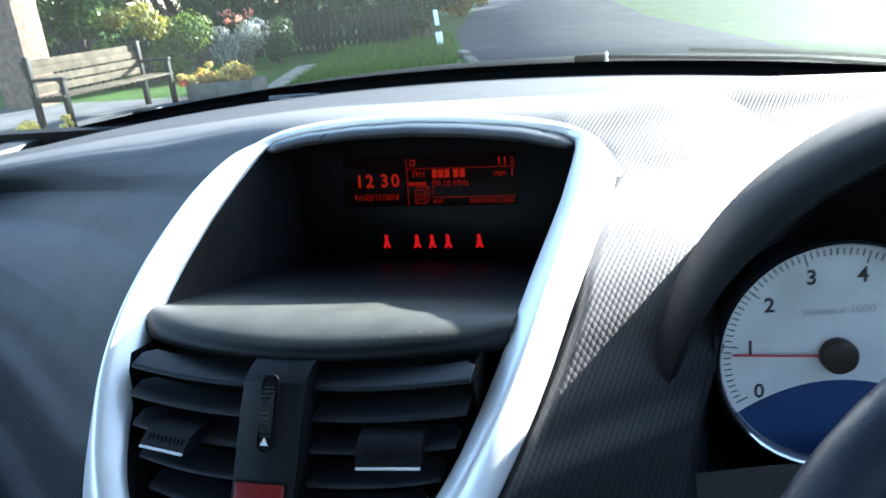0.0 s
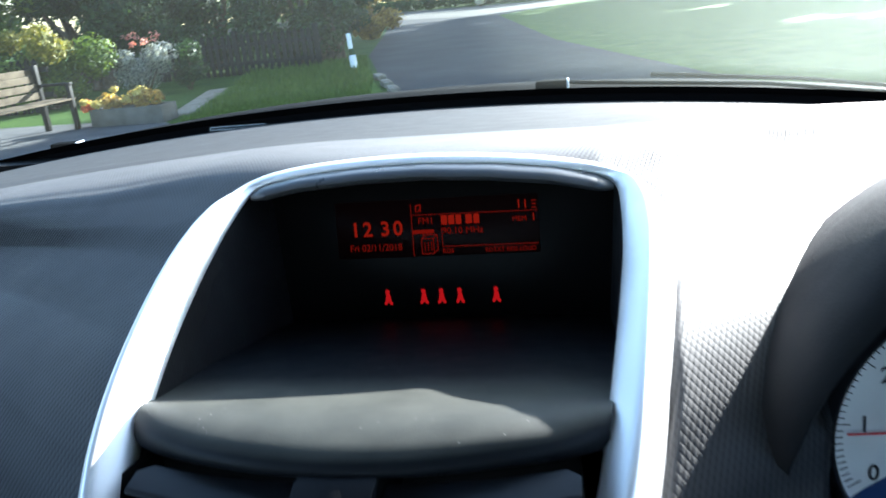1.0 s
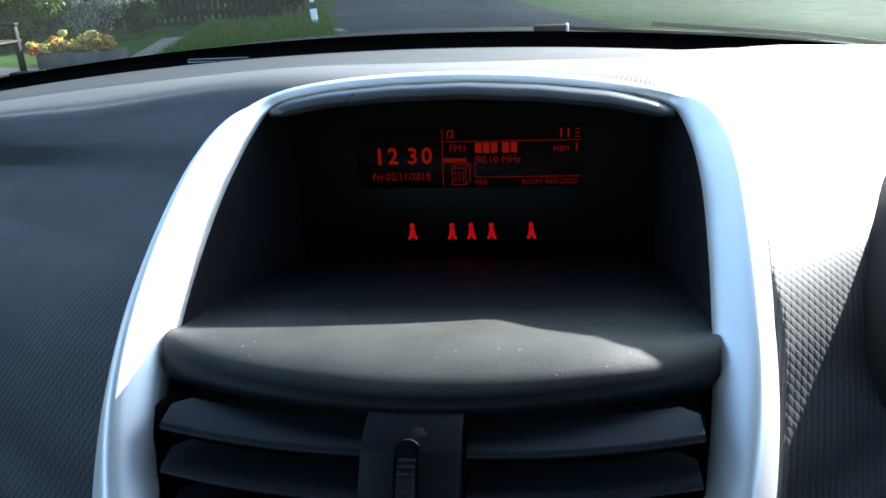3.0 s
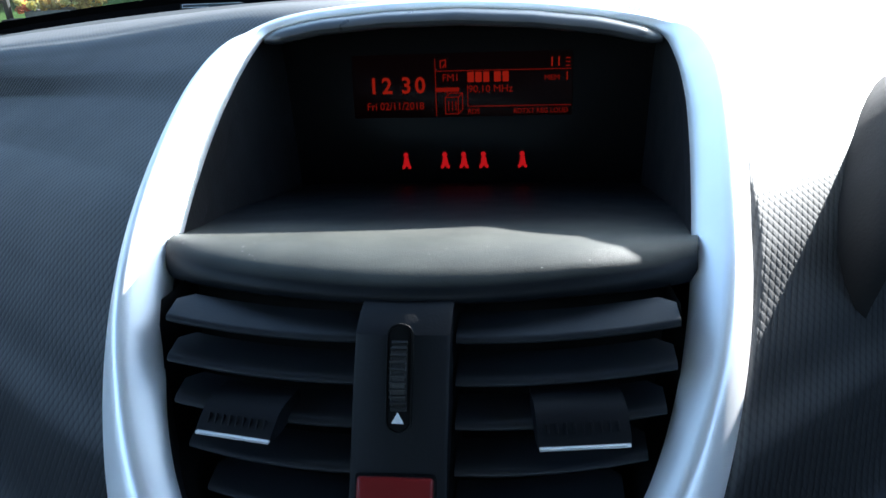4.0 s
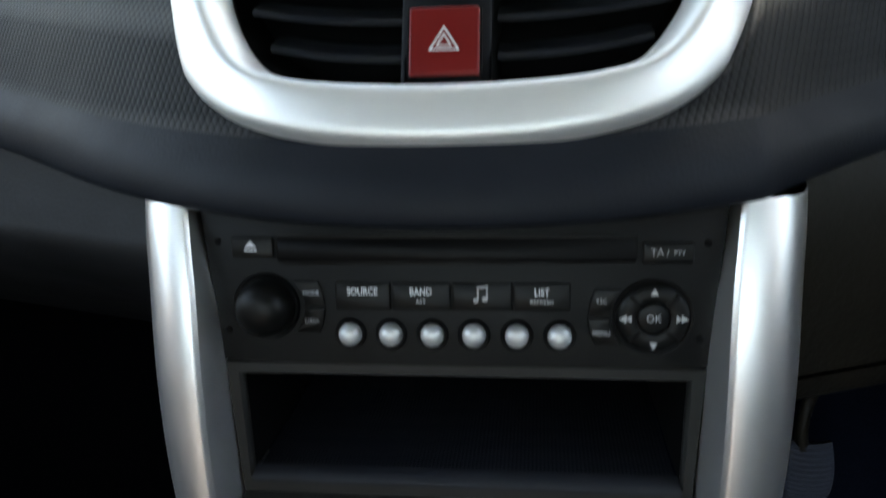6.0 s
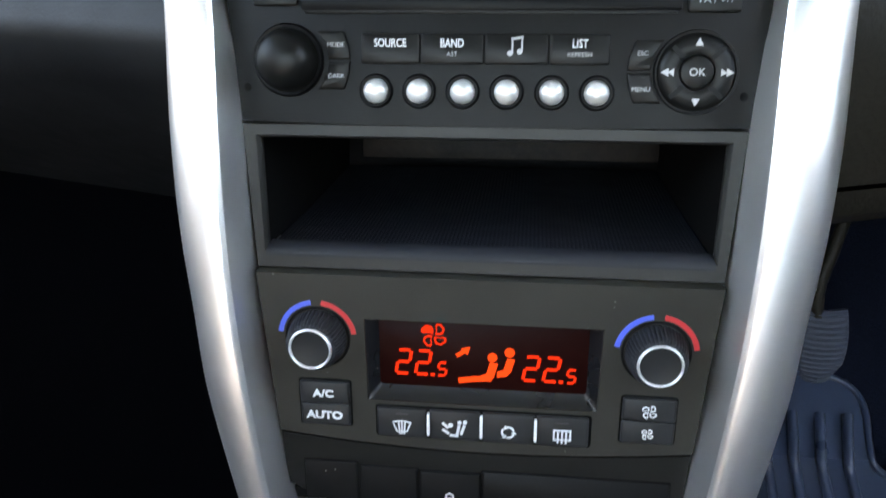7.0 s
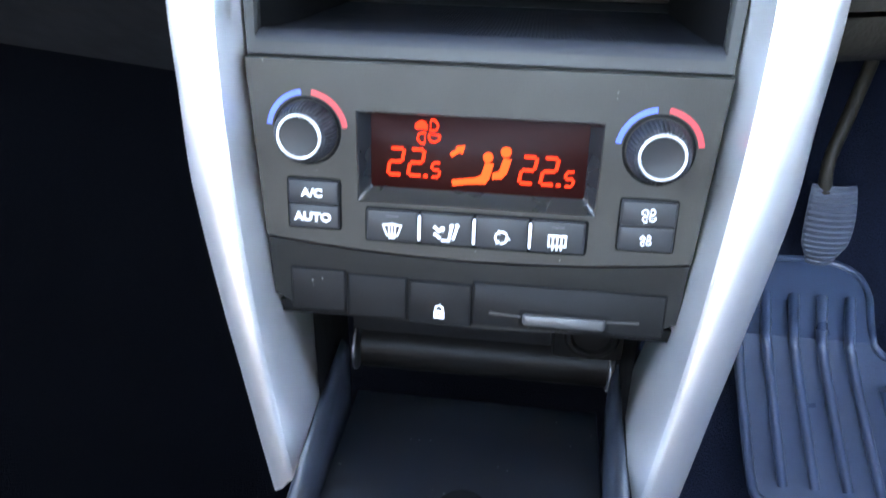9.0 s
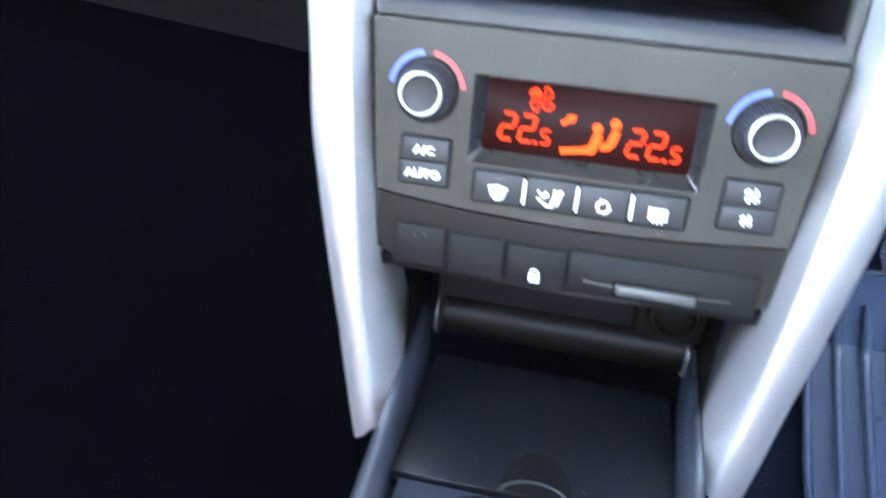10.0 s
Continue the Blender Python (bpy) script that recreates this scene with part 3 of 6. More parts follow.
    side = [p for p in BEZEL_IN[4:14]][::-1]
    ys = [p[1] for p in side]
    return float(np.interp(y, ys, [p[0] for p in side])), float(np.interp(y, ys, [p[2] for p in side]))


SHELF = [(0.0600, 0.9702), (0.0530, 0.9706), (0.0508, 0.9724), (0.0512, 0.9750), (0.0550, 0.9782), (0.062, 0.9803), (0.073, 0.9811), (0.088, 0.9800), (0.105, 0.9758), (0.125, 0.9705), (0.170, 0.9605), (0.230, 0.9455), (0.296, 0.931)]


def shelf():
    rows = []
    for k in range(41):
        f = -1 + 2 * k / 40
        row = []
        for y, z in SHELF:
            run = min(1.0, max(0.0, (0.10 - y) / 0.055))
            yy = y + (0.027 * f * f + 0.007 * f ** 10) * run
            w, top = inner_edge(max(yy, 0.03))
            w = w + 0.0015
            lift = -0.0014 * max(0.0, f - 0.60) / 0.40 * (y > 0.052) - 0.001 * max(0.0, -f - 0.6)
            row.append((f * w, yy, z - 0.0012 - (0.0022 * f * f + 0.0016 * f ** 10) * run + lift))
        rows.append(row)
    return grid_mesh(rows)


part("shelf", shelf(), M["shelf"], display, "dark dusty shelf with a rounded front lip, coloured paler where sunlit", 60)


def cheeks():
    rows = []
    for side in (-1, 1):
        for k in range(13):
            y = 0.085 + 0.215 * k / 12
            w, top = inner_edge(min(y, 0.266))
            floor = float(np.interp(y, [p[0] for p in SHELF], [p[1] for p in SHELF])) - 0.004
            rows.append([(side * (w + 0.0015 - 0.006 * j / 5 * min(1, k / 6)), y, top + (floor - top) * j / 5) for j in range(6)])
    return grid_mesh(rows[:13]), grid_mesh(rows[13:])


for wall in cheeks():
    part("side_wall", wall, M["soft"], display, "", 60)


def hood():
    """A visor that slopes from the silver arch towards the seats and rolls under at its front edge."""
    rows = []
    for k in range(45):
        x = -0.1115 + 0.223 * k / 44
        top = float(np.interp(abs(x), [p[0] for p in BEZEL_IN[:5]], [p[2] for p in BEZEL_IN[:5]])) - 0.026 * x
        pinch = min(1.0, (0.1120 - abs(x)) / 0.010 + 0.15)
        rows.append([(x, 0.2725 + (y - 0.2725) * (0.45 + 0.55 * pinch), top + z * (0.4 + 0.6 * pinch)) for y, z in ((0.30, 0.0004), (0.2745, 0.0002), (0.2725, -0.0006), (0.2690, -0.0006), (0.2640, -0.0008), (0.2595, -0.0013), (0.2560, -0.0026), (0.2542, -0.0050), (0.2552, -0.0073), (0.262, -0.0090), (0.302, -0.0110))])
    return grid_mesh(rows)


part("hood", hood(), M["hood"], display, "dark rounded hood over the display", 60)

SCREEN = facing(0, 0.2968, 0.981, 8.1)
part("glass", moved(plate(0, -0.003, 0.235, 0.112, -0.004, 0.0, 0.004), SCREEN), M["screen"], display, "black glossy display cover")
field = part("field", moved(plate(-0.0025, 0.0108, 0.136, 0.0385, 0.0, 0.0003, 0.001, 0.0002), SCREEN), M["lcd"], display, "faintly red display field")


def on_screen(name, bm, material="glow", parent=None, label=""):
    return part(name, moved(bm, SCREEN @ Matrix.Translation((0, 0, 0.0006))), M[material], parent or display, label, 0)


for figure, x in (("1", -0.0572), ("2", -0.0488), ("3", -0.0367), ("0", -0.0280)):
    on_screen("clock_digit", text(figure, 0.0136, x, 0.0108, squeeze=0.98, bold=0.0003))
on_screen("date_lettering", text("Fri 02/11/2018", 0.0066, -0.044, -0.0015, squeeze=0.93), "glow_dim")
on_screen("field_lines", strokes([(-0.0183, 0.027, -0.0183, -0.0075), (-0.0183, 0.0195, 0.0645, 0.0192), (0.0015, 0.0105, 0.0015, -0.0022), (0.0015, -0.0022, 0.0645, -0.0024)], 0.0004, 0), "glow_dim")
for x, wide in ((0.0035, 0.0040), (0.0083, 0.0040), (0.0131, 0.0038), (0.0199, 0.0042), (0.0249, 0.0038)):
    on_screen("station_bar", plate(x, 0.0155, wide, 0.0062, 0, 0.0002, 0.0004, 0.00005), "glow")
on_screen("band_lettering", text("FM1", 0.0062, -0.0088, 0.0152), "glow_dim")
on_screen("memory_lettering", text("MEM", 0.0046, 0.0530, 0.0140), "glow_dim")
on_screen("memory_digit", text("1", 0.0072, 0.0620, 0.0146), "glow")
on_screen("corner_digits", text("11", 0.0082, 0.0550, 0.0232), "glow")
on_screen("corner_bars", strokes([(0.0615, 0.0255, 0.0635, 0.0255), (0.0615, 0.0232, 0.0635, 0.0232), (0.0615, 0.021, 0.0635, 0.021)], 0.0007, 0), "glow_dim")
on_screen("frequency_lettering", text("90.10 MHz", 0.0062, 0.0155, 0.0081), "glow_dim")
on_screen("source_bars", strokes([(-0.0170, 0.0082, -0.0115, 0.0082), (-0.0095, 0.0082, -0.0050, 0.0082)], 0.0026, 0), "glow_dim")
on_screen("radio_symbol", strokes([(-0.0125, 0.0035, -0.0125, -0.0066), (-0.0125, -0.0066, -0.0045, -0.0066), (-0.0045, -0.0066, -0.0045, 0.0035), (-0.0125, 0.0035, -0.0045, 0.0035), (-0.0125, 0.0035, -0.0095, 0.0060), (-0.0095, 0.0060, -0.0018, 0.0060), (-0.0018, 0.0060, -0.0045, 0.0035), (-0.0018, 0.0060, -0.0018, -0.0040), (-0.0018, -0.0040, -0.0045, -0.0066), (-0.0112, 0.0060, -0.0112, 0.0095), (-0.0105, -0.0045, -0.0105, 0.0010), (-0.0082, -0.0045, -0.0082, 0.0010), (-0.0060, -0.0045, -0.0060, 0.0010)], 0.0005, 0), "glow_dim")
on_screen("mode_symbol", strokes([(-0.0150, 0.0215, -0.0150, 0.0255), (-0.0150, 0.0255, -0.0118, 0.0262), (-0.0118, 0.0262, -0.0118, 0.0218), (-0.0135, 0.0218, -0.0118, 0.0240)], 0.0008, 0), "glow_dim")
on_screen("service_lettering", text("RDS", 0.0042, 0.0050, -0.0054), "glow_dim")
on_screen("option_lettering", text("RDTXT REG LOUD", 0.0042, 0.0462, -0.0056, squeeze=0.94), "glow_dim")


def belt_symbol(x):
    """A seat-belt warning sign, as a plain seated figure with a round head."""
    y = -0.0366
    return join(disc(x - 0.0002, y + 0.0046, 0.0016, 0, 0.0002, 14, 0.00005), polyflat([(x - 0.0013, y + 0.0031), (x - 0.0021, y - 0.0016), (x - 0.0030, y - 0.0028), (x - 0.0026, y - 0.0044), (x - 0.0010, y - 0.0040), (x - 0.0004, y - 0.0028), (x + 0.0004, y - 0.0028), (x + 0.0010, y - 0.0040), (x + 0.0026, y - 0.0044), (x + 0.0030, y - 0.0028), (x + 0.0021, y - 0.0016), (x + 0.0013, y + 0.0031)], 0))


for x in (-0.0386, -0.0138, -0.0018, 0.0107, 0.0350):
    on_screen("belt_warning", belt_symbol(x), "glow_belt")

# ---------------------------------------------------------------- air vents
VENT_LEAN = 31.5
VENT = facing(0, 0.0062, 0.920, VENT_LEAN)
SLATS = (0.9600, 0.9482, 0.9363, 0.9239, 0.9120)


def vent_box(side):
    rows = []
    for z, y, w in ((0.9700, 0.050, 0.0868), (0.9620, 0.046, 0.0872), (0.952, 0.046, 0.0880), (0.938, 0.037, 0.0855), (0.926, 0.020, 0.080), (0.914, 0.006, 0.068), (0.905, 0.000, 0.05)):
        rows.append([(side * 0.0148, y - 0.004, z), (side * 0.016, y + 0.035, z - 0.003), (side * (w + 0.001), y + 0.035, z - 0.003), (side * (w + 0.002), y + 0.004, z)])
    return grid_mesh(rows)


def slat(side, z):
    w = float(np.interp(z, (0.905, 0.9162, 0.9281, 0.9405, 0.9524, 0.9643), (0.066, 0.0720, 0.0800, 0.0850, 0.0880, 0.0885)))
    y0 = 0.6124 * z - 0.55736 + 0.0122
    rows = []
    n = 14
    for k in range(n + 1):
        f = k / n
        x = 0.0160 + (w - (0.003 if side < 0 else 0.0) - 0.0160) * f
        zz = z + 0.0046 * f * f
        yy = y0 + 0.0052 * f * f
        tip = 1.0 if f < 0.93 else 1.0 - 5 * (f - 0.93)
        rows.append([(side * x, yy + 0.016 * tip, zz + 0.0036), (side * x, yy + 0.002, zz + 0.0024), (side * x, yy + 0.0004, zz + 0.0018), (side * x, yy, zz + 0.0009), (side * x, yy + 0.0005, zz), (side * x, yy + 0.003, zz - 0.0003), (side * x, yy + 0.016 * tip, zz + 0.0018)])
    bm = grid_mesh(rows, ring=True)
    bmesh.ops.holes_fill(bm, edges=[e for e in bm.edges if e.is_boundary], sides=0)
    return bm


def tab(side):
    """The slider on the middle slat: a ribbed sloping thumb piece with a silver lip."""
    x0, x1 = (-0.0675, -0.0405) if side < 0 else (0.0418, 0.0705)
    y, z = 0.0215, 0.9385
    k = 0.66 if side < 0 else 0.92
    body = grid_mesh([[(x, yy, z + (zz - z) * k) for yy, zz in ((y + 0.020, z + 0.0085), (y + 0.010, z + 0.0098), (y + 0.005, z + 0.0085), (y - 0.0010, z + 0.0030), (y - 0.0022, z + 0.0010), (y - 0.0010, z - 0.0006), (y + 0.004, z - 0.0016), (y + 0.020, z - 0.001))] for x in (x0, x0 + 0.0008, x1 - 0.0008, x1)], ring=True)
    bmesh.ops.holes_fill(body, edges=[e for e in body.edges if e.is_boundary], sides=0)
    return body, x0, x1, y, z


for side in (-1, 1):
    vent = thing("air_vent", (side * 0.055, 0.03, 0.905), "black louvred air vent with a slider on its middle slat", "air vent", "pair of centre air vents")
    part("housing", vent_box(side), M["void"], vent)
    for z in SLATS:
        part("slat", slat(side, z), M["slat"], vent, "", 50)
    body, x0, x1, y, z = tab(side)
    mid = Vector(((x0 + x1) / 2, y + 0.004, z + 0.004))
    tilt = Matrix.Translation(mid) @ Matrix.Rotation(radians(-10 if side < 0 else 7), 4, "Z") @ Matrix.Translation(-mid)
    body = moved(body, tilt)
    slider = part("slider", body, M["vent_panel"], vent, "dark ribbed slider", 50)
    part("lip", moved(block(x0 + 0.0003, x1 - 0.0004, y - 0.0032, y - 0.0016, z - 0.0002, z + 0.0008, 0.0003), tilt), M["knob_silver"], slider, "silver lip")
    for k in range(9):
        x = x0 + 0.0035 + (x1 - x0 - 0.007) * k / 8
        rib = block(-0.0003, 0.0003, -0.0004, 0.0006, -0.0017, 0.0017, 0.00015)
        part("rib", moved(rib, tilt @ (pose(x, y + 0.0012, z + 0.0036, -38) if side < 0 else pose(x, y + 0.0012, z + 0.0048, -45))), M["vent_panel"], slider)

divider = thing("vent_divider", (0, 0.0, 0.905), "black panel between the vents with a thumbwheel slot", "dashboard trim")


def divider_panel():
    rows = []
    for j, (y, z) in enumerate(((-0.0035, 0.9040), (0.0, 0.9078), (0.0098, 0.9244), (0.0195, 0.9405), (0.0290, 0.9560), (0.0365, 0.9672), (0.0440, 0.9706), (0.0530, 0.9722))):
        f = j / 7
        w0, w1 = -0.0167 + 0.0015 * f, 0.0142 + 0.001 * f
        rows.append([(w0, y + 0.040, z), (w0, y + 0.0010, z), (w0 + 0.0010, y, z), (w1 - 0.0010, y, z), (w1, y + 0.0010, z), (w1, y + 0.040, z)])
    return rows


part("panel", grid_mesh(divider_panel()[:6]), M["vent_panel"], divider, "", 45)
part("top_fillet", grid_mesh(divider_panel()[5:]), M["vent_panel"], divider, "", 45)
slot = thing("thumbwheel", (0, 0.02, 0.94), "ribbed black thumbwheel with a white arrow", "thumbwheel")
part("slot_rim", moved(moved(frame_of(0.0086, 0.0345, 0.0042, 0.0007, -0.001, 0.0007), Matrix.Translation((-0.0008, 0.0425, 0))), VENT), M["black"], slot)
part("slot_floor", moved(plate(-0.0008, 0.0425, 0.0072, 0.033, -0.001, 0.0003, 0.0036, 0.0001), VENT), M["void"], slot)
wheel_bm = moved(spin([(0.0, -0.0026), (0.0158, -0.0026), (0.0166, -0.0020), (0.0166, 0.0020), (0.0158, 0.0026), (0.0, 0.0026)], 60), VENT @ Matrix.Translation((-0.0008, 0.0432, -0.0128)) @ pose(0, 0, 0, 0, 90, 0))
wheel = part("wheel", wheel_bm, M["button"], slot)
for k in range(15):
    a = radians(-52 + 104 * k / 14)
    tooth = block(-0.0026, 0.0026, -0.00050, 0.00050, -0.0004, 0.0011, 0.0003)
    part("tooth", moved(tooth, VENT @ Matrix.Translation((-0.0008, 0.0432, -0.0128)) @ pose(0, 0, 0, math.degrees(-a)) @ Matrix.Translation((0, 0, 0.0166))), M["button"], wheel)
part("arrow", moved(polyflat([(-0.0029, 0.0285), (0.0011, 0.0285), (-0.0009, 0.0320)], 0.0014), VENT), M["white_ink"], slot, "white arrow", 0)

hazard = thing("hazard_button", (-0.001, 0.006, 0.909), "dark red square hazard button with a white triangle", "button")
HZ = VENT @ Matrix.Translation((-0.0013, 0.0003, 0))
part("surround", moved(plate(0, 0, 0.0256, 0.0256, -0.003, 0.0008, 0.0014), HZ), M["void"], hazard)
part("cap", moved(plate(0, 0, 0.0240, 0.0240, 0.0, 0.0022, 0.0012, 0.0008), HZ), M["hazard"], hazard)


def triangle(r, w, z):
    p = [(r * math.cos(radians(a)), r * math.sin(radians(a)) * 0.93) for a in (90, 210, 330)]
    return strokes([(*p[0], *p[1]), (*p[1], *p[2]), (*p[2], *p[0])], w, z)


part("triangle", moved(moved(triangle(0.0056, 0.00055, 0.0023), Matrix.Translation((0, -0.0006, 0))), HZ), M["white_ink"], hazard, "white outline", 0)
part("triangle", moved(moved(triangle(0.0028, 0.00050, 0.0023), Matrix.Translation((0, -0.0006, 0))), HZ), M["white_ink"], hazard, "", 0)


# ---------------------------------------------------------------- silver console strips
STRIP_Z = (0.8685, 0.856, 0.835, 0.800, 0.770, 0.740, 0.710, 0.665, 0.610, 0.580)
STRIP_OUT = (0.1228, 0.1226, 0.1215, 0.1207, 0.1190, 0.1157, 0.1130, 0.1050, 0.0945, 0.0885)
STRIP_RIDGE = (0.0972, 0.0962, 0.0945, 0.0935, 0.0925, 0.0905, 0.0875, 0.0825, 0.0755, 0.0710)
STRIP_IN = (0.0970, 0.0950, 0.0915, 0.0895, 0.0885, 0.0870, 0.0850, 0.0790, 0.0705, 0.0680)
FACE_Z = (0.56, 0.60, 0.65, 0.68, 0.71, 0.735, 0.76, 0.783, 0.805, 0.833, 0.87, 0.92)
FACE_Y = (-0.058, -0.055, -0.0508, -0.0470, -0.0424, -0.0375, -0.0318, -0.0262, -0.0203, -0.0122, -0.001, 0.016)


def strip_rows(side):
    zs = spline([(z, a, b) for z, a, b in zip(STRIP_Z, STRIP_OUT, STRIP_RIDGE)], 5)
    rows = []
    for p in zs:
        z, out, ridge = p
        out -= 0.0034 if side < 0 else 0.0
        inner = float(np.interp(z, STRIP_Z[::-1], STRIP_IN[::-1]))
        y = float(np.interp(z, FACE_Z, FACE_Y)) + 0.006 * min(1, max(0, (z - 0.80) / 0.0685)) ** 2
        low = max(0.0, (0.635 - z) / 0.055)
        w = out - ridge
        pts = [(inner, y + 0.034, 1.75), (inner, y + 0.001, 1.2), (ridge + 0.0008, y - 0.0108, 0.05), (ridge + 0.0020, y - 0.0120, 0.0), (ridge + 0.0034, y - 0.0125, -0.05), (ridge + 0.45 * w, y - 0.0122, -0.35), (ridge + 0.70 * w, y - 0.0106, -0.6),
               (ridge + 0.84 * w, y - 0.0078, -0.8), (out - 0.0008, y - 0.0010, -0.95), (out, y + 0.006, -1.0), (out - 0.002, y + 0.045, -1.0)]
        rows.append([(side * x, yy, z + low * 0.014 * lift) for x, yy, lift in pts])
    return rows


for side in (-1, 1):
    edging = thing("console_strip", (side * 0.11, -0.02, 0.58), "curved satin silver strip edging the centre console", "dashboard trim", "pair of console strips")
    rows = strip_rows(side)
    face = part("face", grid_mesh([r[2:] for r in rows]), M["strip"], edging, "", 50)
    part("inner_side", grid_mesh([r[:3] for r in rows]), M["strip"], edging, "shaded silver inner side", 50)


def sheet(top, bottom, z0, z1, sag=0.0, edge=0.0006, radius=0.0):
    """A tapered panel: half widths at top and bottom with their heights, the lower edge sagging in the middle."""
    (wt, vt), (wb, vb) = top, bottom
    pts = [(wt, vt), (-wt, vt)]
    n = 16
    pts += [(-wb + 2 * wb * k / n, vb - sag * (1 - (2 * k / n - 1) ** 2)) for k in range(n + 1)]
    return prism(pts, z0, z1, edge)


# ---------------------------------------------------------------- radio
RADIO = facing(0.0, -0.0117, 0.833, 13.93)
radio = thing("car_radio", (0, 0.0, 0.805), "black car radio with CD slot, silver preset knobs and round keypad", "car radio")


def on_radio(name, bm, material="radio_key", parent=None, label="", smooth=40):
    return part(name, moved(bm, RADIO), M[material], parent or radio, label, smooth)


on_radio("face", sheet((0.0955, 0.036), (0.0903, -0.0262), -0.03, 0.0, 0.0012), "radio")
on_radio("cd_slot", plate(-0.001, 0.0168, 0.131, 0.0088, -0.002, 0.0003, 0.0012, 0.0002), "gloss")
on_radio("slot_lip", plate(-0.001, 0.0218, 0.131, 0.0012, -0.001, 0.0012, 0.0005), "radio_key")
on_radio("slot_lip", plate(-0.001, 0.0120, 0.128, 0.0009, -0.001, 0.0010, 0.0004), "radio_key")
eject = on_radio("eject_button", plate(-0.0755, 0.0180, 0.0162, 0.0078, -0.001, 0.0012, 0.0010), "radio_key")
on_radio("eject_sign", join(polyflat([(-0.0783, 0.0180), (-0.0737, 0.0180), (-0.0760, 0.0206)], 0.0013), bar(-0.0780, 0.0169, -0.0740, 0.0169, 0.0007, 0.0013)), "white_ink", eject, "", 0)
ta = on_radio("traffic_button", plate(0.0750, 0.0158, 0.0175, 0.0078, -0.001, 0.0012, 0.0010), "radio_key")
on_radio("lettering", join(text("TA", 0.0036, 0.0712, 0.0160, 0.0013), text("/", 0.0032, 0.0748, 0.0158, 0.0013), text("PTY", 0.0023, 0.0788, 0.0158, 0.0013)), "grey_ink", ta, "", 0)
for x, y in ((-0.0890, 0.0203), (0.0885, 0.0193), (-0.0873, -0.0142), (0.0870, -0.0156)):
    on_radio("release_hole", disc(x, y, 0.0014, -0.001, 0.0002, 16, 0.0001), "void")

knob = part("volume_knob", moved(spin([(0.0, 0.0120), (0.004, 0.0117), (0.0075, 0.0105), (0.0098, 0.0080), (0.0106, 0.0050), (0.0110, 0.0010), (0.0112, -0.002)], 48), RADIO @ Matrix.Translation((-0.0715, -0.0046, 0))), M["radio_key"], radio, "round black volume knob", 60)
part("collar", moved(spin([(0.0113, 0.0), (0.0113, 0.0016), (0.0122, 0.0018), (0.0128, 0.0010), (0.0129, 0.0)], 48), RADIO @ Matrix.Translation((-0.0715, -0.0046, 0))), M["gloss"], knob)


def curved_key(cx, cy, r0, r1, y0, y1, side):
    """A key between two arcs about a knob, cut level above and below."""
    ys = [y0 + (y1 - y0) * k / 8 for k in range(9)]
    pts = [(cx + side * math.sqrt(r1 * r1 - y * y), cy + y) for y in ys] + [(cx + side * math.sqrt(r0 * r0 - y * y), cy + y) for y in ys[::-1]]
    return prism(pts if side > 0 else pts[::-1], -0.001, 0.0011, 0.0004)


for y0, y1, word, wy in ((0.0005, 0.0100, "MODE", 0.0008), (-0.0100, -0.0005, "DARK", -0.0100)):
    key = on_radio("mode_button", curved_key(-0.0715, -0.0046, 0.0148, 0.0225, y0, y1, 1))
    on_radio("lettering", text(word, 0.0022, -0.0539, wy, 0.00145), "grey_ink", key, "", 0)
for x0, x1, words in ((-0.0448, -0.0240, ("SOURCE",)), (-0.0236, -0.0016, ("BAND", "AST")), (-0.0012, 0.0207, ()), (0.0211, 0.0415, ("LIST", "REFRESH"))):
    key = on_radio("source_button", plate((x0 + x1) / 2, -0.0004, x1 - x0, 0.0103, -0.001, 0.0013, 0.0009), "radio_key")
    if words:
        on_radio("lettering", text(words[0], 0.0040, (x0 + x1) / 2, 0.0014, 0.00155, squeeze=0.76, bold=0.00006), "white_ink", key, "", 0)
    if len(words) > 1:
        on_radio("lettering", text(words[1], 0.0022, (x0 + x1) / 2, -0.0022, 0.00155), "grey_ink", key, "", 0)
    if not words:
        on_radio("note_sign", join(bar(0.0083, -0.0016, 0.0083, 0.0030, 0.0006, 0.0014), bar(0.0116, -0.0010, 0.0116, 0.0036, 0.0006, 0.0014), bar(0.0083, 0.0030, 0.0116, 0.0036, 0.0009, 0.0014), disc(0.0075, -0.0018, 0.0010, 0.0013, 0.0014, 12, 0.00003), disc(0.0108, -0.0012, 0.0010, 0.0013, 0.0014, 12, 0.00003)), "grey_ink", key, "", 0)
for x in (-0.0397, -0.0243, -0.0088, 0.0066, 0.0223, 0.0377):
    at = RADIO @ Matrix.Translation((x, -0.0150, 0))
    preset = part("preset_knob", moved(spin([(0.0, 0.0050), (0.0016, 0.0048), (0.0030, 0.0042), (0.0039, 0.0032), (0.0043, 0.0020), (0.0044, -0.001)], 28), at), M["knob_silver"], radio, "domed silver preset knob", 60)
    part("collar", moved(spin([(0.0045, 0.0), (0.0046, 0.0013), (0.0054, 0.0014), (0.0060, 0.0006), (0.0061, 0.0)], 28), at), M["gloss"], preset)
for y0, y1, word, wy in ((0.0005, 0.0105, "ESC", -0.0016), (-0.0105, -0.0005, "MENU", -0.0136)):
    key = on_radio("menu_button", curved_key(0.0705, -0.0077, 0.0152, 0.0228, y0, y1, -1))
    on_radio("lettering", text(word, 0.0023, 0.0524, wy, 0.00145), "grey_ink", key, "", 0)
C0 = (0.0705, -0.0077)
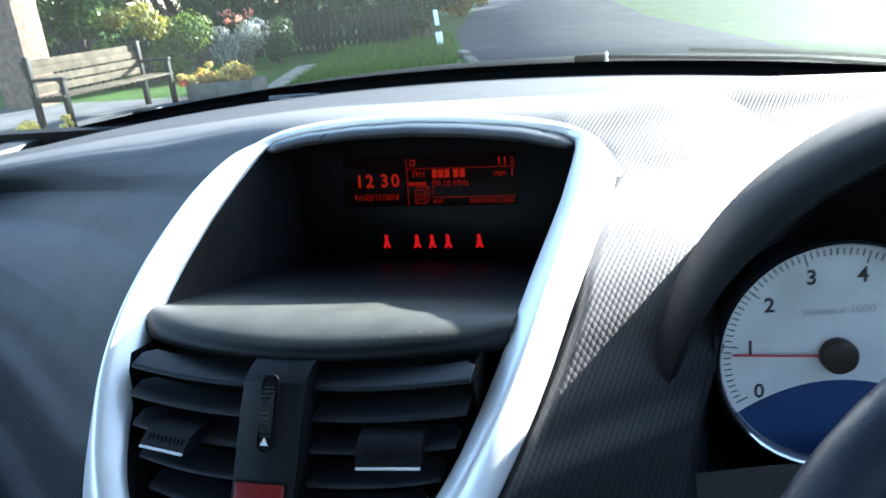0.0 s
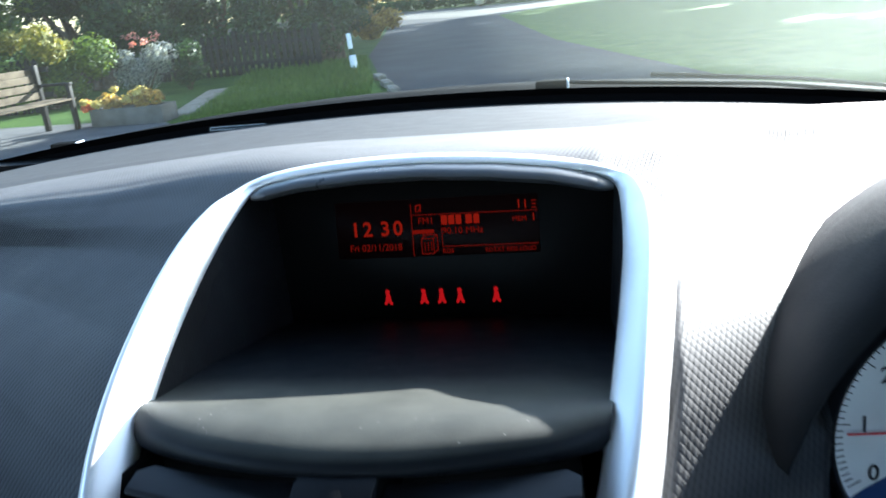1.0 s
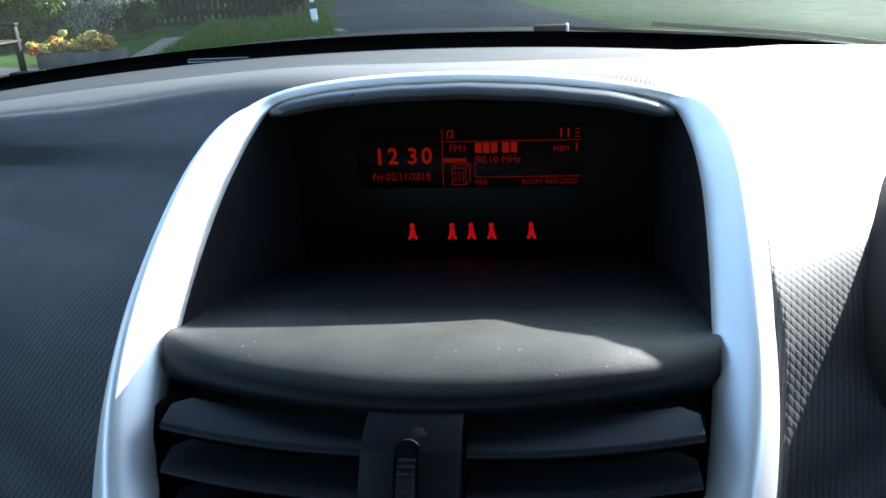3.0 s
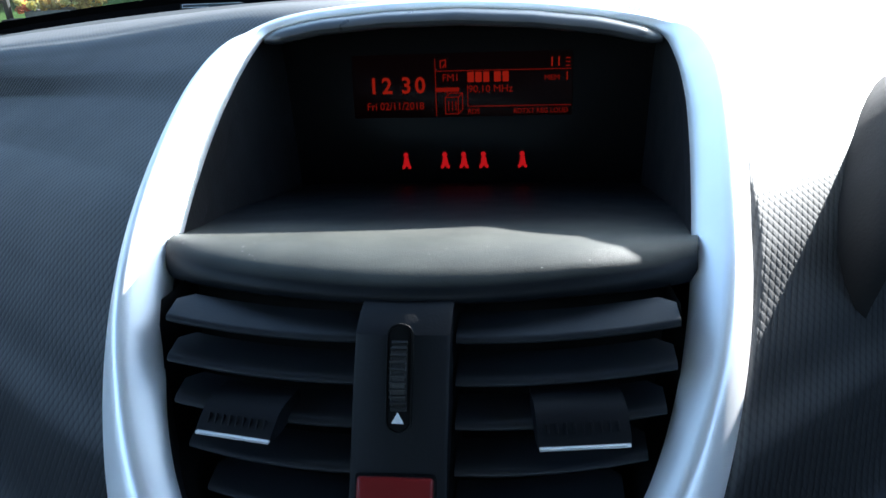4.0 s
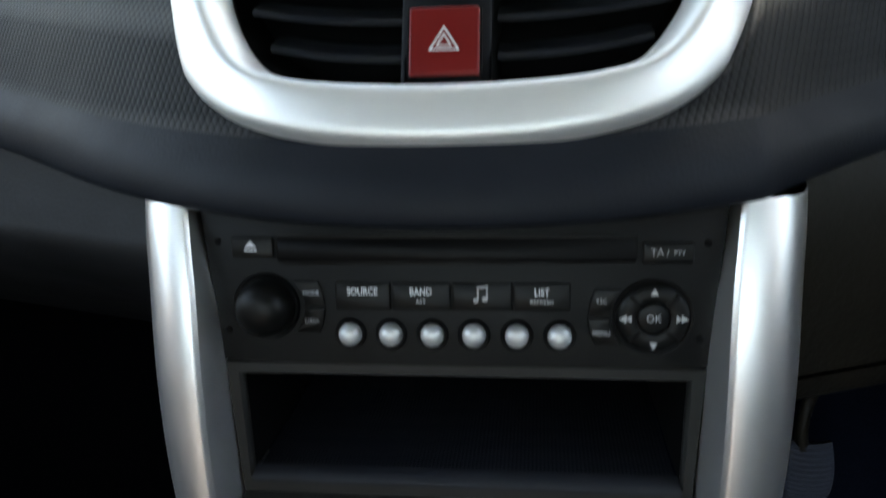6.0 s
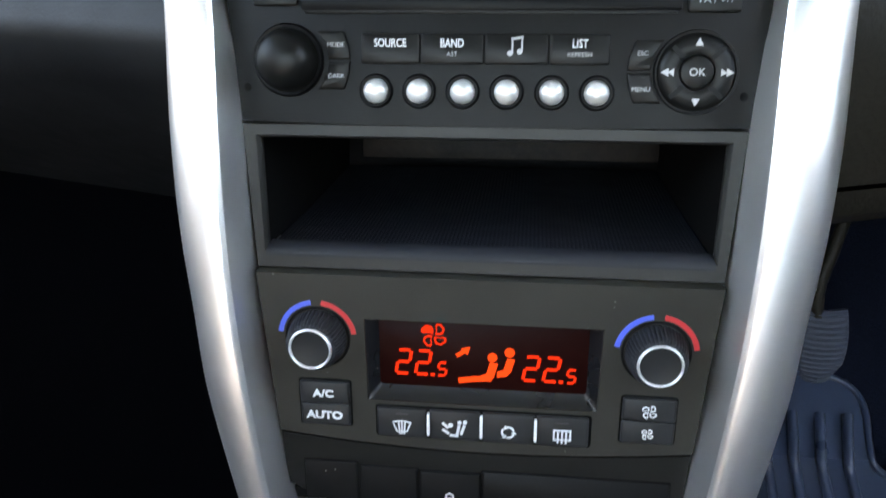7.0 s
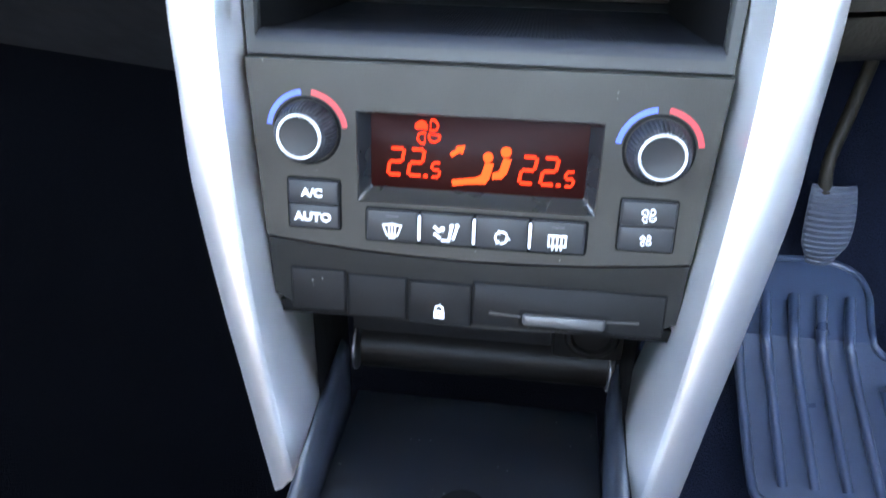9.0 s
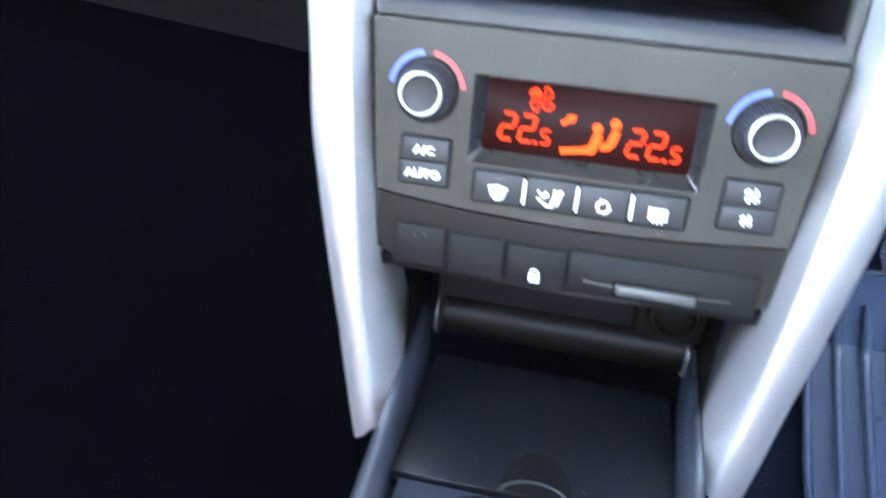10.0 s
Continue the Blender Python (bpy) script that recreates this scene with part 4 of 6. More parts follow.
ring = part("keypad", moved(spin([(0.0058, 0.0004), (0.0060, 0.0020), (0.0075, 0.0026), (0.0108, 0.0024), (0.0126, 0.0012), (0.0130, 0.0)], 56), RADIO @ Matrix.Translation((*C0, 0))), M["radio_key"], radio, "round black keypad", 60)
part("keypad_rim", moved(spin([(0.0131, 0.0), (0.0131, 0.0010), (0.0139, 0.0011), (0.0142, 0.0)], 56), RADIO @ Matrix.Translation((*C0, 0))), M["gloss"], ring)
on_radio("ok_button", disc(*C0, 0.0056, 0.0, 0.0024, 36, 0.0006), "radio_key", ring)
on_radio("ok_lettering", text("OK", 0.0037, C0[0], C0[1], 0.0026), "grey_ink", ring, "", 0)
for a in (45, 135, 225, 315):
    c, s = math.cos(radians(a)), math.sin(radians(a))
    on_radio("notch", bar(C0[0] + 0.0072 * c, C0[1] + 0.0072 * s, C0[0] + 0.0112 * c, C0[1] + 0.0112 * s, 0.0016, 0.0024, 0.0007), "gloss", ring, "", 0)
for a, double in ((90, 0), (180, 1), (270, 0), (0, 1)):
    tri = polyflat([(0.0015, 0.0), (-0.0011, 0.0014), (-0.0011, -0.0014)], 0)
    if double:
        tri = join(moved(tri, Matrix.Translation((0.0008, 0, 0))), polyflat([(-0.0001, 0.0), (-0.0021, 0.0013), (-0.0021, -0.0013)], 0))
    on_radio("arrow_sign", moved(tri, Matrix.Translation((C0[0] + 0.0098 * math.cos(radians(a)), C0[1] + 0.0098 * math.sin(radians(a)), 0.0027)) @ Matrix.Rotation(radians(a), 4, "Z")), "grey_ink", ring, "", 0)

# ---------------------------------------------------------------- storage pocket
pocket = thing("storage_pocket", (0, 0.0, 0.755), "open black storage pocket with a dark dotted rubber floor", "storage pocket")


def pocket_frame():
    outer = [(0.0902, -0.0270), (-0.0902, -0.0270), (-0.0865, -0.0815), (0.0865, -0.0815)]
    inner = [(0.0838, -0.0322), (-0.0838, -0.0322), (-0.0825, -0.0733), (0.0825, -0.0733)]
    rows = []
    for f, z in ((0.0, -0.02), (0.0, -0.0008), (0.08, 0.0), (0.80, 0.0), (0.94, -0.0010), (1.0, -0.0026), (1.0, -0.0045)):
        ring = []
        for k in range(4):
            for j in range(12):
                t = j / 12
                a = Vector(outer[k]).lerp(Vector(outer[(k + 1) % 4]), t)
                b = Vector(inner[k]).lerp(Vector(inner[(k + 1) % 4]), t)
                p = a.lerp(b, f)
                ring.append((p.x, p.y, z))
        rows.append(ring)
    return grid_mesh(rows, ring=True)


part("surround", moved(pocket_frame(), RADIO), M["pocket"], pocket, "", 40)


def pocket_inside():
    rows = []
    for d, wt, wb, vt, vb in ((-0.0042, 0.0837, 0.0824, -0.0323, -0.0732), (-0.05, 0.0825, 0.0815, -0.0290, -0.068), (-0.125, 0.080, 0.080, -0.0230, -0.0560)):
        rows.append([(-wb, vb, d), (-wt, vt, d), (wt, vt, d), (wb, vb, d)])
    return grid_mesh(rows)


part("inside", moved(pocket_inside(), RADIO), M["void"], pocket, "", 0)
M["dots"] = plastic("dotted_rubber", (0.0052, 0.0064, 0.0104), 0.6, 500, 0.1)
vor = node(M["dots"], "ShaderNodeTexVoronoi", Scale=640.0, Randomness=0.0)
link(M["dots"], coords(M["dots"]), vor.inputs["Vector"])
link(M["dots"], bump(M["dots"], vor.outputs["Distance"], 0.7, 0.0008), bsdf(M["dots"]).inputs["Normal"])
part("front_lip", moved(grid_mesh([[(-0.0828, -0.0766, 0.0006), (0.0828, -0.0766, 0.0006)], [(-0.0826, -0.0748, 0.0008), (0.0826, -0.0748, 0.0008)], [(-0.0822, -0.0722, -0.0020), (0.0822, -0.0722, -0.0020)], [(-0.0820, -0.0714, -0.0058), (0.0820, -0.0714, -0.0058)], [(-0.0820, -0.0745, -0.0060), (0.0820, -0.0745, -0.0060)]]), RADIO), M["pocket_lip"], pocket, "smooth rounded front lip", 60)
part("floor", moved(grid_mesh([[(-0.081, -0.0724, -0.0074), (0.081, -0.0724, -0.0074)], [(-0.081, -0.0718, -0.010), (0.081, -0.0718, -0.010)], [(-0.0805, -0.0670, -0.050), (0.0805, -0.0670, -0.050)], [(-0.0795, -0.0555, -0.124), (0.0795, -0.0555, -0.124)]]), RADIO), M["dots"], pocket, "dotted dark rubber floor", 30)
M["brown"] = two_scale("brown_back", (0.0050, 0.0034, 0.0027), (0.027, 0.0175, 0.0125))
part("back", moved(plate(0.004, -0.0375, 0.152, 0.0265, -0.126, -0.1225, 0.001), RADIO), M["brown"], pocket, "brownish back wall")
for x0, y0, x1, y1, wide in ((-0.045, -0.0325, -0.036, -0.0345, 0.0007), (-0.034, -0.0322, -0.022, -0.0350, 0.0006)):
    part("scratch", moved(bar(x0, y0, x1, y1, wide, -0.1222), RADIO), M["black_ink"], pocket, "", 0)

# ---------------------------------------------------------------- climate control
CLIMATE = facing(0.0, -0.0417, 0.710, 7.99)
climate = thing("climate_control", (0, -0.04, 0.685), "black climate control panel with red display and two knurled knobs", "climate control")


def on_climate(name, bm, material="button", parent=None, label="", smooth=40):
    return part(name, moved(bm, CLIMATE), M[material], parent or climate, label, smooth)


def dense(pts, n):
    out = []
    for k in range(len(pts)):
        a, b = Vector(pts[k]), Vector(pts[(k + 1) % len(pts)])
        out += [tuple(a.lerp(b, j / n)) for j in range(n)]
    return out


def ring_panel(outer, inner, zs):
    """A panel between two outlines given side by side, point for point."""
    rows = []
    for f, z in zs:
        rows.append([(a[0] + (b[0] - a[0]) * f, a[1] + (b[1] - a[1]) * f, z) for a, b in zip(outer, inner)])
    return grid_mesh(rows, ring=True)


def sagged(pts, base, depth, half):
    return [(x, y - depth * (1 - min(1, abs(x) / half) ** 2) if y <= base + 1e-6 else y) for x, y in pts]


face_out = sagged(dense([(0.0862, 0.0445), (-0.0862, 0.0445), (-0.0812, -0.0232), (0.0812, -0.0232)], 16), -0.0232, 0.0050, 0.0812)
face_in = dense([(0.0443, 0.0268), (-0.0443, 0.0268), (-0.0440, -0.0070), (0.0440, -0.0070)], 16)
on_climate("face", ring_panel(face_out, face_in, ((0.0, -0.02), (0.0, -0.0007), (0.012, 0.0), (0.985, 0.0), (1.0, -0.0008), (1.0, -0.0045))), "panel")
win = on_climate("display", plate(0.0, 0.0120, 0.0830, 0.0300, -0.0075, -0.0040, 0.001, 0.0002), "lcd_climate", None, "dark red climate display")

def window_bevel():
    """The dished frame that falls from the face to the display glass."""
    rows = []
    for w, top, low, r, z in ((0.0894, 0.0273, -0.0075, 0.0008, -0.0004), (0.0884, 0.0269, -0.0070, 0.0022, -0.0007), (0.0872, 0.0265, -0.0064, 0.0022, -0.0014), (0.0815, 0.0262, -0.0030, 0.0015, -0.0034), (0.0800, 0.0262, -0.0020, 0.0012, -0.0040)):
        rows.append([(x, y + (top + low) / 2, z) for x, y in outline(w, top - low, r, 4)])
    return grid_mesh(rows, ring=True)


on_climate("window_frame", window_bevel(), "window", win, "", 40)

SEGS = {"2": "abged", "5": "afgcd"}


def digit(ch, x, y, w, h, t):
    seg = {"a": (0, h, w, h), "g": (0, h / 2, w, h / 2), "d": (0, 0, w, 0), "b": (w, h / 2, w, h), "c": (w, 0, w, h / 2), "f": (0, h / 2, 0, h), "e": (0, 0, 0, h / 2)}
    out = []
    for s in SEGS[ch]:
        x0, y0, x1, y1 = seg[s]
        d = Vector((x1 - x0, y1 - y0)).normalized() * t * 0.75
        slant = 0.10
        out.append((x + x0 + d.x + slant * y0, y + y0 + d.y, x + x1 - d.x + slant * y1, y + y1 - d.y))
    return strokes(out, t, -0.0038)


for x, ch, h, w, y in ((-0.0335, "2", 0.0100, 0.0050, 0.0032), (-0.0258, "2", 0.0100, 0.0050, 0.0032), (-0.0172, "5", 0.0055, 0.0030, 0.0030), (0.0158, "2", 0.0100, 0.0050, 0.0028), (0.0236, "2", 0.0100, 0.0050, 0.0028), (0.0323, "5", 0.0055, 0.0030, 0.0026)):
    on_climate("digit", digit(ch, x, y, w, h, 0.0013 if h > 0.008 else 0.0010), "glow_lcd", win, "", 0)
on_climate("point", bar(-0.0194, 0.0032, -0.0190, 0.0032, 0.0013, -0.0038), "glow_lcd", win, "", 0)
on_climate("point", bar(0.0300, 0.0028, 0.0304, 0.0028, 0.0013, -0.0038), "glow_lcd", win, "", 0)


def fan_sign(x, y, r, w, z, filled=True):
    """Four swirled, leaf-shaped blades about a hub; one of them full."""
    blades = []
    blade = ((0.10, 0), (0.38, -34), (0.68, -34), (0.92, -22), (1.0, 2), (0.92, 22), (0.70, 34), (0.42, 30))
    for k in range(4):
        loop = []
        for d, a in blade:
            a = radians(20 + 90 * k + a + 38 * d)
            loop.append((x + d * r * math.cos(a), y + d * r * math.sin(a)))
        if filled and k == 1:
            blades.append(polyflat(loop, z))
            continue
        mid = Vector((sum(p[0] for p in loop), sum(p[1] for p in loop))) / len(loop)
        size = sum((Vector(p) - mid).length for p in loop) / len(loop)
        rim = [[(p[0], p[1], z + dz) for p in loop] for dz in (-0.00006, 0.00006)]
        core = [[(*(mid + (Vector(p) - mid) * max(0.1, 1 - w / size)), z + dz) for p in loop] for dz in (0.00006, -0.00006)]
        blades.append(grid_mesh(rim + core, closed=True, ring=True))
    return blades


for blade in fan_sign(-0.0187, 0.0200, 0.0055, 0.0008, -0.0038):
    on_climate("fan_blade", blade, "glow_lcd", win, "", 0)
on_climate("arrow_sign", join(bar(-0.0092, 0.0122, -0.0070, 0.0138, 0.0017, -0.0038), polyflat([(-0.0046, 0.0158), (-0.0083, 0.0150), (-0.0056, 0.0122)], -0.0038)), "glow_orange", win, "", 0)
on_climate("seat_sign", join(strokes([(-0.0080, 0.0014, -0.0030, 0.0022), (-0.0030, 0.0022, 0.0022, 0.0026)], 0.0023, -0.0038), polyflat([(-0.0010, 0.0014), (0.0034, 0.0016), (0.0047, 0.0036), (0.0062, 0.0094), (0.0030, 0.0098), (0.0016, 0.0048), (-0.0012, 0.0036)], -0.0036), disc(0.0039, 0.0117, 0.0019, -0.0039, -0.0037, 16, 0.00003),
                             polyflat([(0.0058, 0.0034), (0.0094, 0.0040), (0.0112, 0.0062), (0.0126, 0.0114), (0.0096, 0.0118), (0.0082, 0.0068), (0.0058, 0.0060)], -0.0036), disc(0.0104, 0.0141, 0.0020, -0.0039, -0.0037, 16, 0.00003)), "glow_orange", win, "orange airflow sign", 0)

for cx in (-0.0632, 0.0640):
    at = CLIMATE @ Matrix.Translation((cx, 0.0186, 0))
    k = part("temperature_knob", moved(spin([(0.0, 0.0104), (0.0068, 0.0105), (0.0073, 0.0107)], 44), at), M["button"], climate, "knurled black knob with a chrome ring", 40)
    part("chrome_ring", moved(spin([(0.0072, 0.0104), (0.0073, 0.0112), (0.0077, 0.0115), (0.0081, 0.0112), (0.0083, 0.0104)], 44), at), M["ring"], k, "bright satin metal ring", 60)
    rows = []
    for r, z in ((0.0084, 0.0106), (0.0095, 0.0096), (0.0104, 0.0072), (0.0111, 0.0030), (0.0115, -0.001)):
        rows.append([(rr * math.cos(a), rr * math.sin(a), z) for a, rr in ((2 * math.pi * j / 132, r * (1.0 if (j % 3) else 0.962)) for j in range(132))])
    part("knurled_grip", moved(grid_mesh(rows, ring=True), at), M["knurl"], k, "", 15)
    part("skirt", moved(spin([(0.0118, -0.001), (0.0119, 0.0008), (0.0126, 0.0006), (0.0128, 0.0)], 44), at), M["void"], k)
    on_climate("cold_arc", arc_band(cx, 0.0186, 0.0135, 0.0154, 98, 172, 0.0, 0.0003), "blue", None, "blue cold mark")
    on_climate("warm_arc", arc_band(cx, 0.0186, 0.0135, 0.0154, 8, 82, 0.0, 0.0003), "red_ink", None, "red warm mark")

for cx, words in ((-0.0613, ("A/C", "AUTO")), (0.0632, ())):
    on_climate("button_well", plate(cx, -0.0092, 0.0212, 0.0206, -0.001, 0.0004, 0.0015, 0.0003), "void")
    for j, y in enumerate((-0.0044, -0.0141)):
        key = on_climate("button", plate(cx, y, 0.0198, 0.0094, 0.0, 0.0019 - 0.0004 * j, 0.0008, 0.0007), "button")
        if words:
            on_climate("lettering", text(words[j], 0.0046 if j else 0.0044, cx - 0.0004, y - 0.0003, 0.0020 - 0.0004 * j, squeeze=1.12, bold=0.00018), "white_ink", key, "", 0)
        else:
            for blade in fan_sign(cx, y - 0.0004, 0.0031 - 0.0006 * j, 0.0005, 0.0020 - 0.0004 * j, False):
                on_climate("fan_blade", blade, "white_ink", key, "", 0)

on_climate("button_well", plate(0.0005, -0.0158, 0.0840, 0.0140, -0.001, 0.0004, 0.0015, 0.0003), "void")
for j, x in enumerate((-0.0308, -0.0101, 0.0107, 0.0314)):
    key = on_climate("button", plate(x, -0.0158, 0.0198, 0.0125, 0.0, 0.0017, 0.0008, 0.0006), "button")
    z = 0.0018
    y = -0.0176
    if j == 0:
        sign = strokes([(x - 0.0028, y + 0.0014, x, y + 0.0020), (x, y + 0.0020, x + 0.0028, y + 0.0014), (x - 0.0028, y + 0.0014, x - 0.0016, y - 0.0018), (x + 0.0028, y + 0.0014, x + 0.0016, y - 0.0018), (x - 0.0016, y - 0.0018, x + 0.0016, y - 0.0018), (x - 0.0010, y + 0.0012, x - 0.0007, y - 0.0026), (x, y + 0.0014, x, y - 0.0026), (x + 0.0010, y + 0.0012, x + 0.0007, y - 0.0026)], 0.0005, z)
    elif j == 1:
        sign = join(strokes([(x - 0.0034, y + 0.0018, x - 0.0022, y + 0.0006), (x - 0.0034, y - 0.0004, x - 0.0020, y - 0.0014), (x - 0.0010, y - 0.0022, x + 0.0008, y - 0.0022), (x + 0.0008, y - 0.0022, x + 0.0014, y + 0.0010), (x + 0.0022, y - 0.0014, x + 0.0030, y + 0.0012)], 0.0009, z), disc(x + 0.0016, y + 0.0024, 0.0007, z - 0.0001, z + 0.0001, 10, 0.00003), disc(x + 0.0033, y + 0.0026, 0.0007, z - 0.0001, z + 0.0001, 10, 0.00003), disc(x - 0.0012, y + 0.0014, 0.0008, z - 0.0001, z + 0.0001, 10, 0.00003))
    elif j == 2:
        sign = join(*[arc_band(x, y, 0.0019, 0.0027, a, a + 85, z - 0.0001, 0.0002, 8) for a in (20, 140, 260)], *[polyflat([(x + 0.0036 * math.cos(radians(a)), y + 0.0036 * math.sin(radians(a))), (x + 0.0023 * math.cos(radians(a + 28)), y + 0.0023 * math.sin(radians(a + 28))), (x + 0.0012 * math.cos(radians(a)), y + 0.0012 * math.sin(radians(a)))], z) for a in (108, 228, 348)])
    else:
        sign = strokes([(x - 0.0026, y + 0.0018, x + 0.0026, y + 0.0018), (x + 0.0026, y + 0.0018, x + 0.0026, y - 0.0016), (x + 0.0026, y - 0.0016, x - 0.0026, y - 0.0016), (x - 0.0026, y - 0.0016, x - 0.0026, y + 0.0018), (x - 0.0013, y + 0.0010, x - 0.0013, y - 0.0026), (x, y + 0.0010, x, y - 0.0026), (x + 0.0013, y + 0.0010, x + 0.0013, y - 0.0026)], 0.0006, z)
    grow = (1.25, 1.25, 1.0, 1.2)[j]
    on_climate("symbol", moved(sign, Matrix.Translation((x * (1 - grow), y * (1 - grow) + 0.0004, 0)) @ Matrix.Diagonal((grow, grow, 1, 1))), "white_ink", key, "", 0)
    if j in (0, 3):
        on_climate("pilot_light", bar(x - 0.002, -0.0118, x + 0.002, -0.0118, 0.0006, 0.0018), "black_ink", key, "", 0)
for x in (-0.0204, 0.0003, 0.0212):
    on_climate("white_tick", plate(x, -0.0159, 0.0011, 0.0096, 0.0, 0.0021, 0.0004, 0.0002), "white_ink", None, "white divider tick")

# ---------------------------------------------------------------- switch row under the climate control
switches = thing("switch_panel", (0, -0.045, 0.655), "black switch row with a lock switch and a coin drawer", "switch panel")


def on_switch(name, bm, material="radio_key", parent=None, label="", smooth=40):
    return part(name, moved(bm, CLIMATE), M[material], parent or switches, label, smooth)


low_out = [(x, y - 0.0050 * (1 - min(1, abs(x) / 0.0812) ** 2)) for x, y in [(0.0808 - 0.1616 * k / 16, -0.0240) for k in range(17)]]
low_bot = [(x, y - 0.0055 * (1 - min(1, abs(x) / 0.08) ** 2)) for x, y in [(-0.0795 + 0.159 * k / 16, -0.0512 if 0 < k < 16 else -0.0480) for k in range(17)]]
on_switch("face", prism(low_out + low_bot, -0.03, -0.0003, 0.0008), "switch_face")
for x0, x1, y in ((-0.0718, -0.0496, -0.0450), (-0.0488, -0.0250, -0.0462), (-0.0242, 0.0004, -0.0468)):
    on_switch("switch_gap", plate((x0 + x1) / 2, y, x1 - x0 + 0.0005, 0.0184, -0.004, -0.0001, 0.0008, 0.0001), "void")
    key = on_switch("switch", plate((x0 + x1) / 2, y, x1 - x0 - 0.0006, 0.0175, -0.004, 0.0004 if x1 < -0.02 else 0.0010, 0.0007, 0.0003), "switch_key", None, "blank switch" if x1 < -0.02 else "switch with a white lock sign")
    if x1 > -0.02:
        on_switch("lock_sign", join(plate(-0.0120, -0.0512, 0.0042, 0.0036, 0.0010, 0.0012, 0.0003, 0.00005), strokes([(-0.0134, -0.0497, -0.0134, -0.0481), (-0.0134, -0.0481, -0.0120, -0.0473), (-0.0120, -0.0473, -0.0106, -0.0481), (-0.0106, -0.0481, -0.0106, -0.0497)], 0.0006, 0.0011)), "white_ink", key, "", 0)
        on_switch("key_hole", disc(-0.0120, -0.0511, 0.0005, 0.0011, 0.0013, 8, 0.00003), "black_ink", key, "", 0)
on_switch("drawer_gap", plate(0.0374, -0.0455, 0.0740, 0.0184, -0.004, -0.0001, 0.0013, 0.0001), "void")
drawer = on_switch("drawer_front", plate(0.0374, -0.0455, 0.0730, 0.0175, -0.004, 0.0004, 0.0012, 0.0004), "switch_key", None, "coin drawer front")
M["worn_grey"] = plastic("worn_grey_plastic", (0.040, 0.040, 0.039), 0.35, 400, 0.4, 0.5)
on_switch("drawer_pull", plate(0.0364, -0.0502, 0.0315, 0.0044, 0.0, 0.0022, 0.0010, 0.0009), "worn_grey", drawer, "worn grey drawer pull")
on_switch("pull_shadow", plate(0.0364, -0.0500, 0.0345, 0.0068, 0.0002, 0.0006, 0.0012, 0.0001), "void", drawer)
on_switch("crease", bar(0.0080, -0.0490, 0.0195, -0.0496, 0.0008, 0.0005, 0.0004), "worn_grey", drawer, "", 0)
on_switch("crease", bar(0.0530, -0.0490, 0.0645, -0.0484, 0.0008, 0.0005, 0.0004), "worn_grey", drawer, "", 0)

# the closing faces behind the console's fronts
part("console_shell", join(moved(block(-0.096, 0.096, 0.03, 0.05, 0.66, 0.90, 0.0), Matrix.Translation((0, 0.09, 0))), block(-0.078, 0.078, -0.046, 0.15, 0.6525, 0.6580, 0.0)), M["void"], dashboard, "", 0)

# ---------------------------------------------------------------- open tray, lid and gear lever
console = thing("gear_console", (0, -0.10, 0.43), "black centre console with an open tray and lidded ashtray", "centre console")


def tray():
    """Side cheeks, floor and rounded back of the tray under the switch row."""
    rows = []
    for y, z in ((0.012, 0.668), (0.010, 0.640), (0.004, 0.625), (0.002, 0.612), (0.004, 0.600), (0.012, 0.590), (0.020, 0.583), (0.020, 0.5795)):
        rows.append([(-0.061, y, z), (0.065, y, z)])
    return grid_mesh(rows)


part("tray_back", tray(), M["void"], console, "", 60)
part("tray_roll", moved(tube([(-0.0565, 0, 0), (0.065, 0, 0)], 0.0125, 20), Matrix.Translation((0, 0.008, 0.6015))), M["tray"], console, "rounded dark roll at the tray's back", 60)
for side in (-1, 1):
    rows = [[(side * (0.0665 + 0.001), 0.015, z), (side * 0.067, -0.020, z), (side * 0.0668, -0.040, z)] for z in (0.668, 0.625, 0.59, 0.57)]
    part("cheek", grid_mesh(rows), M["tray"], console)
    part("roll_cap", moved(disc(0, 0, 0.012, 0, 0.0012, 24, 0.0005), Matrix.Translation((side * 0.060 + (0.003 if side > 0 else 0), 0.004, 0.6015)) @ pose(0, 0, 0, 0, -90 * side)), M["worn_grey"], console, "worn grey end cap")

LID_Z = 0.585
lid = part("lid", block(-0.0575, 0.0585, -0.0950, -0.010, LID_Z - 0.006, LID_Z, 0.0015), M["lid"], console, "slightly dusty black lid")
part("finger_dip", moved(spin([(0.0, 0.0004), (0.010, 0.0005), (0.0135, 0.0008), (0.0150, 0.0002)], 32, (0, 180)), Matrix.Translation((0.002, -0.0940, LID_Z)) @ Matrix.Diagonal((1, 1.75, 1, 1))), M["void"], lid, "", 60)
part("dip_lip", moved(grid_mesh([[(r * math.cos(radians(a)), r * math.sin(radians(a)) * 0.62, z) for a in range(0, 181, 10)] for r, z in ((0.0148, 0.0006), (0.0140, 0.0015), (0.0126, 0.0009))]), Matrix.Translation((0.002, -0.0955, LID_Z))), M["button"], lid, "", 60)
part("lid_gap", block(-0.056, 0.057, -0.0966, -0.0948, LID_Z - 0.008, LID_Z - 0.004, 0.0), M["void"], console, "", 0)
part("gear_plate", block(-0.053, 0.055, -0.260, -0.0968, LID_Z - 0.012, LID_Z - 0.001, 0.0015), M["rail"], console)
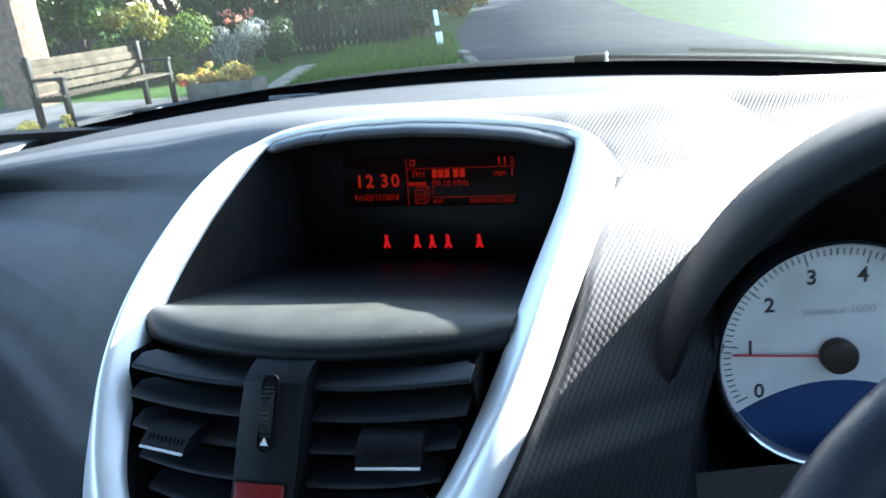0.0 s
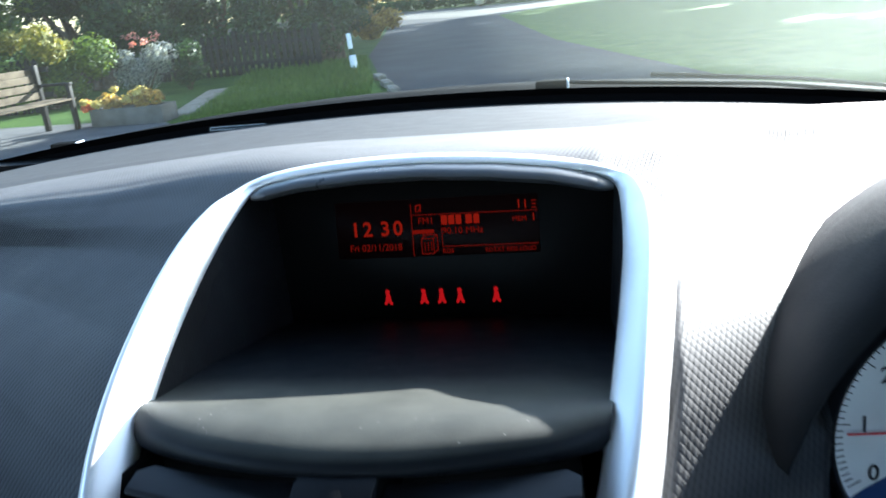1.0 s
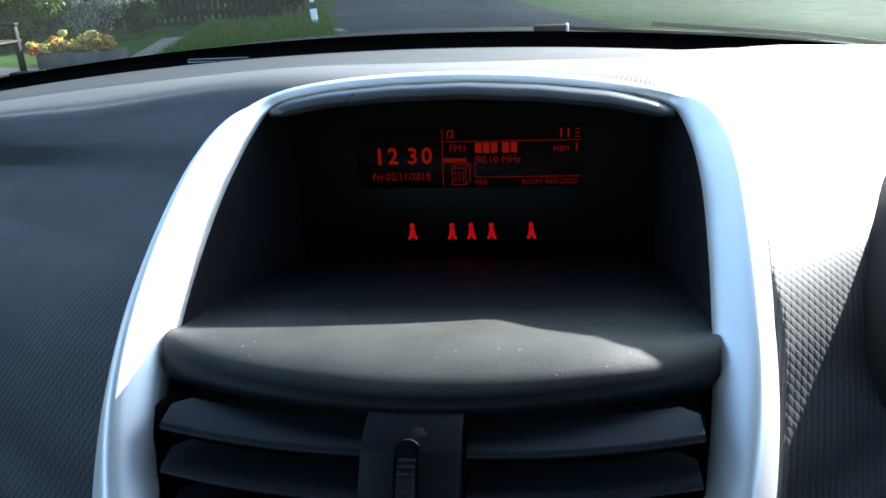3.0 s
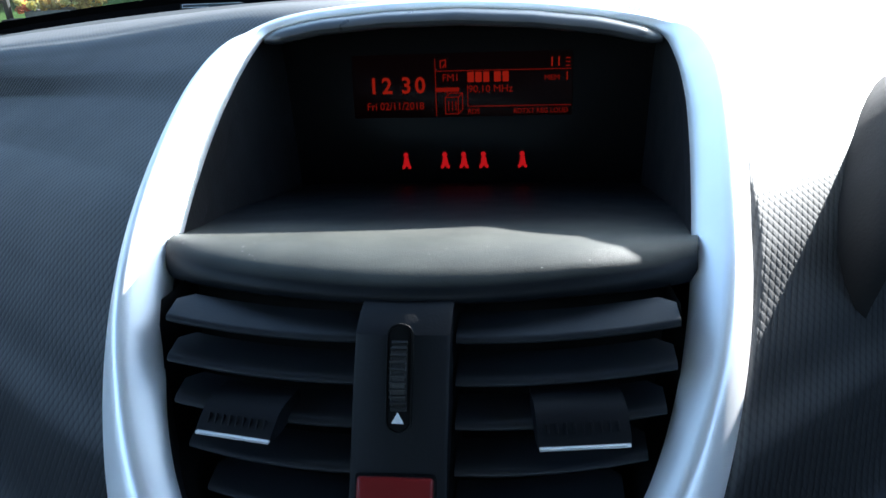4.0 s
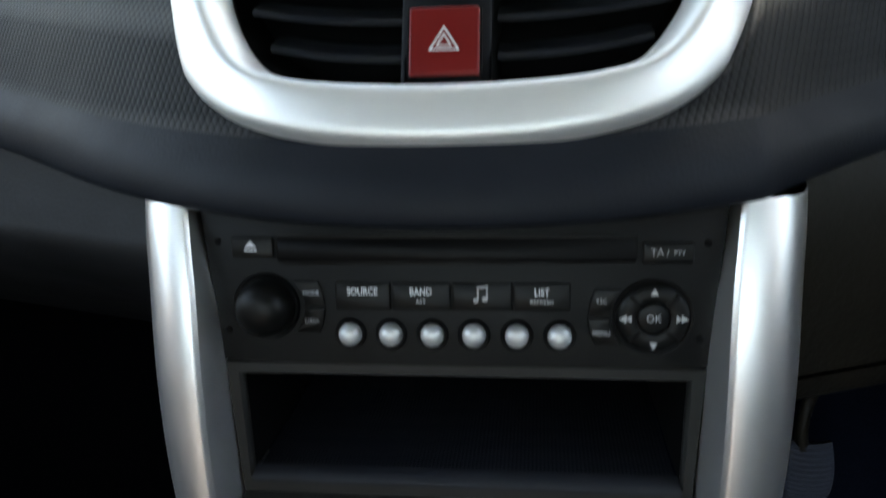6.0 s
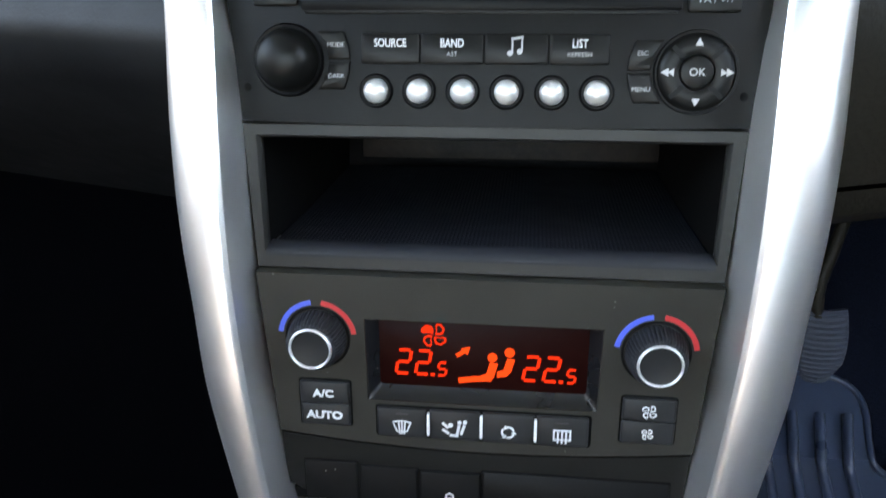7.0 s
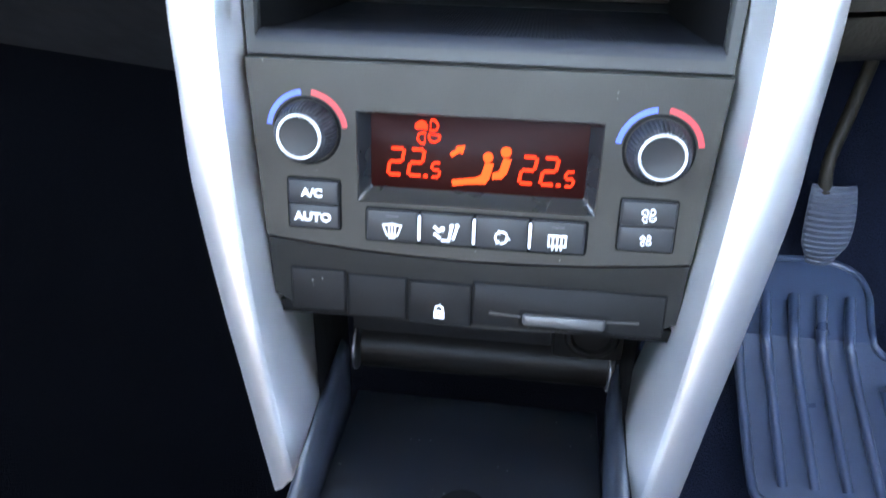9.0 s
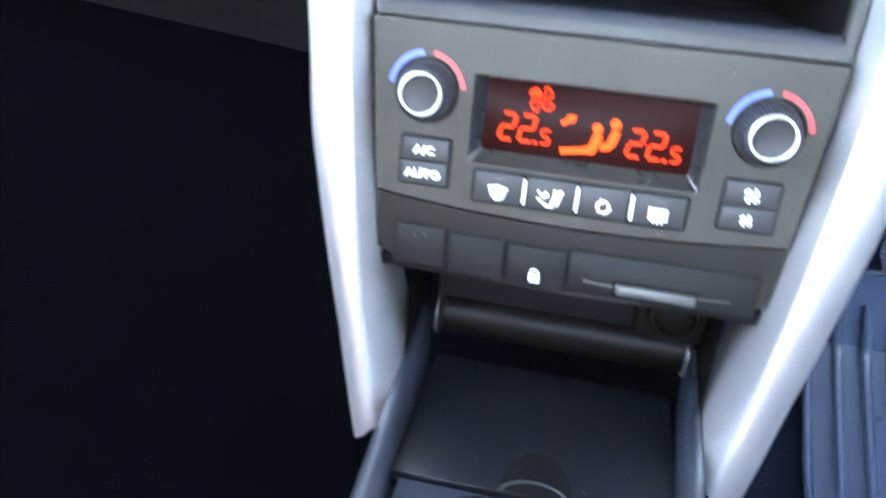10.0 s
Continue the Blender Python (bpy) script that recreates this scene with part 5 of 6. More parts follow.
for side in (-1, 1):
    rows = []
    for y, x0, x1, z in ((0.00, 0.0635, 0.070, 0.606), (-0.030, 0.0610, 0.0690, 0.604), (-0.060, 0.0590, 0.0690, 0.597), (-0.10, 0.0565, 0.0680, 0.592), (-0.14, 0.0535, 0.0660, 0.590), (-0.26, 0.0500, 0.0640, 0.588)):
        rows.append([(side * x, y, zz) for x, zz in ((x0, 0.565), (x0, z - 0.004), (x0 + 0.0020, z), ((x0 + x1) / 2, z + 0.0012), (x1 - 0.002, z), (x1, z - 0.004), (x1 + 0.004, z - 0.06), (x1 + 0.012, 0.43))])
    part("side_rail", grid_mesh(rows), M["rail"], console, "", 60)

socket = thing("power_socket", (0.049, -0.005, 0.622), "round black power socket on a square boss", "power socket")
part("boss", block(0.0345, 0.0665, -0.012, 0.02, 0.616, 0.652, 0.003), M["tray"], socket)
part("ring", moved(spin([(0.0085, 0.002), (0.0092, 0.0045), (0.0110, 0.0045), (0.0122, 0.0030), (0.0126, 0.0)], 36), Matrix.Translation((0.0515, -0.0115, 0.6310)) @ pose(0, 0, 0, 90)), M["tray"], socket, "", 60)
part("plug_cover", moved(spin([(0.0, 0.0035), (0.006, 0.0032), (0.0084, 0.0018)], 30), Matrix.Translation((0.0515, -0.0115, 0.6310)) @ pose(0, 0, 0, 90)), M["tray"], socket, "", 60)

gear = thing("gear_lever", (-0.008, -0.165, 0.575), "gear lever with a chrome-ringed ball knob and black gaiter", "gear lever")
part("knob", moved(spin([(0.0, 0.012), (0.010, 0.0113), (0.0165, 0.0085), (0.0192, 0.0060)], 48), Matrix.Translation((-0.0105, -0.1690, 0.6240)) @ pose(0, 0, 0, 18)), M["dark_chrome"], gear, "mirror-bright chrome cap", 60)
part("knob_ring", moved(spin([(0.0190, 0.0055), (0.0200, 0.0078), (0.0215, 0.0074), (0.0226, 0.0045), (0.0228, 0.0010)], 48), Matrix.Translation((-0.0105, -0.1690, 0.6240)) @ pose(0, 0, 0, 18)), M["dark_chrome"], gear, "silver ring", 60)
part("grip", moved(spin([(0.0228, 0.0012), (0.0225, -0.006), (0.0190, -0.018), (0.0140, -0.030), (0.0120, -0.042)], 40), Matrix.Translation((-0.0105, -0.1690, 0.6240)) @ pose(0, 0, 0, 18)), M["button"], gear, "", 60)


def gaiter():
    rows = []
    for k in range(14):
        f = k / 13
        ring = []
        for j in range(36):
            a = 2 * math.pi * j / 36
            r = 0.013 + 0.026 * f + 0.0022 * math.sin(f * 26) + 0.0016 * math.sin(5 * a + 9 * f)
            sq = 1 / max(abs(math.cos(a)), abs(math.sin(a))) ** (0.7 * f)
            ring.append((-0.004 + 0.006 * f + r * sq * math.cos(a) * 1.05, -0.172 + r * sq * math.sin(a) * 1.25, 0.598 - 0.016 * f))
        rows.append(ring)
    return grid_mesh(rows, ring=True)


part("gaiter", gaiter(), M["soft"], gear, "creased black gaiter", 60)

# ---------------------------------------------------------------- instruments and steering wheel
cluster = thing("instrument_cluster", (0.35, 0.15, 0.89), "white-faced instruments under a dark textured cowl", "instrument cluster")


def arch(scale_x, scale_z, y, lean):
    """One ring of the cowl: an arch with its feet, leaning ahead as it rises."""
    ring = [(0.35 - 0.196 * scale_x, y - 0.01, 0.862)]
    for k in range(49):
        a = math.pi * (1 - k / 48)
        z = 0.90 + 0.173 * scale_z * math.sin(a)
        ring.append((0.35 + 0.196 * scale_x * math.cos(a), y + lean * (z - 0.98), z))
    ring.append((0.35 + 0.196 * scale_x, y - 0.01, 0.862))
    return ring


def cowl():
    rows = [arch(sa, sb, y, lean) for y, sa, sb, lean in ((0.265, 0.80, 0.74, 0.1), (0.190, 0.86, 0.82, 0.1), (0.135, 0.900, 0.885, 0.1), (0.117, 0.920, 0.908, 0.1), (0.110, 0.940, 0.930, 0.1), (0.111, 0.965, 0.958, 0.1), (0.118, 0.985, 0.982, 0.1), (0.130, 1.0, 0.995, 0.1),
                                                          (0.152, 0.992, 0.985, 0.1), (0.190, 0.95, 0.955, 0.1), (0.225, 0.89, 0.90, 0.1), (0.28, 0.81, 0.78, 0.1), (0.34, 0.72, 0.60, 0.1))]
    bm = grid_mesh(rows)
    layer = bm.loops.layers.uv.new("UVMap")
    for f in bm.faces:
        for l in f.loops:
            l[layer].uv = (l.vert.co.x + 0.5 * l.vert.co.y, l.vert.co.z + 0.3 * l.vert.co.y)
    return bm


M["cowl"] = plastic("cowl_skin", (0.0062, 0.0074, 0.0092), 0.68, 700, 0.3, 0.12)
part("cowl", cowl(), M["cowl"], cluster, "dark grained cowl", 60)
part("backing", grid_mesh([arch(0.81, 0.75, 0.262, 0.1), arch(0.03, 0.03, 0.268, 0.1)]), M["void"], cluster, "", 0)

def dial_axes(x, y, z):
    n = Vector((0.163, -1.0, 0.1215)).normalized()
    u = (Vector((1, 0.25, 0)) - n * n.dot(Vector((1, 0.25, 0)))).normalized()
    v = n.cross(u)
    m = Matrix((u, v, n)).transposed().to_4x4()
    return Matrix.Translation((x, y, z)) @ m


DIAL = dial_axes(0.2508, 0.1451, 0.9354)
dial = part("dial", moved(disc(0, 0, 0.0565, -0.003, 0.0, 64, 0.0003), DIAL), M["dial"], cluster, "white rev-counter dial")


def on_dial(name, bm, material, label=""):
    return part(name, moved(bm, DIAL), M[material], dial, label, 0)


# the blue reflection on the lower dial is drawn as a coloured patch
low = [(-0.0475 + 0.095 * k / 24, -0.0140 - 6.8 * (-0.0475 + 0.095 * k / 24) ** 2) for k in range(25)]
on_dial("lower_reflection", polyflat(low[::-1] + [(0.0560 * math.cos(radians(a)), 0.0560 * math.sin(radians(a))) for a in range(-147, -32, 6)], 0.0003, 0.0004), "dial_reflection", "deep blue reflection coloured onto the lower dial")
for k in range(8):
    a = radians(206.5 - 33.3 * k)
    on_dial("numeral", text(str(k), 0.0105, 0.0415 * math.cos(a), 0.0415 * math.sin(a), 0.0003, bold=0.0002), "black_ink")
ticks = []
for k in range(71):
    a = radians(206.5 - 3.33 * k)
    r0 = 0.0480 if k % 10 == 0 else 0.0510
    ticks.append((r0 * math.cos(a), r0 * math.sin(a), 0.0540 * math.cos(a), 0.0540 * math.sin(a)))
on_dial("scale", strokes(ticks, 0.0006, 0.0003), "black_ink")
on_dial("unit_lettering", text("tr/min x 1000", 0.0062, 0.001, 0.0225, 0.0003), "grey_ink")
on_dial("needle", join(bar(0.008, -0.0006, -0.050, 0.0030, 0.0009, 0.0040, 0.0006)), "red_ink", "red needle")
M["hub"] = plastic("needle_hub", (0.030, 0.024, 0.020), 0.35)
part("hub", moved(disc(0, 0, 0.0088, 0.001, 0.0070, 32, 0.001), DIAL), M["hub"], dial, "dark needle hub")
part("chrome_ring", moved(spin([(0.0562, -0.004), (0.0567, 0.0058), (0.0578, 0.0080), (0.0594, 0.0082), (0.0606, 0.0066), (0.0612, 0.0020), (0.0615, -0.010)], 80), DIAL), M["chrome"], cluster, "chrome dial ring", 60)

wheel = thing("steering_wheel", (0.372, -0.04, 0.897), "black leather steering wheel", "steering wheel")
TILT = Matrix.Translation((0.376, -0.042, 0.866)) @ pose(0, 0, 0, 90 - 22)
M["leather"] = plastic("wheel_leather", (0.013, 0.017, 0.028), 0.42, 700, 0.3)
part("rim", moved(spin([(0.181 + 0.0155 * math.cos(radians(a)), 0.0165 * math.sin(radians(a))) for a in range(0, 361, 20)], 96), TILT), M["leather"], wheel, "", 60)
part("hub", moved(plate(0, 0, 0.15, 0.13, -0.02, 0.015, 0.04, 0.01), TILT), M["soft"], wheel)
for a in (0, 180, 270):
    part("spoke", moved(plate(0.12, 0, 0.11, 0.035, -0.008, 0.006, 0.01, 0.003), TILT @ Matrix.Rotation(radians(a), 4, "Z")), M["soft"], wheel)

# ---------------------------------------------------------------- footwell
FOOTWELL = ((-1.70, 0.36), (-0.60, 0.385), (-0.10, 0.420), (0.05, 0.438), (0.092, 0.444), (0.128, 0.50), (0.168, 0.585), (0.225, 0.66), (0.40, 0.72), (0.56, 0.82), (0.60, 0.96))


def carpet(x0, x1):
    return grid_mesh([[(x0 + (x1 - x0) * k / 14, y, z) for y, z in FOOTWELL] for k in range(15)])


# one carpet in two tones: near-black for shade, navy for the lit side
M["lit_carpet"] = cloth("lit_carpet_pile", (0.0060, 0.0080, 0.0150), 900)
solo("shaded_carpet", carpet(-0.84, 0.10), M["carpet"], "passenger footwell carpet, coloured near-black for its shade", "carpet", "structure", smooth=60)
solo("lit_carpet", carpet(0.10, 0.84), M["lit_carpet"], "driver's footwell carpet, coloured a lighter navy as lit", "carpet", "structure", smooth=60)


def laid_back(x, y, z):
    """Sets the mat by its look from the camera: flap pushed back, all drawn nearer."""
    s = 0.09 * max(0.0, (z - 0.533) / 0.0505)
    x, y, z = x + s * (x - 0.025), y + s * (y + 0.30), z + s * (z - 0.83)
    return (0.92 * x + 0.0021, 0.92 * y - 0.0244, 0.92 * z + 0.0654)


def heel_mat():
    rows = []
    for y, z, x0, x1 in ((0.1655, 0.5835, 0.172, 0.215), (0.1650, 0.5815, 0.169, 0.229), (0.1630, 0.5740, 0.167, 0.2385), (0.1600, 0.5625, 0.1655, 0.2435), (0.1545, 0.5450, 0.164, 0.2465), (0.1500, 0.5330, 0.1637, 0.2500), (0.1470, 0.5230, 0.1648, 0.2590),
                         (0.1430, 0.5090, 0.167, 0.320), (0.1345, 0.4800, 0.174, 0.360), (0.1250, 0.4460, 0.182, 0.362), (0.1190, 0.4270, 0.1875, 0.362), (0.1160, 0.4200, 0.193, 0.361), (0.1145, 0.4170, 0.202, 0.357)):
        rows.append([laid_back(x0 + (x1 - x0) * j / 16, y, z) for j in range(17)])
    bm = grid_mesh(rows)
    r = bmesh.ops.solidify(bm, geom=bm.faces[:], thickness=0.005)
    bmesh.ops.recalc_face_normals(bm, faces=bm.faces)
    return bm


mat_thing = thing("heel_mat", (0.23, 0.09, 0.444), "blue-grey ribbed rubber mat in the driver's footwell", "floor mat")
part("sheet", heel_mat(), M["mat_rubber"], mat_thing, "", 50)
for k in range(7):
    if k < 4:
        pts = [(0.1760 + 0.0175 * k, 0.1588, 0.5633), (0.1790 + 0.0175 * k, 0.1520, 0.5400), (0.1803 + 0.0175 * k, 0.1490, 0.5315), (0.1880 + 0.0185 * k, 0.1395, 0.5000), (0.2040 + 0.0213 * k, 0.1200, 0.4350)]
    else:
        pts = [(0.2570 + 0.020 * (k - 4), 0.1400, 0.5080 - 0.004 * (k - 4)), (0.2890 + 0.0213 * (k - 4), 0.1200, 0.4350)]
    part("rib", tube([laid_back(x, y - 0.0072, z + 0.0012) for x, y, z in spline(pts, 6)], 0.0032, 10), M["mat_rubber"], mat_thing, "", 60)
part("edge_bead", tube([laid_back(*p) for p in spline([(0.172, 0.1640, 0.582), (0.1650, 0.1590, 0.560), (0.1635, 0.1490, 0.533), (0.174, 0.1335, 0.480), (0.1865, 0.1185, 0.428), (0.194, 0.1150, 0.4185), (0.205, 0.1135, 0.4165), (0.30, 0.1135, 0.4165), (0.357, 0.1135, 0.4165)], 5)], 0.0032, 8), M["mat_rubber"], mat_thing, "", 60)
part("edge_bead", tube([laid_back(*p) for p in spline([(0.173, 0.1645, 0.5835), (0.200, 0.1650, 0.5845), (0.218, 0.1645, 0.5830), (0.2335, 0.1625, 0.5760), (0.2425, 0.1590, 0.5630), (0.2465, 0.1530, 0.545), (0.252, 0.1480, 0.530), (0.268, 0.1450, 0.520)], 5)], 0.0022, 8), M["mat_rubber"], mat_thing, "", 60)

# the pedal is scaled towards the camera's place to fit its view
NEARER = Matrix.Translation((0.0025, -0.0290, 0.0777)) @ Matrix.Scale(0.905, 4)
pedal = thing("clutch_pedal", (0.20, 0.143, 0.591), "grey rubber-faced clutch pedal with cross ribs", "pedal")


def pedal_pad():
    rows = []
    n = 57
    for k in range(n + 1):
        f = k / n
        z = 0.6255 - 0.0590 * f
        w = 0.0142 + 0.0020 * math.sin(math.pi * min(1, f * 1.15)) - 0.0058 * max(0, f - 0.72) / 0.28
        rib = 0.0009 if (k // 2) % 2 else 0.0
        cx = 0.2165 + 0.003 * f
        y = 0.186 + 0.010 * (f - 0.5) ** 2 * 2
        rows.append([(cx + w * u, y + 0.004 * u * u - rib * (abs(u) < 0.98), z) for u in (-1, -0.9, -0.5, 0, 0.5, 0.9, 1)])
    bm = grid_mesh(rows)
    bmesh.ops.solidify(bm, geom=bm.faces[:], thickness=0.004)
    bmesh.ops.recalc_face_normals(bm, faces=bm.faces)
    return bm


M["pedal"] = plastic("pedal_rubber", (0.052, 0.062, 0.086), 0.5, 600, 0.2)
part("pad", moved(pedal_pad(), NEARER), M["pedal"], pedal, "", 20)
part("arm", moved(tube(spline([(0.2130, 0.194, 0.612), (0.2095, 0.196, 0.640), (0.2200, 0.21, 0.672), (0.2380, 0.24, 0.72), (0.250, 0.28, 0.78)], 5), [0.0045] * 21, 8), NEARER), M["grain"], pedal, "dark steel arm", 60)

# ---------------------------------------------------------------- windscreen, scuttle and cabin shell
def edge_z(x):
    return 0.998 - 0.115 * (x + 0.12) ** 2


def strip_sheet(ys, zs, x0=-0.98, x1=0.90, n=48):
    rows = []
    for k in range(n + 1):
        x = x0 + (x1 - x0) * k / n
        rows.append([(x, y, edge_z(x) + z) for y, z in zip(ys, zs)])
    return grid_mesh(rows)


screen_thing = thing("window_1", (0, 0.86, 0.98), "raked windscreen with a black lower border", "windscreen", kind="structure")
part("border", strip_sheet((0.832, 0.838, 0.842, 0.832), (-0.012, -0.004, 0.008, 0.0175)), M["frit"], screen_thing, "black printed border", 30)
M["scuttle_label"] = plastic("label_film", (0.030, 0.033, 0.034), 0.5, 900, 0.05)
label = part("data_label", moved(plate(0, 0, 0.085, 0.0058, 0, 0.0006, 0.0005, 0.0002), Matrix.Translation((-0.372, 0.829, edge_z(-0.372) + 0.0015)) @ pose(0, 0, 0, 60, 0, 0)), M["scuttle_label"], screen_thing, "small dark data label with pale lines")
part("label_bars", moved(strokes([(-0.040, 0.0022, 0.040, 0.0022), (-0.040, -0.0022, -0.004, -0.0022), (-0.040, -0.0022, -0.040, 0.0022), (0.004, -0.0022, 0.034, -0.0022)], 0.0006, 0.0008), Matrix.Translation((-0.372, 0.829, edge_z(-0.372) + 0.0015)) @ pose(0, 0, 0, 60, 0, 0)), M["grey_ink"], screen_thing, "", 0)

glass_mat = bpy.data.materials.new("window_glass")
glass_mat.use_nodes = True
gn = glass_mat.node_tree
gn.nodes.remove(gn.nodes["Principled BSDF"])
clear = gn.nodes.new("ShaderNodeBsdfTransparent")
clear.inputs["Color"].default_value = (0.80, 0.86, 0.83, 1)
sheen = gn.nodes.new("ShaderNodeBsdfGlossy")
sheen.inputs["Roughness"].default_value = 0.03
fres = gn.nodes.new("ShaderNodeLayerWeight")
fres.inputs["Blend"].default_value = 0.5
steep = gn.nodes.new("ShaderNodeMath")
steep.operation = "POWER"
steep.inputs[1].default_value = 4.0
gain = gn.nodes.new("ShaderNodeMath")
gain.operation = "MULTIPLY_ADD"
gain.inputs[1].default_value = 0.35
gain.inputs[2].default_value = 0.035
gn.links.new(fres.outputs["Facing"], steep.inputs[0])
gn.links.new(steep.outputs[0], gain.inputs[0])
mix = gn.nodes.new("ShaderNodeMixShader")
gn.links.new(gain.outputs[0], mix.inputs["Fac"])
gn.links.new(clear.outputs[0], mix.inputs[1])
gn.links.new(sheen.outputs[0], mix.inputs[2])
# a film of dust and wiped smears, thickened rightwards for the sun's glare
lit_dust = gn.nodes.new("ShaderNodeBsdfTranslucent")
lit_dust.inputs["Color"].default_value = (0.78, 0.86, 0.76, 1)
film = gn.nodes.new("ShaderNodeMixShader")
smear = noise_of(glass_mat, 2.2, 5)
film_at = node(glass_mat, "ShaderNodeSeparateXYZ")
link(glass_mat, coords(glass_mat), film_at.inputs[0])
more = calc(glass_mat, "MAXIMUM", calc(glass_mat, "ADD", calc(glass_mat, "MULTIPLY", film_at.outputs[0], 0.150), 0.012), 0.008)
# the film is thinned over the lowest strip, where the haze should end
bow = calc(glass_mat, "MULTIPLY", calc(glass_mat, "POWER", calc(glass_mat, "ADD", film_at.outputs[0], 0.12), 2), 0.115)
low_fade = node(glass_mat, "ShaderNodeMapRange")
low_fade.inputs["From Min"].default_value, low_fade.inputs["From Max"].default_value = 0.030, 0.065
low_fade.inputs["To Min"].default_value = 0.15
link(glass_mat, calc(glass_mat, "ADD", film_at.outputs[2], bow), low_fade.inputs["Value"])
more = calc(glass_mat, "MULTIPLY", more, low_fade.outputs["Result"])
link(glass_mat, calc(glass_mat, "MULTIPLY", more, calc(glass_mat, "MULTIPLY", smear, 1.8)), film.inputs["Fac"])
gn.links.new(mix.outputs[0], film.inputs[1])
gn.links.new(lit_dust.outputs[0], film.inputs[2])
gn.links.new(film.outputs[0], gn.nodes["Material Output"].inputs["Surface"])


def pane(name, rows, parent=None):
    ob = part(name, grid_mesh(rows), glass_mat, parent, "", 60)
    ob.visible_shadow = False
    return ob


rows = []
for k in range(25):
    u = -1 + 2 * k / 24
    rows.append([(u * (0.98 - 0.34 * t), 0.850 + 0.045 * (1 - u * u) - 0.66 * t - 0.02 * t * t, edge_z(u * 0.9) - 0.004 + 0.43 * t) for t in (0, 0.25, 0.5, 0.75, 1.0)])
pane("glass", rows, screen_thing)

M["scuttle"] = plastic("scuttle_plastic", (0.0028, 0.0036, 0.0052), 0.8, 400, 0.3, 0.02)
scuttle = thing("scuttle_panel", (0, 0.95, 0.95), "weathered black scuttle panel below the windscreen", "car trim", kind="structure")
part("panel", strip_sheet((0.846, 0.90, 0.96, 1.00, 1.04, 1.10), (-0.026, -0.016, -0.004, 0.0030, 0.0040, -0.05)), M["scuttle"], scuttle, "", 60)
part("panel_seam", strip_sheet((0.955, 0.957, 0.959), (-0.0060, -0.0025, -0.0050)), M["scuttle"], scuttle)
for x, y in ((0.066, 0.955), (-0.712, 0.94)):
    jet = thing("washer_jet", (x, y, edge_z(x)), "small black washer jet with a white end", "washer jet", "washer jets")
    part("body", block(x - 0.030, x + 0.014, y - 0.012, y + 0.012, edge_z(x) + 0.002, edge_z(x) + 0.0150, 0.003), M["scuttle"], jet)
    part("end_cap", block(x + 0.0145, x + 0.0180, y - 0.011, y + 0.011, edge_z(x) - 0.002, edge_z(x) + 0.0155, 0.0015), M["white_ink"], jet, "white end cap")
wiper = thing("wiper", (0.4, 0.92, 0.99), "black wiper arm lying along the screen's foot", "wiper")
part("arm", tube([(0.20, 0.985, edge_z(0.20) + 0.0165), (0.40, 0.965, edge_z(0.40) + 0.0165), (0.66, 0.93, edge_z(0.66) + 0.016)], [0.0035, 0.003, 0.003], 8), M["scuttle"], wiper)
part("blade", tube([(0.04, 0.965, edge_z(0.04) + 0.011), (0.35, 0.945, edge_z(0.35) + 0.010), (0.64, 0.915, edge_z(0.64) + 0.010)], 0.0028, 6), M["black"], wiper)

shell = thing("car_body", (0, -0.5, 0.35), "car cabin shell with pillars and a pale roof lining", "car body", kind="structure")
M["trim"] = plastic("pillar_trim", (0.16, 0.16, 0.16), 0.6, 400, 0.2)


def roof():
    outer = dense([(0.60, 0.19), (-0.60, 0.19), (-0.60, -1.65), (0.60, -1.65)], 12)
    inner = dense([(0.02, 0.01), (-0.02, 0.01), (-0.02, -0.01), (0.02, -0.01)], 12)
    return moved(ring_panel(outer, inner, ((0.0, 0.0), (0.0, 0.03), (1.0, 0.05), (1.0, 0.02), (0.0, 0.0))), Matrix.Translation((0, 0, 1.40)))


# unseen roof; its lining is kept pale to bounce light into the cabin
part("roof_lining", roof(), M["liner"], shell, "pale grey roof lining", 30)
for side in (-1, 1):
    part("front_pillar", tube(spline([(side * 0.95, 0.74, 0.93), (side * 0.80, 0.48, 1.20), (side * 0.64, 0.17, 1.415)], 5), 0.035, 10), M["trim"], shell, "", 60)
    part("middle_pillar", tube([(side * 0.84, -0.72, 0.95), (side * 0.62, -0.78, 1.42)], 0.045, 10), M["trim"], shell, "", 60)
    part("rear_pillar", tube([(side * 0.82, -1.60, 0.95), (side * 0.60, -1.55, 1.42)], 0.08, 10), M["trim"], shell, "", 60)
    part("door_panel", block(side * 0.86 - 0.03, side * 0.86 + 0.03, -1.70, 0.88, 0.34, 0.955, 0.01), M["soft"], shell)
    # unseen rail, added to cut low light through the side windows
    part("side_light_block", block(side * 0.86 - 0.025, side * 0.86 + 0.025, -1.70, 0.50, 0.955, 1.04, 0.01), M["soft"], shell)
part("rear_wall", block(-0.86, 0.86, -1.74, -1.68, 0.34, 1.10, 0.01), M["seat"], shell)
# unseen panels, added to cut the light from the rear sides
for side in (-1, 1):
    part("rear_light_block", block(side * 0.80 - 0.04, side * 0.80 + 0.04, -1.72, -0.80, 0.955, 1.42, 0.02), M["seat"], shell)
part("bulkhead", block(-0.92, 0.92, 0.80, 0.84, 0.40, 0.965, 0.0), M["void"], shell, "", 0)

# ---------------------------------------------------------------- outside: ground, road, garden
def two_tone(name, a, b, scale, rough=0.9, deep=0.4, fine=60.0, dist=0.02):
    m = mat(name, a, rough, 0.0, 0.06)
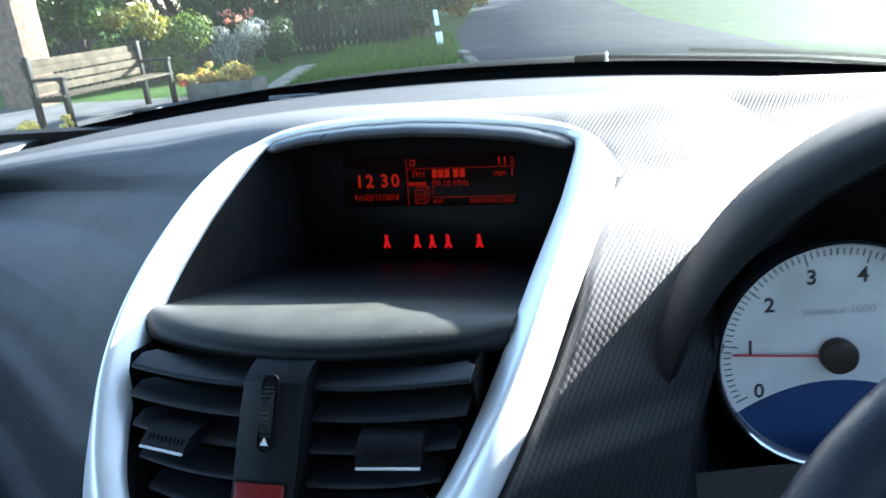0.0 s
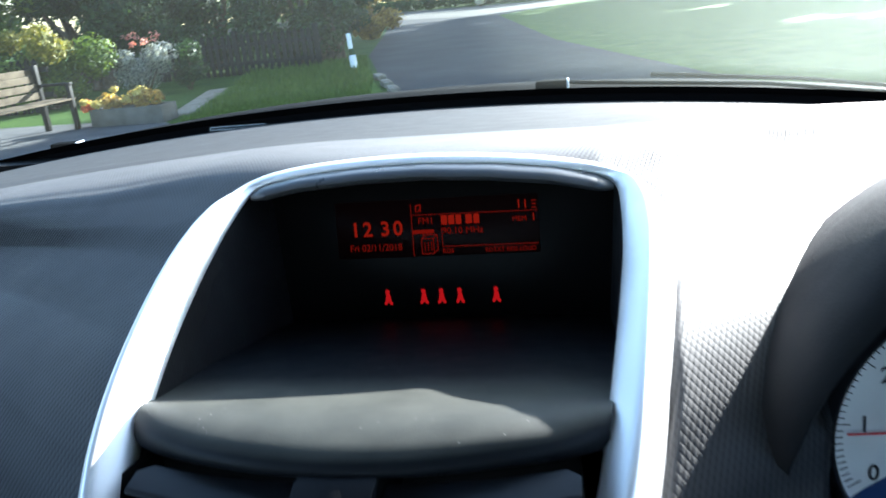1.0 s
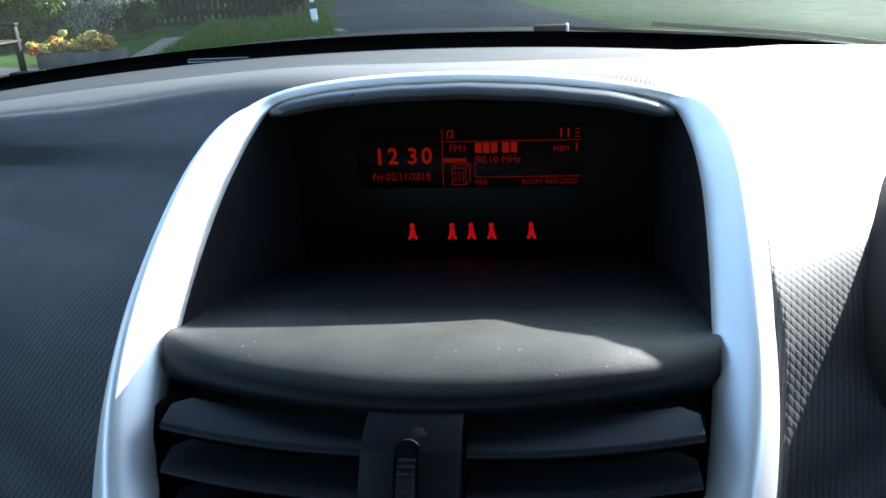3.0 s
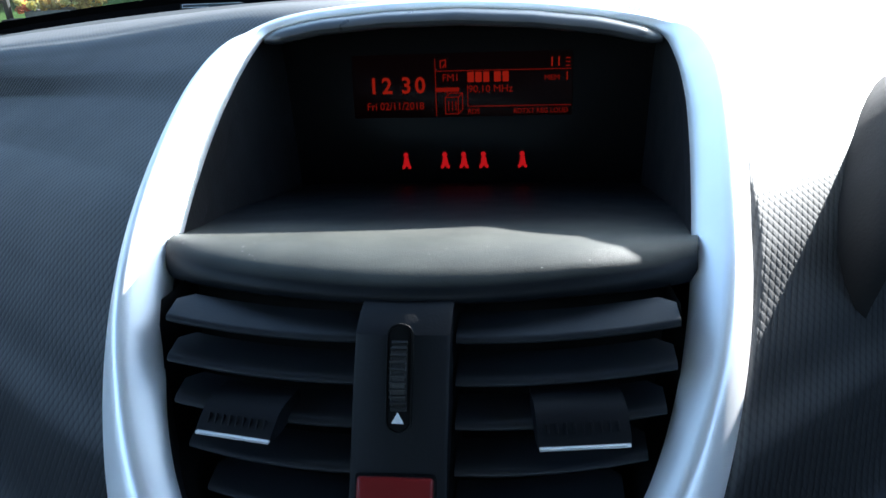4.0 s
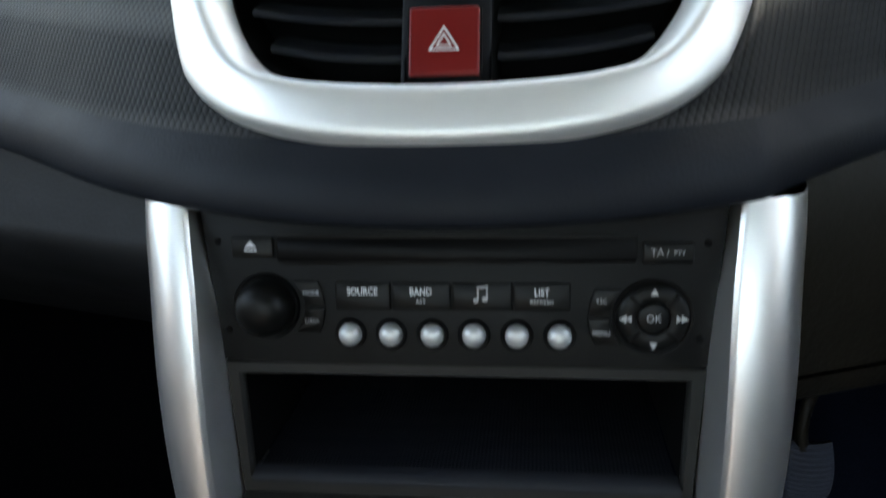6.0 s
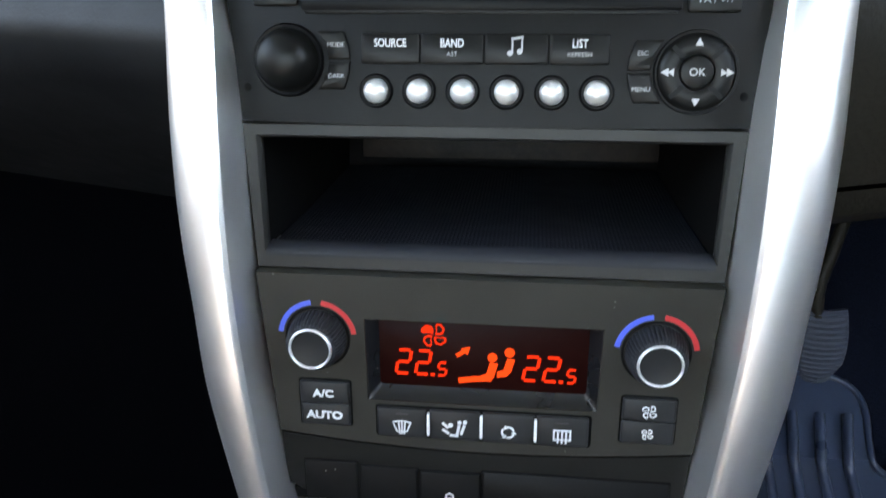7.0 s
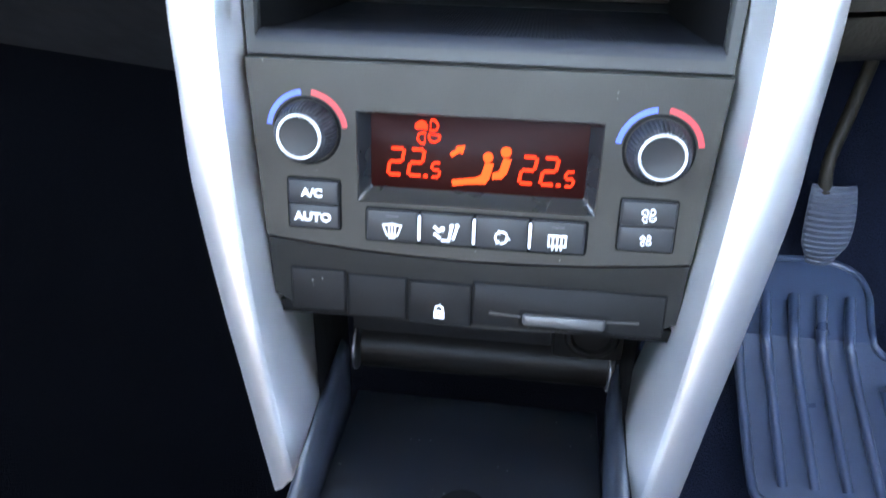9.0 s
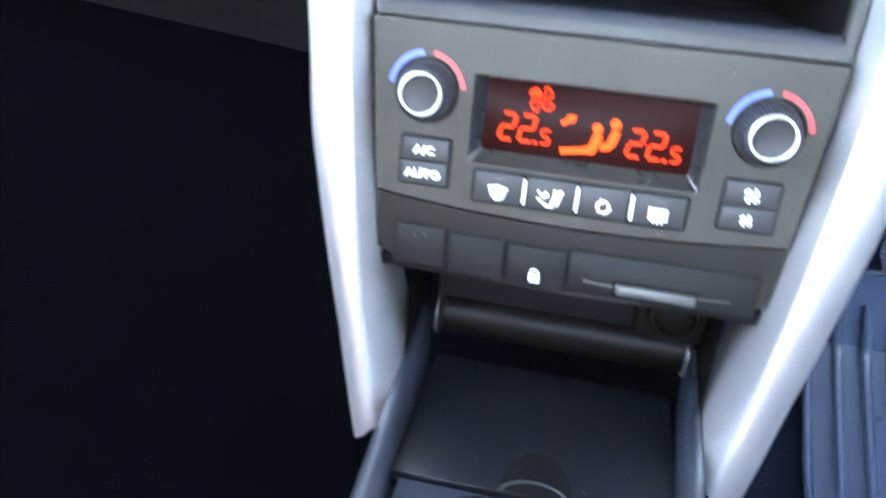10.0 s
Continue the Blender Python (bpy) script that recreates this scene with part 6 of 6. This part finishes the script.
    f = calc(m, "ADD", calc(m, "MULTIPLY", noise_of(m, scale, 5), 0.6), calc(m, "MULTIPLY", noise_of(m, fine, 3), 0.4))
    link(m, ramp(m, f, [(0.38, a), (0.62, b)]), bsdf(m).inputs["Base Color"])
    link(m, bump(m, noise_of(m, fine, 4), deep, dist), bsdf(m).inputs["Normal"])
    return m


M["grass"] = two_tone("grass", (0.022, 0.050, 0.010), (0.050, 0.090, 0.020), 1.3)
M["asphalt"] = two_tone("asphalt", (0.038, 0.039, 0.042), (0.058, 0.058, 0.060), 0.8, 0.85, 0.3, 90, 0.006)
M["gravel"] = two_tone("gravel", (0.16, 0.14, 0.11), (0.30, 0.27, 0.22), 4.0, 0.9, 0.6, 45, 0.02)
M["paving"] = two_tone("paving", (0.07, 0.07, 0.075), (0.12, 0.12, 0.12), 2.0, 0.85, 0.3, 40, 0.01)
M["bark"] = two_tone("bark", (0.05, 0.040, 0.030), (0.12, 0.095, 0.07), 6, 0.9, 0.8, 30, 0.03)
M["grey_wood"] = two_tone("weathered_wood", (0.015, 0.016, 0.016), (0.034, 0.033, 0.031), 8, 0.85, 0.4, 60, 0.006)
M["bench_wood"] = two_tone("bench_wood", (0.050, 0.040, 0.029), (0.100, 0.083, 0.060), 7, 0.8, 0.4, 60, 0.006)


def leaf_mat(name, dark, light):
    """Leaf: each slip its own tint, and lit from behind it glows through."""
    m = mat(name, dark, 0.55, 0.0, 0.25)
    geo = node(m, "ShaderNodeNewGeometry")
    tint = ramp(m, geo.outputs["Random Per Island"], [(0.0, dark), (1.0, light)])
    link(m, tint, bsdf(m).inputs["Base Color"])
    thin = node(m, "ShaderNodeBsdfTranslucent")
    warm = m.node_tree.nodes.new("ShaderNodeMix")
    warm.data_type, warm.blend_type = "RGBA", "MULTIPLY"
    warm.inputs["Factor"].default_value = 1.0
    link(m, tint, warm.inputs[6])
    warm.inputs[7].default_value = (1.4, 1.25, 0.7, 1)
    link(m, warm.outputs[2], thin.inputs["Color"])
    both = m.node_tree.nodes.new("ShaderNodeMixShader")
    both.inputs["Fac"].default_value = 0.35
    link(m, bsdf(m).outputs[0], both.inputs[1])
    link(m, thin.outputs[0], both.inputs[2])
    link(m, both.outputs[0], m.node_tree.nodes["Material Output"].inputs["Surface"])
    return m


M["leaf_dark"] = leaf_mat("leaf_dark", (0.008, 0.024, 0.009), (0.035, 0.075, 0.024))
M["leaf_mid"] = leaf_mat("leaf_mid", (0.030, 0.062, 0.011), (0.115, 0.175, 0.028))
M["leaf_yellow"] = leaf_mat("leaf_yellow", (0.085, 0.095, 0.014), (0.22, 0.21, 0.035))
M["leaf_silver"] = leaf_mat("leaf_silver", (0.10, 0.12, 0.12), (0.46, 0.49, 0.50))
M["leaf_autumn"] = leaf_mat("leaf_autumn", (0.16, 0.10, 0.03), (0.42, 0.30, 0.08))
M["petal_pink"] = leaf_mat("petal_pink", (0.40, 0.12, 0.10), (0.62, 0.36, 0.34))
M["petal_yellow"] = leaf_mat("petal_yellow", (0.45, 0.36, 0.08), (0.62, 0.56, 0.22))
M["petal_white"] = leaf_mat("petal_white", (0.50, 0.50, 0.46), (0.75, 0.75, 0.70))
M["petal_red"] = leaf_mat("petal_red", (0.35, 0.04, 0.02), (0.55, 0.16, 0.06))


def sheet_poly(points, z):
    bm = bmesh.new()
    bm.faces.new([bm.verts.new((x, y, z)) for x, y in points])
    bmesh.ops.recalc_face_normals(bm, faces=bm.faces)
    if bm.faces[:][0].normal.z < 0:
        bmesh.ops.reverse_faces(bm, faces=bm.faces)
    return bm


ground_bm = bmesh.new()
bmesh.ops.create_grid(ground_bm, x_segments=80, y_segments=80, size=900)
solo("ground", ground_bm, M["grass"], "grassy ground round the lane", "ground", "structure", smooth=0)


def kerbed(points, z0, z1):
    return prism(points, z0, z1, 0.01)


solo("road", sheet_poly([(-1.9, -30), (-1.9, 8.0), (-2.3, 10.1), (-3.0, 12.2), (-4.8, 18.5), (-7.2, 30.3), (-13.0, 58.0), (-3.9, 44.4), (-0.32, 18.6), (0.75, 13.7), (1.38, 10.95), (2.0, 8.0), (2.4, 4.0), (2.6, -30)], 0.006), M["asphalt"], "grey asphalt lane with worn patches", "road", "structure", smooth=0)
# a paler asphalt stands in for the sunlight on the far lane
M["sunlit_asphalt"] = two_tone("sunlit_asphalt", (0.085, 0.082, 0.076), (0.14, 0.135, 0.122), 0.6, 0.85, 0.3, 40, 0.006)
solo("cross_road", sheet_poly([(-13.0, 58.0), (-40, 74), (-60, 150), (-23, 107), (-2.6, 84), (26, 165), (40, 165), (4.0, 76.6), (-3.9, 44.4)], 0.010), M["sunlit_asphalt"], "lane bending beyond the lawn, coloured paler for its sunlight", "road", "structure", smooth=0)
solo("path", kerbed([(-5.2, 9.3), (-6.2, 12.6), (-5.7, 12.9), (-4.6, 9.6)], 0.0, 0.025), M["gravel"], "pale gravel path edge", "path", "structure")
solo("paved_yard", sheet_poly([(-14, 2.0), (-14, 7.6), (-9, 9.6), (-5.3, 9.2), (-3.8, 7.4), (-2.0, 7.4), (-1.95, 2.0)], 0.004), M["paving"], "grey paved yard beside the lane", "pavement", "structure", smooth=0)
# coloured brighter than the ground's grass, for the sunlit verge and lawn
M["bright_grass"] = two_tone("verge_grass", (0.040, 0.082, 0.012), (0.085, 0.140, 0.026), 2.2)
solo("verge", kerbed([(-4.3, 7.6), (-2.1, 7.9), (-2.45, 10.0), (-3.15, 12.1), (-5.65, 12.3)], 0.0, 0.05), M["bright_grass"], "low grass verge beside the lane", "grass verge", "structure")
solo("lawn", sheet_poly([(2.0, 8.0), (1.38, 10.95), (0.75, 13.7), (-0.32, 18.6), (-3.9, 44.4), (4.0, 76.6), (40, 165), (90, 165), (90, 5), (2.45, 5)], 0.008), M["bright_grass"], "mown lawn inside the lane's bend", "lawn", "structure", smooth=0)
for x, y, turn in ((-2.32, 10.1, 18), (-3.02, 12.2, 22), (-2.62, 11.0, 20)):
    solo("kerb_stone", moved(block(-0.07, 0.07, -0.28, 0.28, 0.0, 0.085, 0.02), pose(x, y, 0, 0, 0, turn)), M["gravel"], "pale worn kerb stone at the verge", "kerb", "structure")


def blades(area, count, height, rng):
    """Grass tufts as upright slips over a quadrilateral."""
    (ax, ay), (bx, by), (cx, cy), (dx, dy) = area
    verts, faces = [], []
    for _ in range(count):
        u, v = rng.random(), rng.random()
        x = (ax * (1 - u) + bx * u) * (1 - v) + (dx * (1 - u) + cx * u) * v
        y = (ay * (1 - u) + by * u) * (1 - v) + (dy * (1 - u) + cy * u) * v
        h, a = height * rng.uniform(0.5, 1.3), rng.uniform(0, 6.28)
        w = 0.010
        ox, oy = rng.uniform(-0.03, 0.03), rng.uniform(-0.03, 0.03)
        k = len(verts)
        verts += [(x - w * math.cos(a), y - w * math.sin(a), 0.02), (x + w * math.cos(a), y + w * math.sin(a), 0.02), (x + ox, y + oy, h + 0.02)]
        faces.append((k, k + 1, k + 2))
    me = bpy.data.meshes.new("grass")
    me.from_pydata(verts, [], faces)
    return me


rng = random.Random(4)
M["blade"] = leaf_mat("grass_blade", (0.030, 0.066, 0.010), (0.085, 0.150, 0.028))
for area, count, h in ((((-4.3, 7.6), (-2.1, 7.9), (-3.1, 12.1), (-5.65, 12.3)), 12000, 0.10), (((-5.7, 12.4), (-3.15, 12.2), (-4.6, 17.5), (-6.6, 15.6)), 6000, 0.12)):
    me = blades(area, count, h, rng)
    me.materials.append(M["blade"])
    tagged(new("grass", me), "rough green grass along the lane", "grass", "", "stuff")


def leaves(name, centres, count, size, material, rng, squash=0.8):
    """Leaf slips scattered through the shells of several uneven clumps."""
    verts, faces = [], []
    for _ in range(count):
        c, r = centres[rng.randrange(len(centres))]
        d = Vector((rng.gauss(0, 1), rng.gauss(0, 1), rng.gauss(0, 1))).normalized()
        rad = r * rng.uniform(0.55, 1.08)
        p = Vector(c) + Vector((d.x, d.y, d.z * squash)) * rad
        n = (d + Vector((rng.uniform(-0.8, 0.8), rng.uniform(-0.8, 0.8), rng.uniform(-0.4, 0.9)))).normalized()
        u = n.orthogonal().normalized()
        u.rotate(Matrix.Rotation(rng.uniform(0, 6.28), 3, n))
        v = n.cross(u)
        s = size * rng.uniform(0.6, 1.4)
        k = len(verts)
        verts += [p - u * s, p + v * s * 0.45, p + u * s, p - v * s * 0.45]
        faces.append((k, k + 1, k + 2, k + 3))
    me = bpy.data.meshes.new(name)
    me.from_pydata([tuple(v) for v in verts], [], faces)
    me.materials.append(material)
    return me


def plant(name, at, clumps, count, size, material, label, category, stems, rng, trunk_r=0.03, group=""):
    """A shrub or tree: tapered stems or a trunk with limbs, and a crown of leaf slips."""
    ob = thing(name, at, label, category, group)
    base = Vector(at)
    me = leaves("crown", [(Vector(c), r) for c, r in clumps], count, size, material, rng)
    crown = new("crown", me)
    crown.parent = ob
    BASE[crown.name] = base
    many = []
    for k in range(stems):
        c, r = clumps[k % len(clumps)]
        tip = base + Vector(c) * 0.92
        foot = base + Vector((rng.uniform(-1, 1) * trunk_r * 2, rng.uniform(-1, 1) * trunk_r * 2, 0)) * (stems > 1)
        mid = foot.lerp(tip, 0.5) + Vector((rng.uniform(-0.1, 0.1), rng.uniform(-0.1, 0.1), 0.1)) * (tip - foot).length * 0.4
        pts = spline([foot, mid, tip], 4)
        many.append(tube(pts, [trunk_r * (1 - 0.75 * i / (len(pts) - 1)) for i in range(len(pts))], 6))
    part("stem", join(*many), M["bark"], ob, "", 60)
    return ob


def clump_set(rng, n, spread, low, high, r0, r1):
    return [((rng.uniform(-spread, spread), rng.uniform(-spread, spread), rng.uniform(low, high)), rng.uniform(r0, r1)) for _ in range(n)]


rng = random.Random(11)
plant("shrub", (-8.5, 11.6, 0), clump_set(rng, 10, 0.55, 0.25, 0.95, 0.28, 0.44), 7200, 0.042, M["leaf_mid"], "rounded green shrub with yellow tops beside the bench", "shrub", 5, rng)
# yellow leaves on top stand in for sunlight on the shrub
plant("shrub", (-8.6, 11.7, 0.55), clump_set(rng, 6, 0.48, 0.35, 0.72, 0.16, 0.28), 2600, 0.038, M["leaf_yellow"], "yellow-leaved shrub top, coloured for the sun on it", "shrub", 3, rng, 0.015)
plant("shrub", (-7.6, 13.0, 0), clump_set(rng, 9, 0.38, 0.22, 0.70, 0.18, 0.30), 4200, 0.030, M["leaf_silver"], "silvery shrub with small pale leaves", "shrub", 4, rng, 0.02)
plant("flowering_shrub", (-7.6, 13.1, 0.5), clump_set(rng, 7, 0.34, 0.36, 0.55, 0.05, 0.10), 170, 0.034, M["petal_pink"], "pink blossom above the silvery shrub", "shrub", 3, rng, 0.01)
plant("shrub", (-6.9, 13.3, 0), clump_set(rng, 7, 0.26, 0.20, 0.75, 0.14, 0.24), 2200, 0.035, M["leaf_dark"], "dark leggy shrub against the picket fence", "shrub", 4, rng, 0.015)
# the planted stone trough beside the verge
trough = thing("planter", (-5.5, 9.0, 0), "pale stone trough planted with flowers", "planter")
M["stone"] = two_tone("trough_stone", (0.075, 0.072, 0.066), (0.14, 0.135, 0.125), 6, 0.85, 0.5, 60, 0.006)
part("trough", join(block(-6.0, -5.0, 8.80, 8.86, 0.0, 0.22, 0.012), block(-6.0, -5.0, 9.14, 9.20, 0.0, 0.22, 0.012), block(-6.0, -5.94, 8.86, 9.14, 0.0, 0.22, 0.012), block(-5.06, -5.0, 8.86, 9.14, 0.0, 0.22, 0.012)), M["stone"], trough)
part("soil", block(-5.95, -5.05, 8.85, 9.15, 0.0, 0.19, 0.0), M["bark"], trough, "dark soil", 0)
plant("flower_bed", (-5.55, 9.0, 0.18), clump_set(rng, 10, 0.36, 0.04, 0.18, 0.07, 0.13), 1300, 0.034, M["leaf_autumn"], "low autumn-coloured plants in a trough", "flowers", 4, rng, 0.01)
plant("flower_bed", (-5.60, 8.95, 0.18), clump_set(rng, 11, 0.34, 0.10, 0.26, 0.045, 0.085), 900, 0.028, M["petal_yellow"], "pale yellow flower heads in a trough", "flowers", 4, rng, 0.008)
plant("flower_bed", (-6.05, 8.9, 0.12), clump_set(rng, 5, 0.12, 0.02, 0.20, 0.05, 0.08), 320, 0.030, M["petal_red"], "red and orange flowers beside the bench", "flowers", 3, rng, 0.008)
for x, y in ((-6.55, 6.55), (-6.15, 6.75)):
    plant("flower_bed", (x, y, 0), clump_set(rng, 3, 0.08, 0.08, 0.20, 0.04, 0.08), 160, 0.028, M["petal_yellow"], "small yellow flowers before the bench", "flowers", 2, rng, 0.006)
plant("hedge_shrub", (-7.0, 28.0, 0), clump_set(rng, 10, 0.62, 0.25, 1.05, 0.26, 0.46), 4200, 0.07, M["leaf_autumn"], "pale rounded bush beside the lane", "shrub", 4, rng)

# the dense garden trees behind the fence, and what stands beyond the lane's bend
for x, y, h, spread, mtl, n in ((-11.5, 17.5, 6.0, 2.4, "leaf_dark", 12000), (-8.6, 18.4, 5.2, 2.0, "leaf_dark", 12000), (-6.2, 18.2, 4.6, 1.5, "leaf_dark", 10000), (-15.0, 14.0, 6.0, 2.6, "leaf_mid", 9000), (-11.4, 13.6, 3.6, 1.4, "leaf_mid", 8000), (-9.6, 15.0, 3.0, 1.3, "leaf_dark", 8000),
                                (-5.4, 17.6, 2.4, 0.8, "leaf_dark", 5000), (-7.6, 22.5, 6.0, 1.8, "leaf_mid", 8000), (-13.5, 22.0, 8.0, 3.2, "leaf_dark", 9000), (-9.5, 27.0, 6.5, 2.0, "leaf_dark", 7000), (-12.0, 34.0, 8.0, 2.6, "leaf_mid", 7000)):
    cl = clump_set(rng, 16, spread * 0.75, h * 0.20, h * 0.9, spread * 0.26, spread * 0.50)
    plant("tree", (x, y, 0), cl, n, 0.075 if y < 25 else 0.11, M[mtl], "dense tree with dark uneven foliage behind the garden", "tree", 7, rng, 0.10)
# trees nearer than 90 m are added, set to shade road and lawn
for x, y, h, spread, mtl, n in ((-30.0, 112.0, 12.0, 5.0, "leaf_autumn", 5000), (-19.0, 108.0, 11.0, 4.4, "leaf_yellow", 5000), (-10.5, 104.0, 12.0, 4.2, "leaf_mid", 5000), (3.0, 108.0, 13.0, 4.4, "leaf_autumn", 5000), (10.0, 104.0, 13.0, 4.6, "leaf_dark", 5000),
                                (7.5, 62.0, 12.0, 3.0, "leaf_dark", 9000), (11.0, 50.0, 14.0, 3.2, "leaf_dark", 12000), (11.6, 42.0, 13.0, 2.6, "leaf_dark", 12000), (15.0, 41.0, 15.0, 2.8, "leaf_dark", 16000), (18.6, 41.5, 16.0, 2.8, "leaf_mid", 16000), (21.8, 40.0, 15.5, 2.6, "leaf_dark", 16000), (25.6, 43.0, 13.5, 2.6, "leaf_dark", 14000), (31.0, 42.0, 13.0, 3.4, "leaf_dark", 12000), (16.5, 54.0, 16.0, 3.6, "leaf_dark", 10000), (7.0, 52.0, 13.0, 2.8, "leaf_dark", 10000)):
    # their crowns are widened and leaves enlarged to close the shade
    wide = 1.4 if y < 90 else 1.0
    cl = clump_set(rng, 20 if y > 90 else 30, spread * 0.75 * wide, h * 0.06, h * 0.9, spread * 0.28, spread * 0.56)
    plant("tree", (x, y, 0), cl, n, 0.40 if y < 90 else 0.30, M[mtl], "tall tree in patchy autumn leaf, nearer ones added to shade the lane", "tree", 7, rng, 0.22)
# foliage added to darken the gaps in the fence
me = leaves("undergrowth", [((-10.6 + 5.4 * k / 20, 16.5 + 0.15 * rng.uniform(-1, 1), 0.55 + 0.35 * rng.uniform(0, 1)), 0.55) for k in range(21)], 9000, 0.05, M["leaf_dark"], rng)
tagged(new("undergrowth", me), "dark tangled undergrowth behind the picket fence", "shrub", "", "stuff")
for x0, y0, x1, y1 in ((-26.0, 93.0, -11.0, 90.0), (-8.3, 86.0, 7.0, 86.0)):
    me = leaves("hedge", [((x0 + (x1 - x0) * k / 22, y0 + (y1 - y0) * k / 22 + 0.2 * rng.uniform(-1, 1), 0.75 + 0.2 * rng.uniform(0, 1)), 0.85) for k in range(23)], 5000, 0.14, M["leaf_dark"], rng)
    tagged(new("hedge", me), "clipped dark hedge beyond the lane's bend", "hedge", "", "stuff")
plant("flowering_shrub", (-9.7, 87.6, 0), clump_set(rng, 7, 0.7, 0.4, 1.9, 0.4, 0.6), 1500, 0.12, M["petal_white"], "white-flowering bush between the far hedges", "shrub", 4, rng, 0.05)
wood = [((-70 + 4.6 * k, 124 + rng.uniform(-4, 4), rng.uniform(1.5, 15)), rng.uniform(3.0, 5.2)) for k in range(38) for _ in range(5)]
me = leaves("woodland", wood, 26000, 0.62, M["leaf_dark"], rng)
tagged(new("woodland", me), "dark woodland beyond the lane's bend", "woodland", "", "stuff")
M["wall_white"] = two_tone("white_render", (0.45, 0.45, 0.44), (0.60, 0.60, 0.58), 1.5, 0.8, 0.1, 30, 0.004)
house = thing("house", (-3.0, 118, 0), "pale house half hidden by trees", "house")
part("wall", block(-8.0, 2.0, 114, 121, 0, 3.0, 0.02), M["wall_white"], house)
part("roof", moved(prism([(-8.6, 3.0), (2.6, 3.0), (-3.0, 6.6)], -7.6, 0.0, 0.05), Matrix.Translation((0, 113.7, 0)) @ pose(0, 0, 0, 90)), M["wall_white"], house, "pale pitched roof", 0)
for x in (-6.0, -1.0):
    part("window", block(x, x + 1.2, 113.95, 114.02, 1.0, 2.2, 0.01), M["gloss"], house)

# picket fence
fence = thing("picket_fence", (-7.0, 15.8, 0), "weathered grey picket fence half in shade", "fence")
pale = prism([(-0.045, 0), (0.045, 0), (0.045, 0.80), (0.0, 0.86), (-0.045, 0.80)], -0.011, 0.011, 0.003)
moved(pale, pose(0, 0, 0, 90))
pale_me = bpy.data.meshes.new("pale")
pale.to_mesh(pale_me)
pale.free()
pale_me.materials.append(M["grey_wood"])
for k in range(25):
    ob = new("pale", pale_me)
    ob.parent = fence
    ob.location = (-1.75 + 0.150 * k, -0.04 + 0.01 * rng.uniform(-1, 1), 0)
    ob.rotation_euler = (0, 0.02 * rng.uniform(-1, 1), 0)
for z in (0.24, 0.62):
    part("rail", block(-8.9, -5.1, 15.78, 15.82, z - 0.04, z + 0.04, 0.005), M["grey_wood"], fence)
for x in (-8.8, -7.0, -5.2):
    part("post", block(x - 0.05, x + 0.05, 15.82, 15.92, 0, 0.92, 0.008), M["grey_wood"], fence)
fence_2 = thing("picket_fence", (-9.2, 11.2, 0), "grey picket fence behind the bench", "fence")
for k in range(14):
    ob = new("pale", pale_me)
    ob.parent = fence_2
    ob.location = (-1.0 + 0.14 * k, 0, 0)
for z in (0.28, 0.68):
    part("rail", block(-10.3, -8.2, 11.23, 11.27, z - 0.04, z + 0.04, 0.005), M["grey_wood"], fence_2)

# garden bench
bench = thing("garden_bench", (-6.42, 7.85, 0), "weathered wooden garden bench with a slatted back", "bench")
BENCH = pose(-6.42, 7.85, 0, 0, 0, 88) @ Matrix.Diagonal((0.98, 0.85, 0.93, 1))
for j, z in enumerate((0.50, 0.61, 0.72, 0.81)):
    part("back_slat", moved(block(-1.0, 1.0, 0.24 + 0.02 * j, 0.265 + 0.02 * j, z - 0.045, z + 0.045, 0.006), BENCH), M["bench_wood"], bench)
for j in range(5):
    part("seat_slat", moved(block(-1.0, 1.0, -0.28 + 0.10 * j, -0.20 + 0.10 * j, 0.405, 0.43, 0.005), BENCH), M["bench_wood"], bench)
for x in (-0.95, 0.95):
    part("end_frame", moved(join(block(x - 0.03, x + 0.03, -0.28, -0.21, 0, 0.62, 0.008), block(x - 0.03, x + 0.03, 0.22, 0.30, 0, 0.90, 0.008), block(x - 0.035, x + 0.035, -0.30, 0.28, 0.60, 0.64, 0.008), block(x - 0.03, x + 0.03, -0.25, 0.25, 0.35, 0.40, 0.008)), BENCH), M["black"], bench, "dark iron end frame")

POST = Matrix.Translation((-4.0, 14.28, 0)) @ pose(0, 0, 0, 0, -4, 0)
post = thing("marker_post", (-4.0, 14.28, 0), "white roadside marker post with a dark band", "marker post")
part("lower", moved(disc(0, 0, 0.065, -0.02, 0.30, 16, 0.01), POST), M["white_ink"], post)
part("band", moved(disc(0, 0, 0.056, 0.30, 0.42, 16, 0.001), POST), M["leaf_dark"], post, "dark green band")
part("upper", moved(disc(0, 0, 0.045, 0.42, 0.70, 16, 0.02), POST), M["white_ink"], post)
brick = thing("gate_pillar", (-9.15, 9.4, 0), "brown gate pillar beside the bench", "pillar")
M["brickwork"] = two_tone("brickwork", (0.10, 0.07, 0.055), (0.20, 0.14, 0.11), 10, 0.85, 0.5, 50, 0.01)
part("shaft", block(-9.45, -8.85, 9.2, 9.7, 0, 2.4, 0.02), M["brickwork"], brick)
